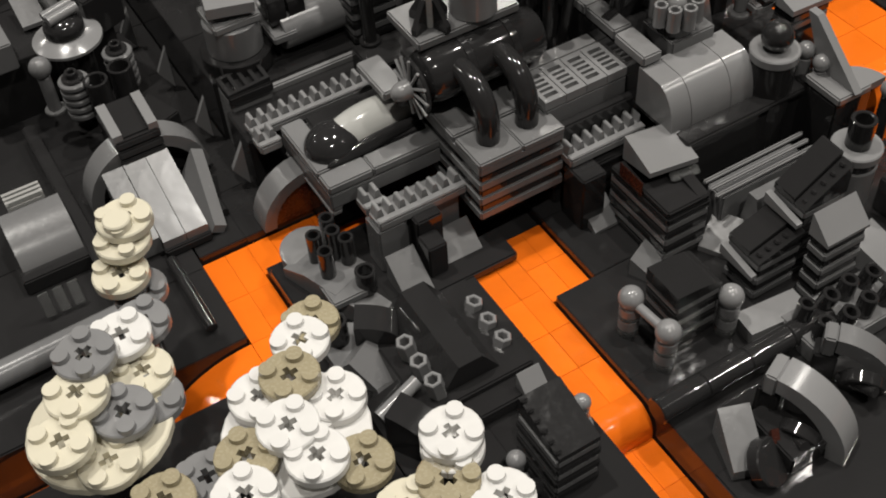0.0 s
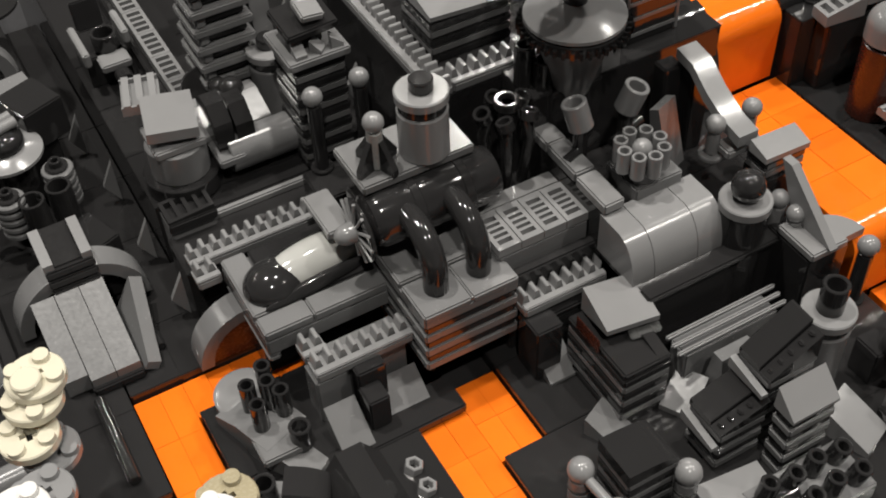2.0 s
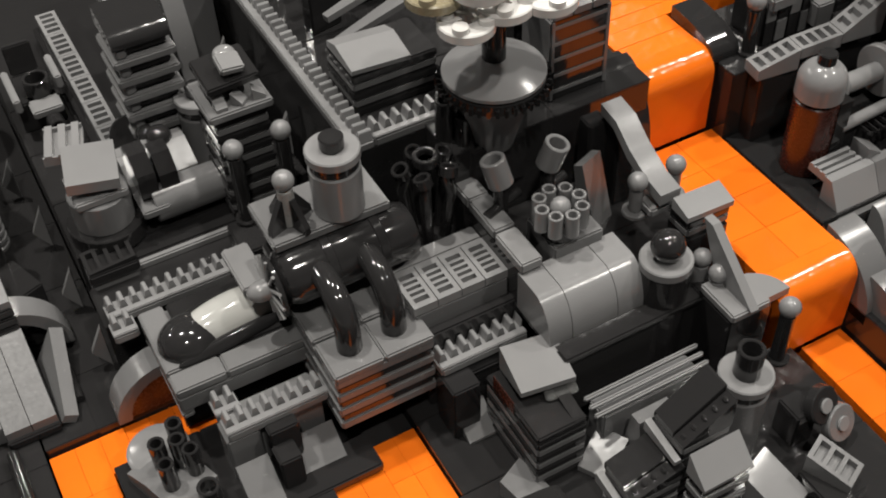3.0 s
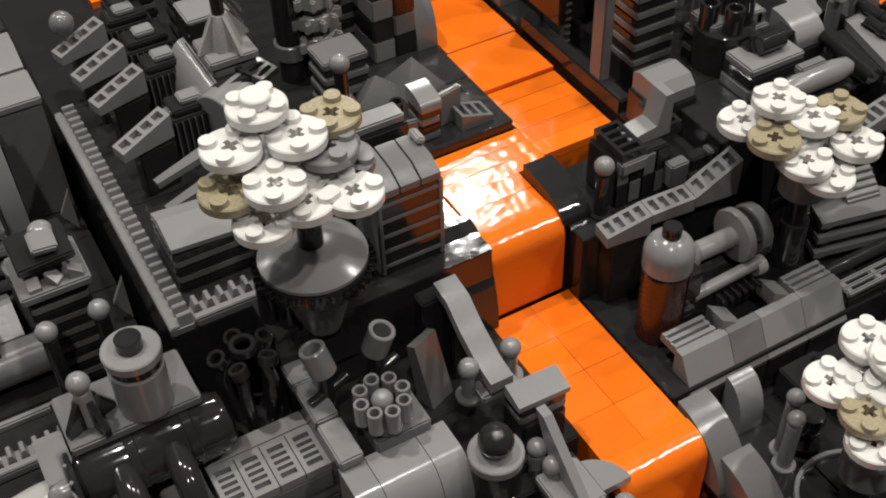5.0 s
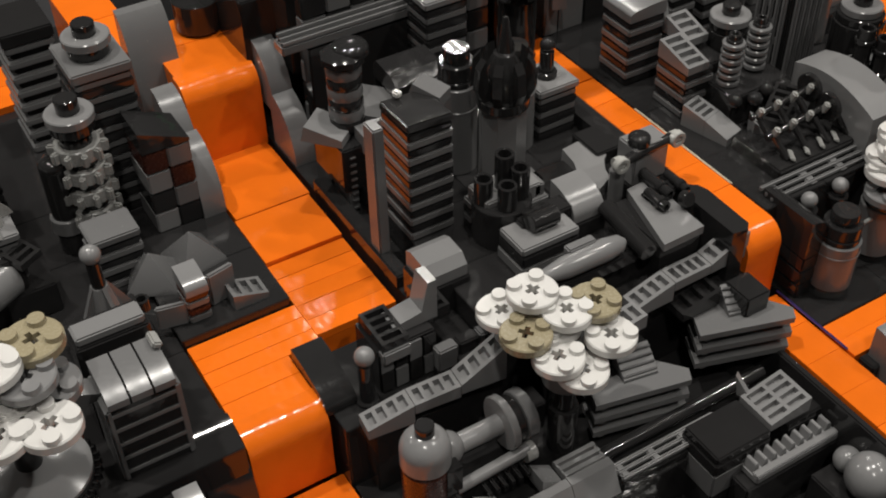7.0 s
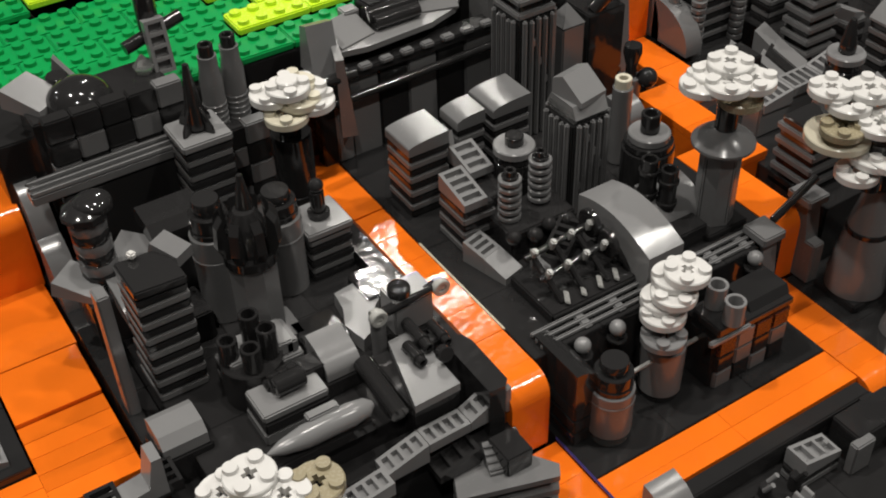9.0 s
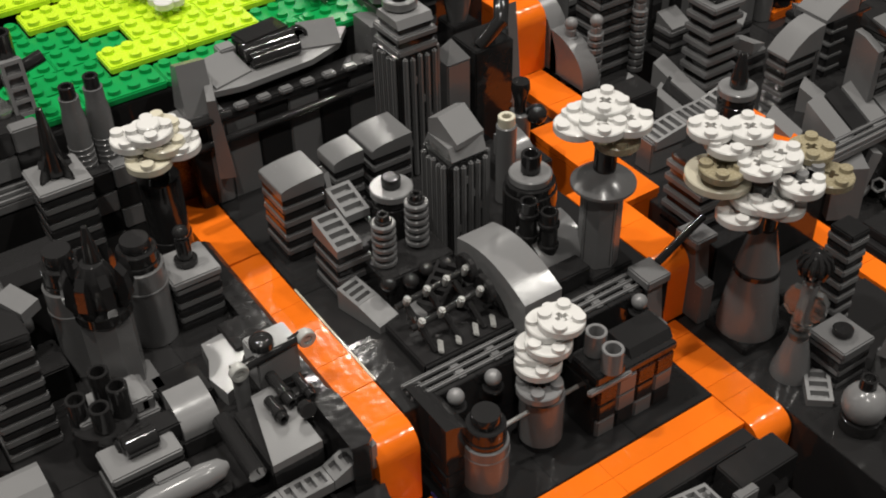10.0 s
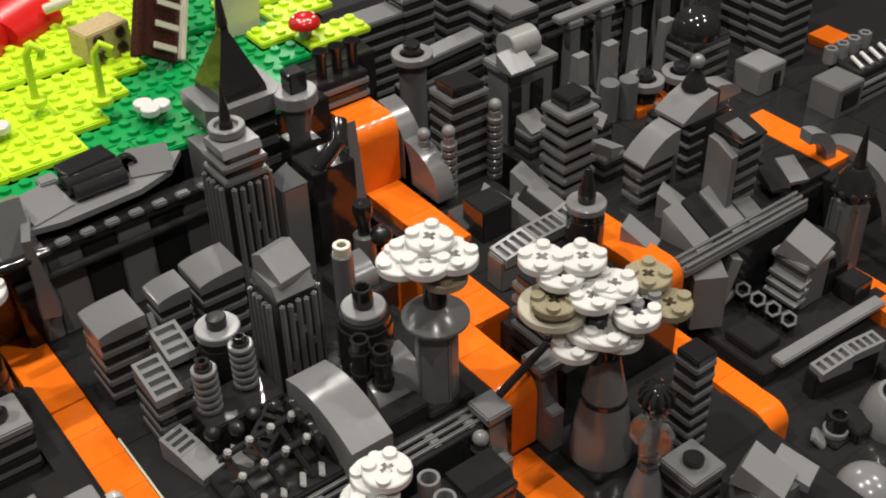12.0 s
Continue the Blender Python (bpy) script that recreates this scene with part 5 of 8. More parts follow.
s6 = stack("slat_tower", "tall grey tower of open slats", "tower", 33.2, 56.6, 12.0, 2.4, 3.0, stripes(15, GREY, BLACK, 0.0, 0.5))
part("cap", box(BLACK, 2.5, 3.1, 0.7), s6, 0, 0, 6.0)
for x, y, h in ((28.4, 50.5, 5.0), (26.2, 54.0, 6.0)):
    t_ = stack("striped_tower", "dark striped tower beside a pale flat roof", "tower", x, y, 12.0, 2.2, 2.2, stripes(int(h / 0.4), BLACK, GREY, 0.0, 0.1))
bk = thing("black_column", "glossy black column with a silver band", "column", 31.5, 47.2, 12.0)
part("column", cyl(BLACK, 0.62, 4.6), bk)
part("band", cyl(GREY, 0.75, 0.8), bk, 0, 0, 1.2)
part("cap", dome(BLACK, 0.62, 0.5, 0.1), bk, 0, 0, 4.6)
stack("striped_block", "low grey and black striped block", "tower", 32.6, 44.4, 12.0, 2.2, 1.8, stripes(7))
ck = thing("checkered_tower", "tower of black, brown and grey bricks in checks", "tower", 36.0, 46.6, 12.4)
for i in range(4):
    for j in range(2):
        m = ((LIT_GREY, BLACK), (BLACK, GREY), (LIT_GREY, BROWN), (BROWN, GREY))[i % 4][j]
        part("brick", box(m, 1.1, 2.2, 1.1), ck, -0.55 + 1.1 * j, 0, i * 1.1)
part("roof", slope(BLACK, 2.2, 2.2, 1.1), ck, 0, 0, 4.4, 0, 0, 90)
for x, y, r in ((33.6, 42.8, 0), (35.6, 43.2, 35)):
    lone("grey_pyramid", spin(GREY, [(1.5, 0), (1.45, 0.2), (0.05, 1.5)], 4), "dark grey four-sided pyramid", "pyramid", x, y, 12.4, 0, 0, r + 20, group="pyramids")
bq = thing("brown_stack", "small brown and grey stack under a curved cap", "stack", 34.4, 39.9, 12.4)
for i in range(4):
    part("plate", box(BROWN if i % 2 else GREY, 1.0, 1.2, 0.4), bq, 0, 0, i * 0.4)
part("cap", bow(LIT_GREY, 1.0, 1.4, 0.7), bq, 0, 0, 1.6)
part("panel", box(GREY, 1.3, 0.3, 1.7), bq, 1.3, 0.2, 0.0, 0, 0, 12)
part("panel", box(GREY, 1.3, 0.3, 1.2), bq, -1.1, -0.2, 0.0, 0, 0, -12)
lone("slotted_vent", slotted(GREY, 1.2, 1.6, 0.3, 0.8, 3), "small grey slotted vent by the canal", "vent", 36.6, 39.7, 12.4, 0, 0, 90)
for x, y, z in ((37.6, 46.6, 12.4), (37.6, 49.0, 13.6), (42.85, 47.8, 12.3), (42.85, 49.7, 14.4)):
    lone("curved_kerb", bow(GREY, 1.1, 2.4, 3.2), "grey curved kerb brick beside a fall", "kerb", x, y, z, group="curved kerbs")
lone("black_cowl", cyl(BLACK, 1.2, 1.6), "black round cowl over the canal", "cowl", 41.3, 54.6, 16.6)
lone("grey_arch_wall", bow(GREY, 2.3, 1.8, 6.8), "large grey curved wall by the canal", "wall", 38.2, 53.0, 12.3)
lone("grey_arch_wall", bow(GREY, 2.2, 3.0, 5.2), "large grey curved wall by the canal", "wall", 43.6, 54.0, 14.0)
# black curved banks at the plaza
lone("black_bank", bow(BLACK, 1.9, 2.2, 4.3), "glossy black curved bank by the fall", "bank", 32.3, 33.0, 8.2)
lone("black_bank", bow(BLACK, 1.4, 3.0, 1.2), "glossy black curved bank by the fall", "bank", 37.4, 34.2, 11.4)
lone("black_bank", box(BLACK, 0.9, 6.6, 7.6), "tall black bank beside the canal", "bank", 32.55, 29.0, 0.6)

# ---- machine yard across the canal ----
chain(37.6, 31.3, 11.4, 3, -6, (0.5, 0.15, 1.3))
chain(45.6, 29.4, 12.4, 2, 2, (0.2, 0.2))
chain(49.6, 30.2, 12.5, 3, 1, (0.5, 0.0, 0.9))
lone("black_wall", box(BLACK, 6.0, 0.9, 3.4), "black wall under the slotted stair", "wall", 40.8, 31.2, 8.0)
lone("black_wall", box(BLACK, 9.6, 1.2, 4.6), "black wall under the slotted stair", "wall", 50.6, 31.0, 8.0)
bo = thing("domed_tank", "brown and black tank under a pale round dome", "tank", 38.8, 28.6, 8.0)
part("body", cyl(BROWN, 0.95, 3.6), bo)
part("shell", prism(BLACK, [(-0.9, 0), (0.9, 0), (0.9, 3.6), (-0.9, 3.6)], 0.7), bo, 0.75, 0, 0)
part("dome", dome(LIT_GREY, 1.0, 1.6, 0.7, 32), bo, 0, 0, 3.8)
part("knob", cyl(BLACK, 0.38, 0.5), bo, 0, 0, 5.3)
ma = thing("flywheel_machine", "grey shaft machine with a flywheel", "machine", 41.7, 28.9, 8.1)
part("shaft", cyl(LIT_GREY, 0.42, 2.6), ma, -1.8, 0, 3.2, 0, 90)
part("joint", ball(LIT_GREY, 0.7), ma, -1.8, 0, 2.6)
part("wheel", cyl(LIT_GREY, 1.15, 0.35, 30), ma, 0.6, 0, 3.2, 0, 90)
part("wheel", cyl(BLACK, 0.95, 0.4, 30), ma, 0.95, 0, 3.2, 0, 90)
part("wheel", cyl(GREY, 1.05, 0.5, 14), ma, 1.4, 0, 3.2, 0, 90)
part("rod", pipe(LIT_GREY, [(-2.0, -1.0, 2.0), (1.4, -0.9, 2.1)], 0.26), ma)
part("clip", tube(SILVER, 0.4, 0.2, 0.5, 14), ma, 1.2, -0.9, 1.9, 0, 90)
part("stand", box(BLACK, 3.6, 1.6, 1.6), ma, 0, -0.2, 0)
for i in range(6):
    part("rib", box(BLACK, 0.16, 1.3, 0.3), ma, -0.9 + i * 0.36, -1.2, 1.6)
sr = thing("sloped_wall", "row of pale and dark sloped bricks", "wall", 42.0, 26.2, 5.6)
for x0, x1, m in ((-4.0, -1.7, LIT_GREY), (-1.7, -0.1, GREY), (-0.1, 2.0, LIT_GREY), (2.0, 4.1, LIT_GREY)):
    part("sloped_brick", prism(m, [(-0.9, 2.4), (0.4, 2.4), (0.4, 4.0), (0.0, 4.0)], round(x1 - x0, 2), 0.03), sr, (x0 + x1) / 2, 0, -0.4)
    part("wall", box(BLACK, round(x1 - x0, 2), 1.3, 2.0), sr, (x0 + x1) / 2, -0.3, 0)
for x0, n in ((-3.0, 2), (3.0, 2)):
    part("grille", grille(LIT_GREY, n, 1.0, 0.4, 3), sr, x0, 0.85, 3.3)
part("block", slope(LIT_GREY, 1.0, 1.0, 0.8), sr, -1.3, 0.8, 3.3, 0, 0, 90)
part("block", slope(GREY, 1.0, 1.0, 0.8), sr, 1.4, 0.9, 3.3, 0, 0, 90)
rr = thing("slotted_rail", "pale slotted rail along a black wall", "rail", 48.8, 26.0, 5.6)
part("wall", box(BLACK, 5.4, 1.0, 2.9), rr)
for i in range(3):
    part("bar", box(LIT_GREY, 5.4, 0.2, 0.3), rr, 0, -0.35 + 0.34 * i, 2.95)
for i in range(4):
    part("tie", box(LIT_GREY, 0.4, 0.9, 0.24), rr, -2.4 + i * 1.6, 0, 2.92)
part("backrail", pipe(BLACK, [(-2.7, 1.0, 3.2), (6.0, 1.0, 3.2)], 0.3), rr)
for x, y, z, rot in ((48.6, 28.3, 8.0, -10), (54.0, 28.2, 9.0, -15)):
    wl = thing("wedge_stack", "three layers of dark grey wedge plates", "stack", x, y, z, rot, "wedge stacks")
    for i in range(3):
        part("wedge", plan(GREY, [(-2.1, -0.7), (2.2, -0.9), (2.4, -0.3), (1.0, 0.9), (-1.8, 0.9)], 0.3), wl, 0, 0, 0.7 + i * 0.85)
        # black box added behind the open gap so that it looks shaded
        part("spacer", box(BLACK, 2.6, 0.9, 0.5), wl, -0.4, 0.35, 0.25 + i * 0.85)
        for k in range(5):
            part("underside_stud", box(GREY, 0.34, 0.2, 0.14), wl, -1.7 + k * 0.85, -0.62, 0.57 + i * 0.85)
    part("ridged_slope", slope(GREY, 1.6, 1.1, 0.9), wl, 0.3, 0.5, 2.7)
    for k in range(4):
        part("ridge", box(GREY, 1.6, 0.1, 0.2), wl, 0.3, 0.05 + k * 0.25, 2.85 + k * 0.2)
    part("block", box(BLACK, 2.2, 1.6, 3.2), wl, 0.2, 1.9, 0)
lone("slotted_vent", slotted(BLACK, 1.2, 2.0, 0.4, 0.9, 3), "black slotted vent on the stack", "vent", 52.6, 29.6, 11.8, 0, 0, -90)
gv = thing("slotted_box", "pale slotted roof on a black and grey box", "box", 51.4, 25.0, 5.6)
part("box", box(BLACK, 3.0, 2.2, 3.4), gv, -0.4, 0, 0)
part("skirt", box(GREY, 3.05, 2.25, 1.4), gv, -0.4, 0, 1.4)
part("lid", box(BLACK, 2.9, 2.1, 0.4), gv, -0.4, 0, 3.4)
part("vent", slotted(LIT_GREY, 1.9, 2.2, 0.4, 0.8, 2, 4), gv, 2.15, 0.0, 3.6, 0, 0, -90)
part("block", box(BLACK, 2.2, 2.4, 3.4), gv, 3.2, 0.2, 0)
part("spike", prism(LIT_GREY, [(-0.3, 0), (0.3, 0), (0.5, 1.1)], 0.3), gv, 1.4, 1.0, 3.8, 0, 0, 30)
rack(53.9, 23.4, 8.0, 6, 180)
lone("black_wall", box(BLACK, 7.0, 1.0, 2.4), "black wall under a gear rack", "wall", 53.9, 23.35, 5.6)
lone("grey_arch_wall", bow(GREY, 1.6, 2.4, 3.6), "grey curved wall by the canal", "wall", 59.2, 23.4, 8.0)
so = thing("sphere_tank", "pale grey round tank with a dark knob", "tank", 48.0, 21.2, 5.6)
part("stand", cyl(BLACK, 0.9, 2.2), so)
part("sphere", dome(LIT_GREY, 1.3, 2.2, 0.9, 32), so, 0, 0, 2.0)
part("knob", ball(SILVER, 0.5), so, 0.1, 0, 4.0)
for dx, dy, r in ((0, 0, 1.05), (1.4, 0.8, 0.75), (0.2, 1.3, 0.6), (1.5, -0.6, 0.95)):
    lone("grey_ball", ball(LIT_GREY, r), "pale grey ball in a cluster", "ball", 54.8 + dx, 20.6 + dy, 7.4, group="ball cluster")
lone("black_wall", box(BLACK, 3.6, 3.0, 1.9), "black block under the balls", "block", 55.3, 20.9, 5.6)
blossom("brick_tree", "white tree of round plates with khaki leaves", 44.9, 28.2, 11.5, [
    (-0.65, 1.55, 5.0, W, 0), (-1.5, 2.3, 3.8, W, 20), (0.1, 0.4, 4.6, W, 15), (1.35, 0.3, 4.5, K, 0), (-1.7, 0.4, 4.3, K, 40), (1.2, -0.95, 3.85, W, 10), (-1.0, -0.7, 3.7, W, 30), (-0.3, -1.3, 3.1, W, 25), (-0.2, 0.6, 3.9, W, 0)], [(1.35, 0.4, 3.0, LIT_GREY), (0.95, 1.2, 1.6, GREY), (0.45, 1.8, 0, BLACK), (0.6, 2.5, -2.4, BLACK)])
chb = thing("angled_bench", "pale angled seat beside a black vent", "seat", 40.4, 33.6, 11.4)
part("base", box(BLACK, 2.6, 2.0, 2.4), chb)
part("seat", prism(LIT_GREY, [(-1.0, 0), (1.0, 0), (1.0, 2.0), (0.6, 2.0), (0.3, 0.6), (-1.0, 0.4)], 1.0), chb, 0.7, 0, 2.4, 0, 0, -90)
part("vent", slotted(BLACK, 1.2, 2.0, 0.6, 0.65, 4), chb, -0.6, -0.2, 2.3)
part("lip", box(GREY, 1.3, 0.5, 0.6), chb, -0.6, -1.1, 1.9)
for i in range(4):
    for j in range(2):
        part("check", box(GREY if (i + j) % 2 else BLACK, 0.64, 0.12, 1.1), chb, -0.98 + i * 0.65, -1.06, 0.1 + j * 1.12)
knob_ball(38.5, 32.6, 11.4, 2.2, 0.42, BLACK, LIT_GREY)
ckw = thing("checkered_wall", "wall of black and grey bricks in checks", "wall", 44.8, 32.2, 11.4)
for i in range(7):
    for j in range(4):
        part("brick", box(GREY if (i + j) % 2 else BLACK, 0.95, 0.6, 1.15), ckw, -2.9 + i * 0.97, 0, -3.0 + j * 1.17)
# arcs, bowl tree and balls by the low canal
for x, y, z in ((37.8, 23.6, 5.0), (38.1, 21.2, 4.0), (38.4, 19.0, 3.0)):
    lone("curved_kerb", bow(GREY, 1.4, 3.0, 3.2), "pale curved kerb brick beside a fall", "kerb", x, y, z, group="curved kerbs")
lone("half_column", bow(LIT_GREY, 1.2, 1.2, 2.4), "pale half-round column", "column", 40.2, 24.6, 5.6)
knob_ball(40.6, 22.6, 5.6, 3.0, 0.36, LIT_GREY, LIT_GREY)
knob_ball(40.2, 22.0, 5.6, 2.6, 0.36, LIT_GREY, LIT_GREY)
lone("black_pawn", spin(BLACK, [(0.7, 0), (0.7, 0.3), (0.35, 0.5), (0.6, 1.4), (0.5, 1.9), (0, 2.0)], 18), "small glossy black urn", "urn", 41.6, 22.4, 5.6)
bw = thing("bowl", "black and grey bowl holding a tree trunk", "bowl", 41.4, 19.2, 3.0)
part("bowl", spin(BLACK, [(1.0, 0), (2.0, 1.0), (2.3, 2.6), (2.4, 2.6), (2.1, 0.9), (1.0, -0.1)], 32), bw)
part("rim", tube(LIT_GREY, 2.4, 2.2, 0.4, 32), bw, 0, 0, 2.5)
blossom("brick_tree", "white tree of round plates with khaki leaves", 41.4, 19.4, 3.4, [
    (0.6, 2.0, 8.8, W, 10), (1.35, 1.6, 8.6, G_, 0), (0.6, 0.7, 9.2, W, 30), (-1.3, 1.6, 8.1, W, 15), (-0.3, 1.2, 8.1, W, 0), (-1.1, 0.0, 8.0, K, 0), (1.5, -0.6, 8.2, W, 40), (0.4, -0.1, 7.8, W, 10), (2.4, 0.4, 7.8, G_, 0), (-1.3, -0.7, 7.3, W, 30), (-0.3, -1.8, 7.1, G_, 0), (0.2, 0.3, 8.3, W, 10)], [(0.6, 8.0, 0, BLACK), (1.0, 1.2, 4.0, GREY)])
lone("grey_fin", prism(GREY, [(-0.8, 0), (0.8, 0), (0.4, 1.4)], 0.5), "grey fin brick on a black wall", "fin", 46.4, 22.8, 8.0, 0, 0, 70)
for x, y, w, d, h in ((45.0, 23.4, 3.0, 2.4, 2.0), (43.2, 24.2, 2.0, 1.6, 1.6), (52.0, 20.0, 2.6, 2.0, 1.6), (44.0, 30.6, 3.0, 1.2, 1.6)):
    lone("black_block", box(BLACK, w, d, h), "black brick block in the yard", "block", x, y, 5.6 if y < 25.4 else 8.0)

# pegs added only to break up lamp glare on the base
for x, y, h in ((24.9, 32.9, 1.3), (25.5, 33.4, 0.9), (24.4, 33.5, 1.8), (27.4, 33.2, 1.2)):
    lone("black_peg", tube(BLACK, 0.42, 0.26, h, 16), "short glossy black peg added by the dish against glare", "peg", x, y, 12.3, group="black pegs")


# ---- tower district between the canals ----
tw = stack("striped_tower", "black and grey striped tower with a dark roof", "tower", 44.7, 38.9, 13.6, 2.2, 2.4, stripes(14, GREY, BLACK, 0.0, 0.06))
part("roof", box(BLACK, 2.2, 2.4, 0.4), tw, 0, 0, 5.55, -3, 3)
part("clip", box(WHITE, 0.35, 0.4, 0.3), tw, -0.3, 1.0, 6.0, 0, 0, 20)
part("bracket", prism(GREY, [(-0.8, 0), (0.8, 0), (0.5, 0.8), (-0.8, 0.5)], 1.0), tw, 1.2, 1.0, 5.4, 0, 0, 30)
lone("slim_pylon", box(GREY, 0.55, 0.9, 6.6), "slim grey pylon beside the striped tower", "pylon", 42.6, 38.7, 13.0)
sf = thing("saw_fin", "grey upright panel with a toothed edge", "fin", 43.2, 43.0, 12.4, 0)
part("fin", box(GREY, 0.5, 1.7, 3.4), sf)
for i in range(8):
    part("tooth", box(GREY, 0.4, 0.14, 0.2), sf, 0, -0.9, 0.2 + i * 0.4)
ch = thing("angled_hall", "grey angled roof plates round a banded column", "hall", 44.2, 43.6, 13.6)
part("body", box(BLACK, 3.0, 3.0, 2.4), ch)
part("roof", prism(LIT_GREY, [(-1.0, 0), (1.0, 0), (0.8, 0.8), (-1.0, 0.4)], 1.6), ch, -1.4, 0, 2.4, 0, 0, 40)
part("roof", prism(GREY, [(-1.0, 0), (1.0, 0), (0.8, 0.8), (-1.0, 0.4)], 1.8), ch, 1.2, 0.6, 2.4, 0, 0, -50)
part("roof", bow(GREY, 1.4, 2.4, 1.0), ch, 0.2, -2.0, 2.0)
for i in range(6):
    part("band", spin(GREY if i % 2 else BLACK, [(0.78, 0), (0.82, 0.1), (0.82, 0.44), (0.78, 0.54), (0, 0.54)], 10), ch, -0.4, 0, 2.6 + i * 0.54)
part("crown", spin(BLACK, [(0.7, 0), (1.0, 0.2), (1.0, 0.5), (0.6, 0.75), (0, 0.75)], 8), ch, -0.4, 0, 5.8)
part("barrel", cyl(GREY, 0.7, 1.8), ch, 0.5, -2.0, 2.9, 0, 90, 25)
part("cap", dome(BLACK, 0.82, 0.6, 0.2), ch, 0, 0, 6.25)
def drum(x, y, z, h, hb, label, r=0.95, m=None):
    ob = thing("drum_tower", label, "tower", x, y, z, 0, "drum towers")
    part("drum", cyl(m or GREY, r, h), ob)
    neck = part("neck", cyl(BLACK, r * 0.9, 0.3), ob, 0, 0, h)
    part("cap", cyl(BLACK, r * 0.86, hb * 0.55), neck, 0, 0, 0.3)
    part("band", cyl(m or GREY, r * 1.03, 0.16), ob, 0, 0, h * 0.72)
    part("lid", spin(BLACK, [(r * 0.6, 0), (r * 0.66, hb * 0.25), (r * 0.6, hb * 0.45), (0, hb * 0.45)], 20), neck, 0, 0, 0.3 + hb * 0.55)
    return ob
drum(48.2, 41.4, 13.6, 4.6, 1.4, "grey drum tower with a black cap")
bx = thing("pipe_tower", "grey eight-sided tower crowned with black pipes", "tower", 48.8, 38.6, 13.6)
part("shaft", spin(GREY, [(1.05, 0), (1.05, 5.0), (0.9, 5.1), (0, 5.1)], 8), bx)
part("foot", box(GREY, 2.0, 2.0, 1.2), bx, 0.3, -0.6, 0)
part("collar", cyl(BLACK, 1.15, 0.5), bx, 0, 0, 4.8)
for i in range(8):
    a = 360 * i / 8
    part("claw", prism(BLACK, [(0.5, 0), (1.0, 0), (1.4, 0.9), (1.3, 1.9), (1.0, 2.3), (0.9, 1.2), (0.5, 0.8)], 0.42), bx, 0, 0, 5.0, 0, 0, a)
part("core", spin(BLACK, [(0.8, 0), (0.75, 1.6), (0.45, 2.2), (0, 2.3)], 16), bx, 0, 0, 5.1)
part("spike", cone(BLACK, 0.4, 0.12, 1.9), bx, 0.1, 0.1, 7.0)
tb = thing("pipe_cluster", "black upright pipes on a round black base", "pipes", 47.2, 36.2, 13.6)
part("base", cyl(BLACK, 1.3, 2.0), tb)
for dx, dy, h in ((0.3, 0.3, 2.0), (-0.8, 0.2, 1.2), (0.7, -0.3, 1.5), (-0.2, -0.7, 1.2)):
    part("pipe", tube(BLACK, 0.42, 0.28, h, 16), tb, dx, dy, 2.0)
part("wall", box(GREY, 0.6, 1.6, 2.2), tb, 1.7, 0.4, 0)
bb = thing("stepped_house", "pale grey roof over stepped black plates", "house", 47.7, 36.6, 13.6)
for i in range(4):
    part("plate", box(BLACK if i % 2 == 0 else GREY, 3.2, 2.0, 0.4), bb, 0, 0, i * 0.4)
part("roof", box(LIT_GREY, 2.8, 1.6, 0.7), bb, -0.1, 0, 1.6)
part("cap", bow(LIT_GREY, 1.6, 1.8, 1.2), bb, 2.6, -1.6, 0.9)
part("block", box(BLACK, 1.9, 2.0, 0.9), bb, 2.6, -1.6, 0)
eg = thing("engine_plate", "black engine block on a grey plate", "engine", 47.7, 34.1, 12.4)
for i in range(4):
    part("plate", box(GREY if i % 2 == 0 else BLACK, 3.2 - 0.1 * i, 1.9, 0.6), eg, 0, 0, i * 0.6)
part("plate", box(LIT_GREY, 2.9, 1.8, 0.4), eg, 0, 0, 2.4)
part("engine", cyl(BLACK, 0.42, 1.3), eg, -0.5, 0, 3.2, 0, 90)
for i in range(3):
    part("cylinder", cyl(BLACK, 0.28, 0.8, 12), eg, -0.3 + i * 0.4, 0.1, 2.8, -30)
part("wall", box(BLACK, 2.6, 1.0, 1.8), eg, 0.6, 0.7, 1.2)
wb = thing("smooth_block", "smooth pale block on a black wall", "block", 43.4, 35.3, 12.4)
part("block", box(BLACK, 2.2, 2.0, 1.6), wb)
part("cap", prism(LIT_GREY, [(-0.9, 0), (0.9, 0), (0.9, 0.8), (0.5, 1.0), (-0.5, 0.95), (-0.9, 0.55)], 1.9, 0.05), wb, 0, 0, 1.6)
part("vent", slotted(BLACK, 1.0, 1.8, 0.6, 0.65, 4), wb, -1.2, -1.3, 1.2, 0, 0, 0)
ms = thing("missile", "pale grey rounded missile lying on its side", "missile", 48.0, 31.6, 14.6)
part("body", spin(LIT_GREY, [(0.05, 0), (0.3, 0.6), (0.48, 1.6), (0.5, 3.6), (0.4, 4.3), (0.15, 4.6)], 20), ms, -2.4, 0, 0.5, 0, 90)
part("fin", box(GREY, 1.4, 0.5, 0.4), ms, 0.2, 0.4, 0.7)
part("cradle", box(BLACK, 4.6, 1.0, 0.6), ms, -0.2, 0.1, -0.6)
sp = thing("domed_block", "pale block with a black dome behind a clipped rod", "house", 54.1, 35.4, 13.6)
part("foot", box(BLACK, 2.3, 1.7, 0.9), sp)
part("block", box(LIT_GREY, 1.9, 1.3, 2.0), sp, 0, 0, 0.9)
part("dome", dome(BLACK, 0.5, 0.5, 0.25), sp, -0.45, -0.2, 2.9)
part("pier", cyl(GREY, 0.34, 2.0, 16), sp, -1.6, -0.3, 0)
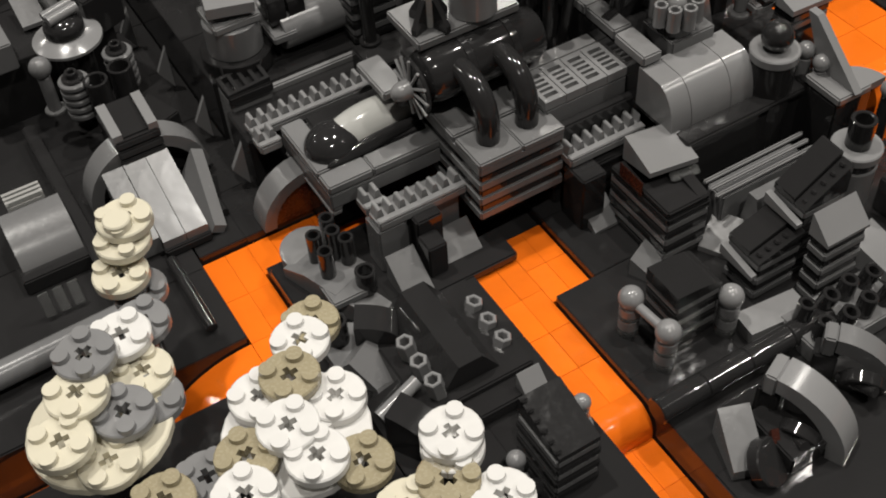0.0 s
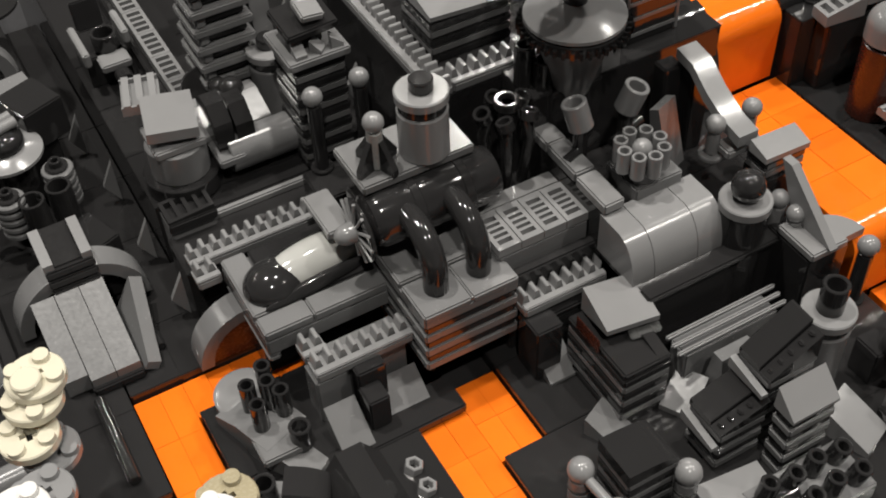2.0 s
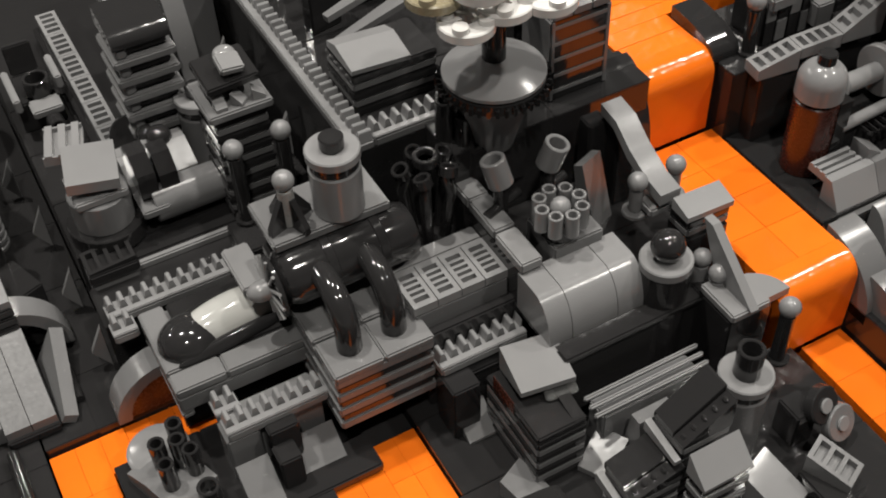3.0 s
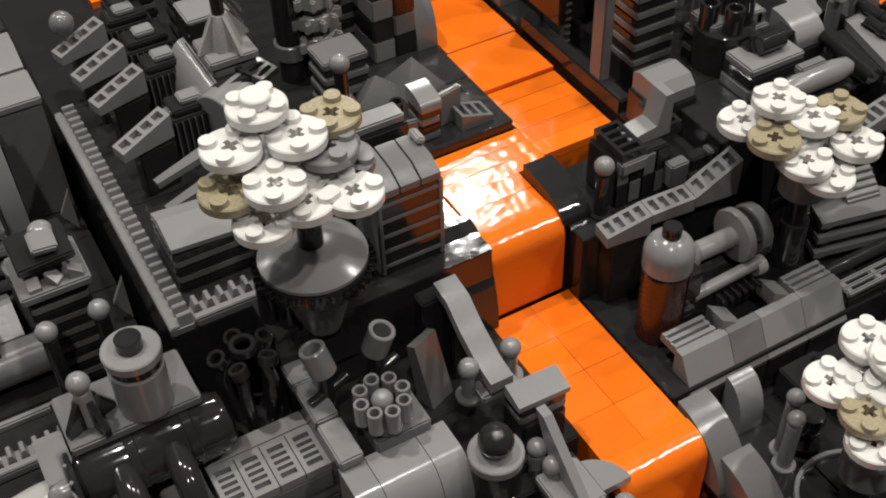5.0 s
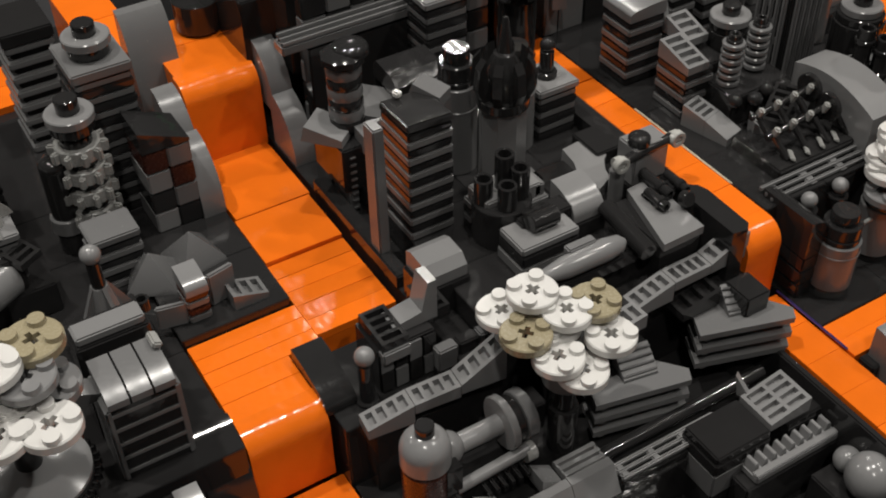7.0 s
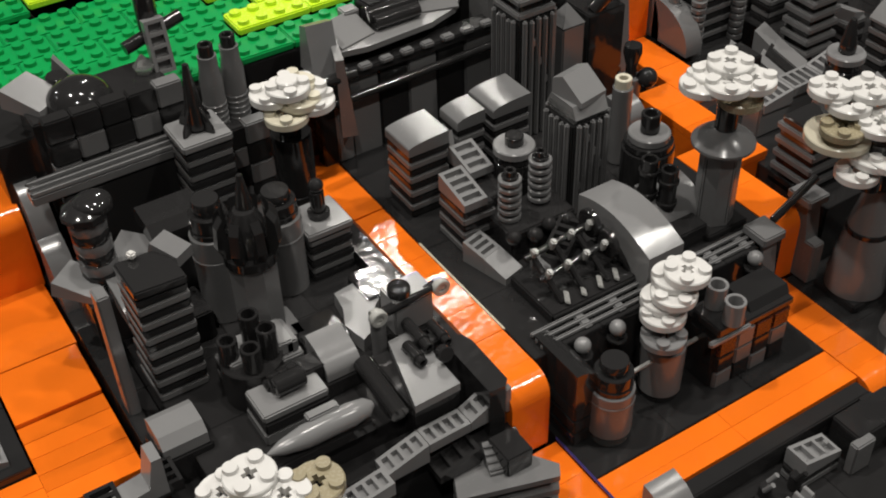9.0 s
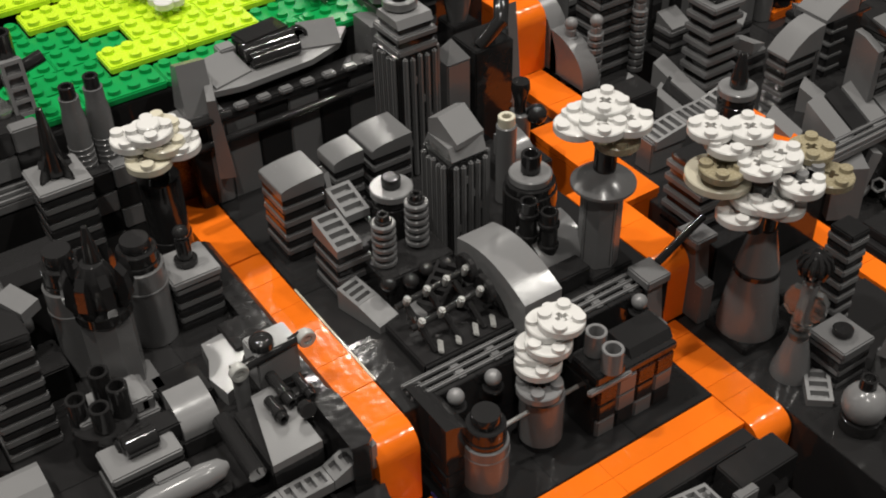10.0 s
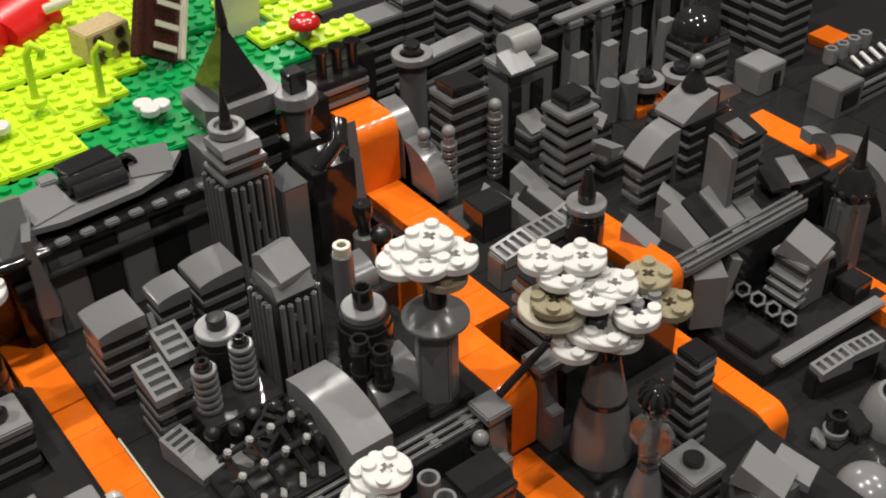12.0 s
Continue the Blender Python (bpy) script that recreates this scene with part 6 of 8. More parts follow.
rod = part("rod", pipe(BLACK, [(-1.8, -0.55, 2.5), (1.3, -0.45, 2.7)], 0.24), sp)
for sx, sz in ((-1.75, 2.5), (1.3, 2.7)):
    part("clip", tube(SHINY, 0.4, 0.18, 0.3, 12), rod, sx, -0.55, sz, 90)
    part("clip", tube(SHINY, 0.3, 0.14, 0.4, 10), rod, sx - 0.2, -0.5, sz, 0, 90)
lone("fan_plate", plan(LIT_GREY, [(0.4, 3.3), (2.2, 3.6), (2.9, 2.5), (2.2, 2.2), (1.6, 1.7), (1.2, 1.1), (1.0, 0.5), (0.05, 0.0), (-0.2, 1.2), (0.25, 2.2)], 0.7), "pale grey fan-shaped plate with a curved side", "plate", 51.95, 35.6, 13.62, 0, 3, 0)
gn = thing("barrel_plate", "three black barrels lying on a tapered pale plate", "machine", 52.6, 32.6, 8.0)
part("wall", box(BLACK, 2.3, 3.4, 6.5), gn, 0.2, 0.1, 0)
part("plate", plan(LIT_GREY, [(-1.0, -1.9), (1.15, -1.85), (1.2, 1.9), (-0.05, 1.8)], 0.4), gn, 0, 0, 6.5)
for x, y, l, r in ((1.02, 0.2, 1.9, 0.26), (1.85, 0.1, 1.4, 0.2), (0.35, -0.35, 1.3, 0.24)):
    b_ = part("barrel", tube(BLACK, r, r * 0.55, l, 14), gn, x, y + l, 7.2, 90)
    part("ring", tube(BLACK, r + 0.06, r, 0.25, 14), b_, 0, 0, l * 0.6)
part("muzzle", cyl(BLACK, 0.36, 0.4), gn, 1.28, -0.3, 7.3, 70)
part("bracket", box(BLACK, 1.7, 0.6, 0.35), gn, 1.0, 0.9, 6.7)
lone("black_rod", pipe(BLACK, [(51.05, 34.0, 14.9), (51.05, 31.0, 14.5)], 0.4), "glossy black rod between plates", "rod", 0, 0, 0)
lone("rounded_kerb", plan(BLACK, [(-0.5, -1.8), (0.2, -1.9), (0.5, -1.6), (0.55, 1.0), (0.4, 1.5), (0.0, 1.8), (-0.5, 1.9)], 6.9), "tall glossy black kerb with a rounded end", "kerb", 54.95, 31.5, 8.0)
st3 = stack("striped_block", "striped block with a black post on its cap", "tower", 53.4, 41.8, 13.6, 2.2, 2.2, stripes(6, BLACK, GREY, 0.0, 0.08))
part("cap", box(LIT_GREY, 2.3, 2.3, 0.4), st3, 0, 0, 2.4)
part("post", cyl(BLACK, 0.34, 1.4, 14), st3, 0, 0, 2.8)
part("head", ball(BLACK, 0.36), st3, 0, 0, 4.1)
part("flange", cyl(BLACK, 0.52, 0.3), st3, 0, 0, 2.8)
drum(51.3, 41.4, 13.6, 4.1, 1.0, "grey drum tower with a black dished cap", 1.0)
lone("black_cowl", prism(BLACK, [(-1.1, 0), (1.1, 0), (1.1, 0.7), (0.8, 1.0), (-0.6, 0.9), (-1.1, 0.5)], 2.6, 0.06), "glossy black rounded hood on a block", "hood", 47.4, 44.2, 17.0)
lone("black_block", box(BLACK, 2.4, 2.0, 3.4), "black brick block under the cowl", "block", 47.4, 44.4, 13.6)
for x, y, h in ((50.6, 36.8, 1.2), (49.4, 42.6, 2.0), (46.2, 41.0, 1.6), (54.4, 38.6, 0.8), (49.6, 36.6, 0.6)):
    lone("black_block", box(BLACK, 2.0, 2.0, h), "black brick block between towers", "block", x, y, 13.6)
sq = stack("striped_tower", "striped tower with a finned black rocket", "tower", 50.0, 46.2, 13.6, 2.3, 2.3, stripes(15, BLACK, GREY, 0.0, 0.06))
part("cap", box(LIT_GREY, 2.4, 2.4, 0.4), sq, 0, 0, 6.0)
for i in range(4):
    part("fin", prism(BLACK, [(0.15, 0), (0.95, 0), (0.9, 0.3), (0.3, 1.3)], 0.16), sq, 0, 0, 6.4, 0, 0, 90 * i + 30)
part("rocket", cone(BLACK, 0.5, 0.14, 3.2), sq, 0, 0, 6.5)
# back wall of checks and rails
cw = thing("checkered_wall", "tall wall of black and grey bricks in checks", "wall", 46.2, 48.0, 13.6)
rnd = random.Random(5)
for i in range(1, 9):
    for j in range(7):
        if i < 6 or j < 4:
            part("brick", box(GREY if (i + j) % 2 and rnd.random() < 0.85 else BLACK, 1.25, 0.8, 1.15), cw, -3.0 + i * 1.27, 0, j * 1.17)
rl2 = thing("rail_pair", "pale double rail on a grey beam", "rail", 45.9, 47.2, 18.9)
for i in range(3):
    part("rail", box(LIT_GREY, 7.0, 0.16, 0.3), rl2, 0, -0.3 + i * 0.3, 0.1 * i)
part("beam", box(GREY, 7.0, 1.0, 0.5), rl2, 0, 0.1, -0.45)
part("beam", box(BLACK, 5.7, 0.8, 4.8), rl2, 0.65, 0.1, -5.3)
lone("black_cowl", dome(BLACK, 1.5, 1.3, 0.2), "glossy black dome on the back wall", "dome", 46.0, 49.4, 21.0)
lone("black_block", box(BLACK, 6.4, 2.6, 5.2), "black bricks behind the back wall", "block", 46.8, 50.0, 16.0)
lone("black_block", box(BLACK, 3.9, 1.2, 3.4), "black bricks behind the flasks", "block", 52.0, 50.7, 16.0)
tcs = thing("twin_flasks", "two grey ribbed flasks with black collars", "flasks", 51.9, 48.8, 16.0)
for dx in (0, 1.2):
    part("flask", spin(GREY, [(0.55, 0), (0.55, 3.4), (0.45, 4.0), (0.45, 4.6)], 18), tcs, dx, 0.2 * dx, 1.2)
    for k in range(5):
        part("rib", cyl(GREY, 0.58, 0.12), tcs, dx, 0.2 * dx, 2.0 + k * 0.3)
    part("collar", tube(BLACK, 0.36, 0.22, 0.8, 14), tcs, dx, 0.2 * dx, 5.6)
part("block", box(BLACK, 2.6, 1.6, 1.4), tcs, 0.5, 0, 0)
sm = thing("slotted_mast", "light grey slotted mast with black pipe arms", "mast", 50.2, 50.4, 21.0)
part("mast", slotted(LIT_GREY, 1.0, 2.6, 0.5, 0.5, 4), sm, 0, 0, 1.2, 80)
part("pipe", tube(BLACK, 0.5, 0.35, 1.8, 16), sm, 0, 0.6, 1.8)
part("arm", pipe(BLACK, [(-1.4, 0.4, 1.2), (1.6, 0.8, 1.8)], 0.32), sm)
part("crystal", spin(CLEAR, [(0.4, 0), (0.5, 0.3), (0.05, 0.9)], 7), sm, -0.9, -0.3, 0.2)
fr = thing("folded_roof", "pale folded roof with a black knob", "roof", 44.3, 50.6, 21.0)
part("roof", prism(LIT_GREY, [(-1.2, 0), (1.2, 0), (1.0, 1.0), (-1.2, 0.5)], 1.8, 0.05), fr, 0, 0, 0, 0, 0, 30)
part("knob", cyl(BLACK, 0.5, 0.5), fr, 1.3, 0.4, 0.4)
part("fin", prism(LIT_GREY, [(-0.6, 0), (0.6, 0), (0.3, 1.3)], 0.4), fr, 1.8, 1.2, 0, 0, 0, 60)
blossom("brick_tree", "cream tree of round plates over the canal", 54.0, 45.2, 13.6, [
    (-0.2, -0.8, 7.8, W, 30), (-0.8, -0.3, 7.4, W, 0), (0.7, -0.6, 7.3, W, 15), (0.8, -1.1, 6.9, W, 40), (-0.6, -1.2, 6.7, C_, 20), (0.2, -1.0, 7.2, C_, 0), (0.3, -0.3, 7.5, C_, 20)], [(0.95, 3.2, 2.0, BLACK), (1.0, 2.0, 0, BLACK), (0.5, 2.0, 5.0, BLACK)])
part("round_top", cyl(WHITE, 0.5, 0.3), bpy.data.objects[TREES[-1]], -0.2, -0.8, 8.2)
lone("black_beam", pipe(BLACK, [(54.2, 47.0, 19.6), (58.6, 47.3, 19.2)], 0.3), "black rod across the canal mouth", "rod", 0, 0, 0)
pa = thing("portal", "black and grey portal over the canal end", "portal", 56.5, 48.4, 14.0)
part("pier", box(BLACK, 0.9, 1.4, 5.0), pa, -1.6, 0, 0)
part("pier", box(GREY, 0.9, 1.4, 5.0), pa, 1.5, 0, 0)
part("lintel", box(GREY, 4.2, 1.5, 0.6), pa, 0, 0, 4.6)
part("panel", prism(GREY, [(-0.7, 0), (0.7, 0), (0.7, 2.2), (0.1, 2.4)], 1.5, 0.03), pa, 0.95, 0.2, 5.2, 0, 4)
part("backing", box(BROWN, 2.2, 0.4, 4.4), pa, 0, 0.6, 0.1)

# ---- the high block with ribbed skyscrapers ----
def bow_house(x, y, z, w, d, n, label="striped grey building under a curved roof"):
    ob = stack("curved_roof_house", label, "building", x, y, z, w, d, stripes(n, BLACK, GREY, 0.06, 0.0), 0, 0.4, "curved roof houses")
    part("roof", bow(GREY, w, d, 0.7, 0.4), ob, 0, 0, n * 0.4, 0, 0, -90 if abs(w - d) < 0.01 else 0)
    return ob
bow_house(59.3, 42.8, 14, 2.2, 2.2, 9)
bow_house(62.0, 43.0, 14, 1.6, 1.6, 9)
bow_house(64.3, 43.2, 14, 2.2, 2.2, 9)
sk = stack("slotted_roof_house", "striped house under pale slotted roof bricks", "building", 59.7, 39.2, 14, 1.8, 2.2, stripes(6, GREY, BLACK, 0.0, 0.08))
part("roof", slotted(LIT_GREY, 1.3, 2.2, 0.4, 0.9, 4), sk, -0.2, 0, 2.4)
part("block", box(BLACK, 1.4, 2.0, 2.2), sk, 1.4, 0.4, 0)
part("roof", slotted(LIT_GREY, 1.3, 1.8, 0.4, 0.9, 3), sk, 1.3, 1.6, 2.5)
part("fin", prism(LIT_GREY, [(-0.3, 0), (0.3, 0), (0.2, 1.6)], 0.3), sk, 1.1, 2.9, 2.2)
sv = thing("slotted_ramp", "pale slotted ramp brick with a curved foot", "ramp", 59.35, 36.8, 14, 14)
part("ramp", slotted(LIT_GREY, 1.2, 1.3, 0.85, 1.15, 3), sv, 0, 0.5, 0)
part("foot", prism(LIT_GREY, [(-0.65, 0), (0.65, 0), (0.65, 0.85), (-0.65, 0.4)], 1.2), sv, 0, -0.8, 0)
turret(62.7, 39.7, 14, 3.0, BLACK, LIT_GREY)
coil(60.9, 37.5, 15.7, 6)
coil(62.8, 37.8, 15.8, 6)
lone("black_block", box(BLACK, 3.6, 2.2, 1.7), "black machinery under the coils", "block", 62.0, 37.4, 14)
for x, y in ((60.3, 36.3), (61.2, 35.9), (62.2, 36.2), (63.1, 36.0)):
    lone("black_bead", ball(BLACK, 0.36), "small glossy black ball joint", "ball", x, y, 15.2, group="ball joints")
def ribbed(x, y, z, w, h, label):
    """A square skyscraper with upright ribs on all sides and a dark notch at the corners."""
    ob = thing("ribbed_skyscraper", label, "skyscraper", x, y, z, 0, "ribbed skyscrapers")
    part("core", box(BLACK, w - 0.3, w - 0.3, h), ob)
    for k in range(4):
        a = 90 * k
        for i in range(5):
            o = (-2 + i) * (w - 0.7) / 4.6
            c_, s_ = math.cos(radians(a)), math.sin(radians(a))
            px_, py_ = o, -(w / 2 - 0.06)
            part("rib", box(GREY, 0.27, 0.3, round(h - 0.1 * (i % 2), 2)), ob, px_ * c_ - py_ * s_, px_ * s_ + py_ * c_, 0, 0, 0, a)
            if i < 4:
                part("rung", box(GREY, 0.3, 0.16, 0.5), ob, (px_ + 0.2) * c_ - py_ * s_ * 0.95, (px_ + 0.2) * s_ + py_ * c_ * 0.95, h * (0.25 + 0.17 * ((i * 3) % 4)), 0, 0, a)
    return ob
t1 = ribbed(65.65, 38.85, 14, 2.5, 5.1, "grey ribbed skyscraper under a faceted roof")
part("clear_cap", prism(CLEAR, [(-1.0, 0), (1.0, 0), (0.8, 0.5), (-0.8, 0.5)], 2.0), t1, 0, 0, 5.1)
part("cap", prism(LIT_GREY, [(-1.1, 0), (1.1, 0), (0.8, 0.6), (-0.8, 0.6)], 1.9), t1, 0, 0, 5.3)
part("roof", prism(LIT_GREY, [(-0.9, 0), (0.9, 0), (0.9, 0.9), (0.3, 1.2), (-0.9, 0.3)], 1.7, 0.05), t1, 0.05, 0, 5.8, 0, 0, 10)
t2 = ribbed(67.3, 45.4, 14, 2.6, 6.9, "tall grey ribbed skyscraper with a ring and spire")
for i, (w, m) in enumerate(((2.3, GREY), (2.0, BLACK), (2.3, GREY), (1.9, BLACK))):
    part("plate", box(m, w, w, 0.36), t2, 0, 0, 6.9 + i * 0.36)
part("cap", prism(LIT_GREY, [(-1.0, 0), (1.0, 0), (0.8, 0.4), (-0.8, 0.4)], 2.0), t2, 0, 0, 8.3)
part("ring", tube(LIT_GREY, 0.85, 0.55, 0.4, 24), t2, 0, 0.4, 8.8)
part("drum", cyl(GREY, 0.7, 0.4), t2, 0, 0.4, 8.6)
part("spire", cone(BLACK, 0.34, 0.06, 2.4, 14), t2, 0, 0.4, 8.8)
pm = thing("piston_machine", "black rods with silver clips beside an arch", "machine", 61.4, 33.6, 14)
for j, (yy, zz) in enumerate(((0.9, 1.9), (-0.2, 1.5))):
    part("rod", pipe(BLACK, [(-1.8, yy, zz), (2.1, yy + 0.1, zz + 0.3)], 0.15), pm)
    for i in range(4):
        part("clip", box(SILVER, 0.32, 0.34, 0.6), pm, -1.4 + i * 1.0, yy, zz - 0.1 + i * 0.08, 20, 0, 10)
        part("lever", pipe(BLACK, [(-1.4 + i * 1.25, yy, zz), (-1.2 + i * 1.25, yy - 0.9, zz - 0.9)], 0.16, 8), pm)
for i in range(4):
    part("bracket", box(SILVER, 0.8, 0.3, 0.14), pm, -1.0 + i * 0.9, -1.1, 0.7, 30, 0, 60)
part("wheel", cyl(BLACK, 0.7, 0.3), pm, 1.7, 1.0, 2.2, 0, 90)
part("wheel", cyl(BLACK, 0.7, 0.3), pm, 1.8, -0.2, 1.8, 0, 90)
part("bed", box(BLACK, 5.4, 3.2, 0.6), pm, 0.6, 0, 0)
lone("slotted_vent", slotted(BLACK, 1.2, 2.2, 0.6, 1.4, 5), "black slotted vent among machinery", "vent", 62.2, 35.2, 14.4, 0, 0, -60)
lone("grey_slope", slope(LIT_GREY, 1.0, 1.2, 1.0), "small pale roof brick", "slope", 61.0, 34.9, 14.2, 0, 0, 60, group="grey slopes")
ar = thing("arched_hall", "smooth grey arched roof beside the machine", "hall", 65.5, 34.3, 14)
n = 12
prof = [(-2.6, 0), (2.4, 0)] + [(2.4 - 5.0 * i / n, 2.0 + 1.15 * math.sin(math.pi * (0.22 + 0.68 * i / n)) - 0.3) for i in range(n + 1)]
part("vault", prism(LIT_GREY, [(round(a, 3), round(b, 3)) for a, b in prof], 2.0, 0.03), ar, -0.6, -0.4, 0)
part("floor", box(BLACK, 3.6, 3.4, 1.0), ar, 1.4, 0, 0)
part("low_arch", bow(GREY, 2.6, 2.2, 1.6), ar, 2.6, 0.4, 0.4)
bt = turret(68.2, 36.6, 14, 3.3, BLACK, LIT_GREY, BLACK, "black round turret with grey disc and tall black tube", 1.25)
part("tube", tube(BLACK, 0.46, 0.3, 0.9, 16), bt, 0, 0, 4.2)
for x, y, h in ((66.9, 35.0, 3.6), (67.5, 34.3, 3.2)):
    o = thing("black_pipe", "ringed glossy black upright pipe", "pipe", x, y, 14.4, 0, "ringed pipes")
    part("pipe", tube(BLACK, 0.42, 0.28, h, 16), o)
    for k in range(2):
        part("ring", cyl(BLACK, 0.5, 0.25, 16), o, 0, 0, h - 0.8 - 1.2 * k)
dp = thing("dish_pillar", "grey eight-sided pillar under a grey dish", "pillar", 69.8, 33.5, 14)
part("foot", box(BLACK, 2.5, 2.3, 0.4), dp)
part("shaft", spin(GREY, [(0.95, 0.4), (0.95, 4.2), (0.5, 4.3)], 8), dp)
for i in range(4):
    part("rib", box(BLACK, 0.3, 0.12, 3.6), dp, 0.88 * math.cos(radians(90 * i)), 0.88 * math.sin(radians(90 * i)), 0.5, 0, 0, 90 * i + 90)
part("dish", dish(GREY, 1.45, 0.75), dp, 0, 0, 4.75)
part("underside", spin(GREY, [(0.5, 4.2), (1.3, 4.55), (0, 4.6)], 30), dp)
part("stem", cyl(BLACK, 0.5, 1.4), dp, 0, 0, 5.3)
blossom("brick_tree", "white flat-topped tree with a khaki leaf", 69.8, 33.5, 20.6, [
    (0.1, 0.4, 1.6, W, 0), (-1.3, 0.5, 1.0, W, 40), (0.45, -0.75, 1.2, W, 20), (-0.7, -0.4, 1.25, W, 10), (-0.55, 0.6, 1.2, W, 0), (0.1, -0.5, 0.3, K, 15), (0.6, 0.3, 0.8, W, 30)], [(0.5, 1.8, 0, BLACK)])
wsx = thing("lamp_post", "grey post topped with a pale clear stud", "post", 69.3, 39.9, 14)
part("post", cyl(GREY, 0.5, 4.4), wsx)
part("stud", tube(CREAM, 0.42, 0.22, 0.5, 18), wsx, 0, 0, 4.4)
bo2 = thing("black_bottle", "glossy black bottle on a grey foot", "bottle", 72.2, 42.6, 13.6)
part("foot", cyl(GREY, 0.55, 3.0), bo2)
part("bottle", spin(BLACK, [(0.3, 3.0), (0.3, 3.6), (0.5, 4.4), (0.45, 4.8), (0, 4.9)], 18), bo2)
part("arch", bow(GREY, 1.4, 1.6, 1.2), bo2, -1.4, -1.4, 1.6)
part("block", box(BLACK, 2.6, 3.0, 1.6), bo2, -1.2, -1.2, 0)
part("ball", ball(BLACK, 0.55), bo2, 0.6, -0.6, 2.4)
py = thing("pointed_pillar", "grey square pillar with a pointed cap", "pillar", 69.6, 44.9, 14)
part("shaft", box(GREY, 1.4, 1.4, 5.6), py)
part("cap", spin(GREY, [(0.98, 0), (0.02, 1.0)], 4), py, 0, 0, 5.6, 0, 0, 45)
sg = thing("toothed_screen", "grey panels with toothed edges round a black core", "panel", 72.0, 45.6, 13.6)
part("core", box(BLACK, 2.4, 2.2, 6.0), sg)
part("panel", prism(GREY, [(-0.9, 0), (0.6, 0), (0.9, 7.0), (0.0, 7.6)], 0.6), sg, 1.5, -0.4, 0)
for i in range(14):
    part("tooth", box(GREY, 0.3, 0.16, 0.22), sg, 1.1, -1.3 + 0.06 * i, 0.4 + i * 0.45)
part("claw", pipe(BLACK, [(-0.6, -0.6, 6.0), (0.4, -1.0, 7.2), (1.0, -0.2, 7.8)], 0.4), sg)
bxt = thing("box_turret", "black cube on a pale round collar", "turret", 72.4, 48.4, 16.5)
part("collar", cyl(LIT_GREY, 1.1, 0.7), bxt, 0, 0, 4.8)
part("neck", spin(GREY, [(0.5, 2.6), (0.9, 4.8)], 12), bxt)
part("shaft", box(BLACK, 1.6, 1.6, 2.8), bxt)
part("cube", box(BLACK, 1.0, 1.0, 1.1), bxt, 0, 0, 5.5)
rl3 = thing("rail_pair", "pale double rail along a black wall", "rail", 64.3, 31.5, 14)
for i in range(3):
    part("rail", box(LIT_GREY, 12.6, 0.18, 0.3), rl3, 0, -0.36 + i * 0.36, 0.06 * i)
for i in range(7):
    part("tie", box(GREY, 0.5, 1.0, 0.2), rl3, -5.6 + i * 1.85, 0, 0)
for x in (59.8, 61.7, 64.9, 69.8):
    knob_ball(x, 30.5, 13.2, 0.3, 0.38, BLACK, LIT_GREY, "pale ball on the edge of the wall")
pr = thing("canal_pier", "grey tapered pier beside the fall", "pier", 70.8, 30.6, 10, 0, "canal piers")
part("pier", prism(GREY, [(-0.5, 0), (0.8, 0), (0.8, 4.6), (0.1, 4.6)], 0.9), pr)
part("cap", box(GREY, 1.4, 1.5, 0.5), pr, 0.0, 0.5, 4.3)
part("block", box(GREY, 0.8, 0.7, 2.4), pr, -0.1, -0.5, 0)
copy_thing(pr, pose(74.5 * S, 31.4 * S, 10 * S, 0, 0, 0))
lone("black_lever", pipe(BLACK, [(71.4, 31.2, 14.9), (74.6, 31.8, 15.6)], 0.2), "thin black lever across the canal", "lever", 0, 0, 0)
bk2 = thing("black_bank", "glossy black curved bank of stacked bricks by the fall", "bank", 58.9, 30.2, 10.0)
part("curved_brick", bow(BLACK, 3.0, 1.6, 2.0), bk2, 0, 0, 2.4, 0, 0, 90)
for i in range(3):
    part("brick", box(BLACK, 1.6, 3.0, 0.8), bk2, 0, 0, i * 0.8)
drum(59.95, 28.6, 10.5, 2.5, 1.2, "squat grey drum tower with a black cap", 0.98)
lone("clear_drum", cyl(CLEAR, 0.9, 0.5), "clear round foot under a drum tower", "foot", 59.95, 28.6, 10.0)
gf = thing("planter_drum", "grey drum with a clear collar", "drum", 63.4, 29.3, 10.0)
part("foot", cyl(BLACK, 0.9, 0.4), gf)
part("drum", cyl(GREY, 0.98, 2.6), gf, 0, 0, 0.4)
part("collar", cyl(CLEAR, 0.9, 0.5), gf, 0, 0, 3.0)
blossom("brick_tree", "small white tree of stacked round plates", 63.4, 29.3, 13.0, [(-0.5, -0.4, 0.7, G_, 0), (-0.3, 0.0, 1.6, W, 20), (0.2, 0.0, 2.5, W, 40), (0.9, 0.1, 3.3, W, 0), (0.0, 0.4, 2.0, W, 25), (0.6, 0.5, 2.9, W, 10)], [(0.4, 2.0, 0, BLACK)])
for x0 in (61.9, 65.6):
    lone("thin_rod", pipe(SILVER, [(x0 - 1.0, 29.2, 12.2), (x0 + 0.9, 29.0, 12.6)], 0.1), "thin grey rod between drums", "rod", 0, 0, 0)
hc = thing("checkered_house", "black roofed house, checkered front in grey and reflected canal brown", "house", 66.9, 28.9, 10.0)
part("body", box(BLACK, 4.6, 2.0, 3.0), hc, 0.6, 0.2, 0)
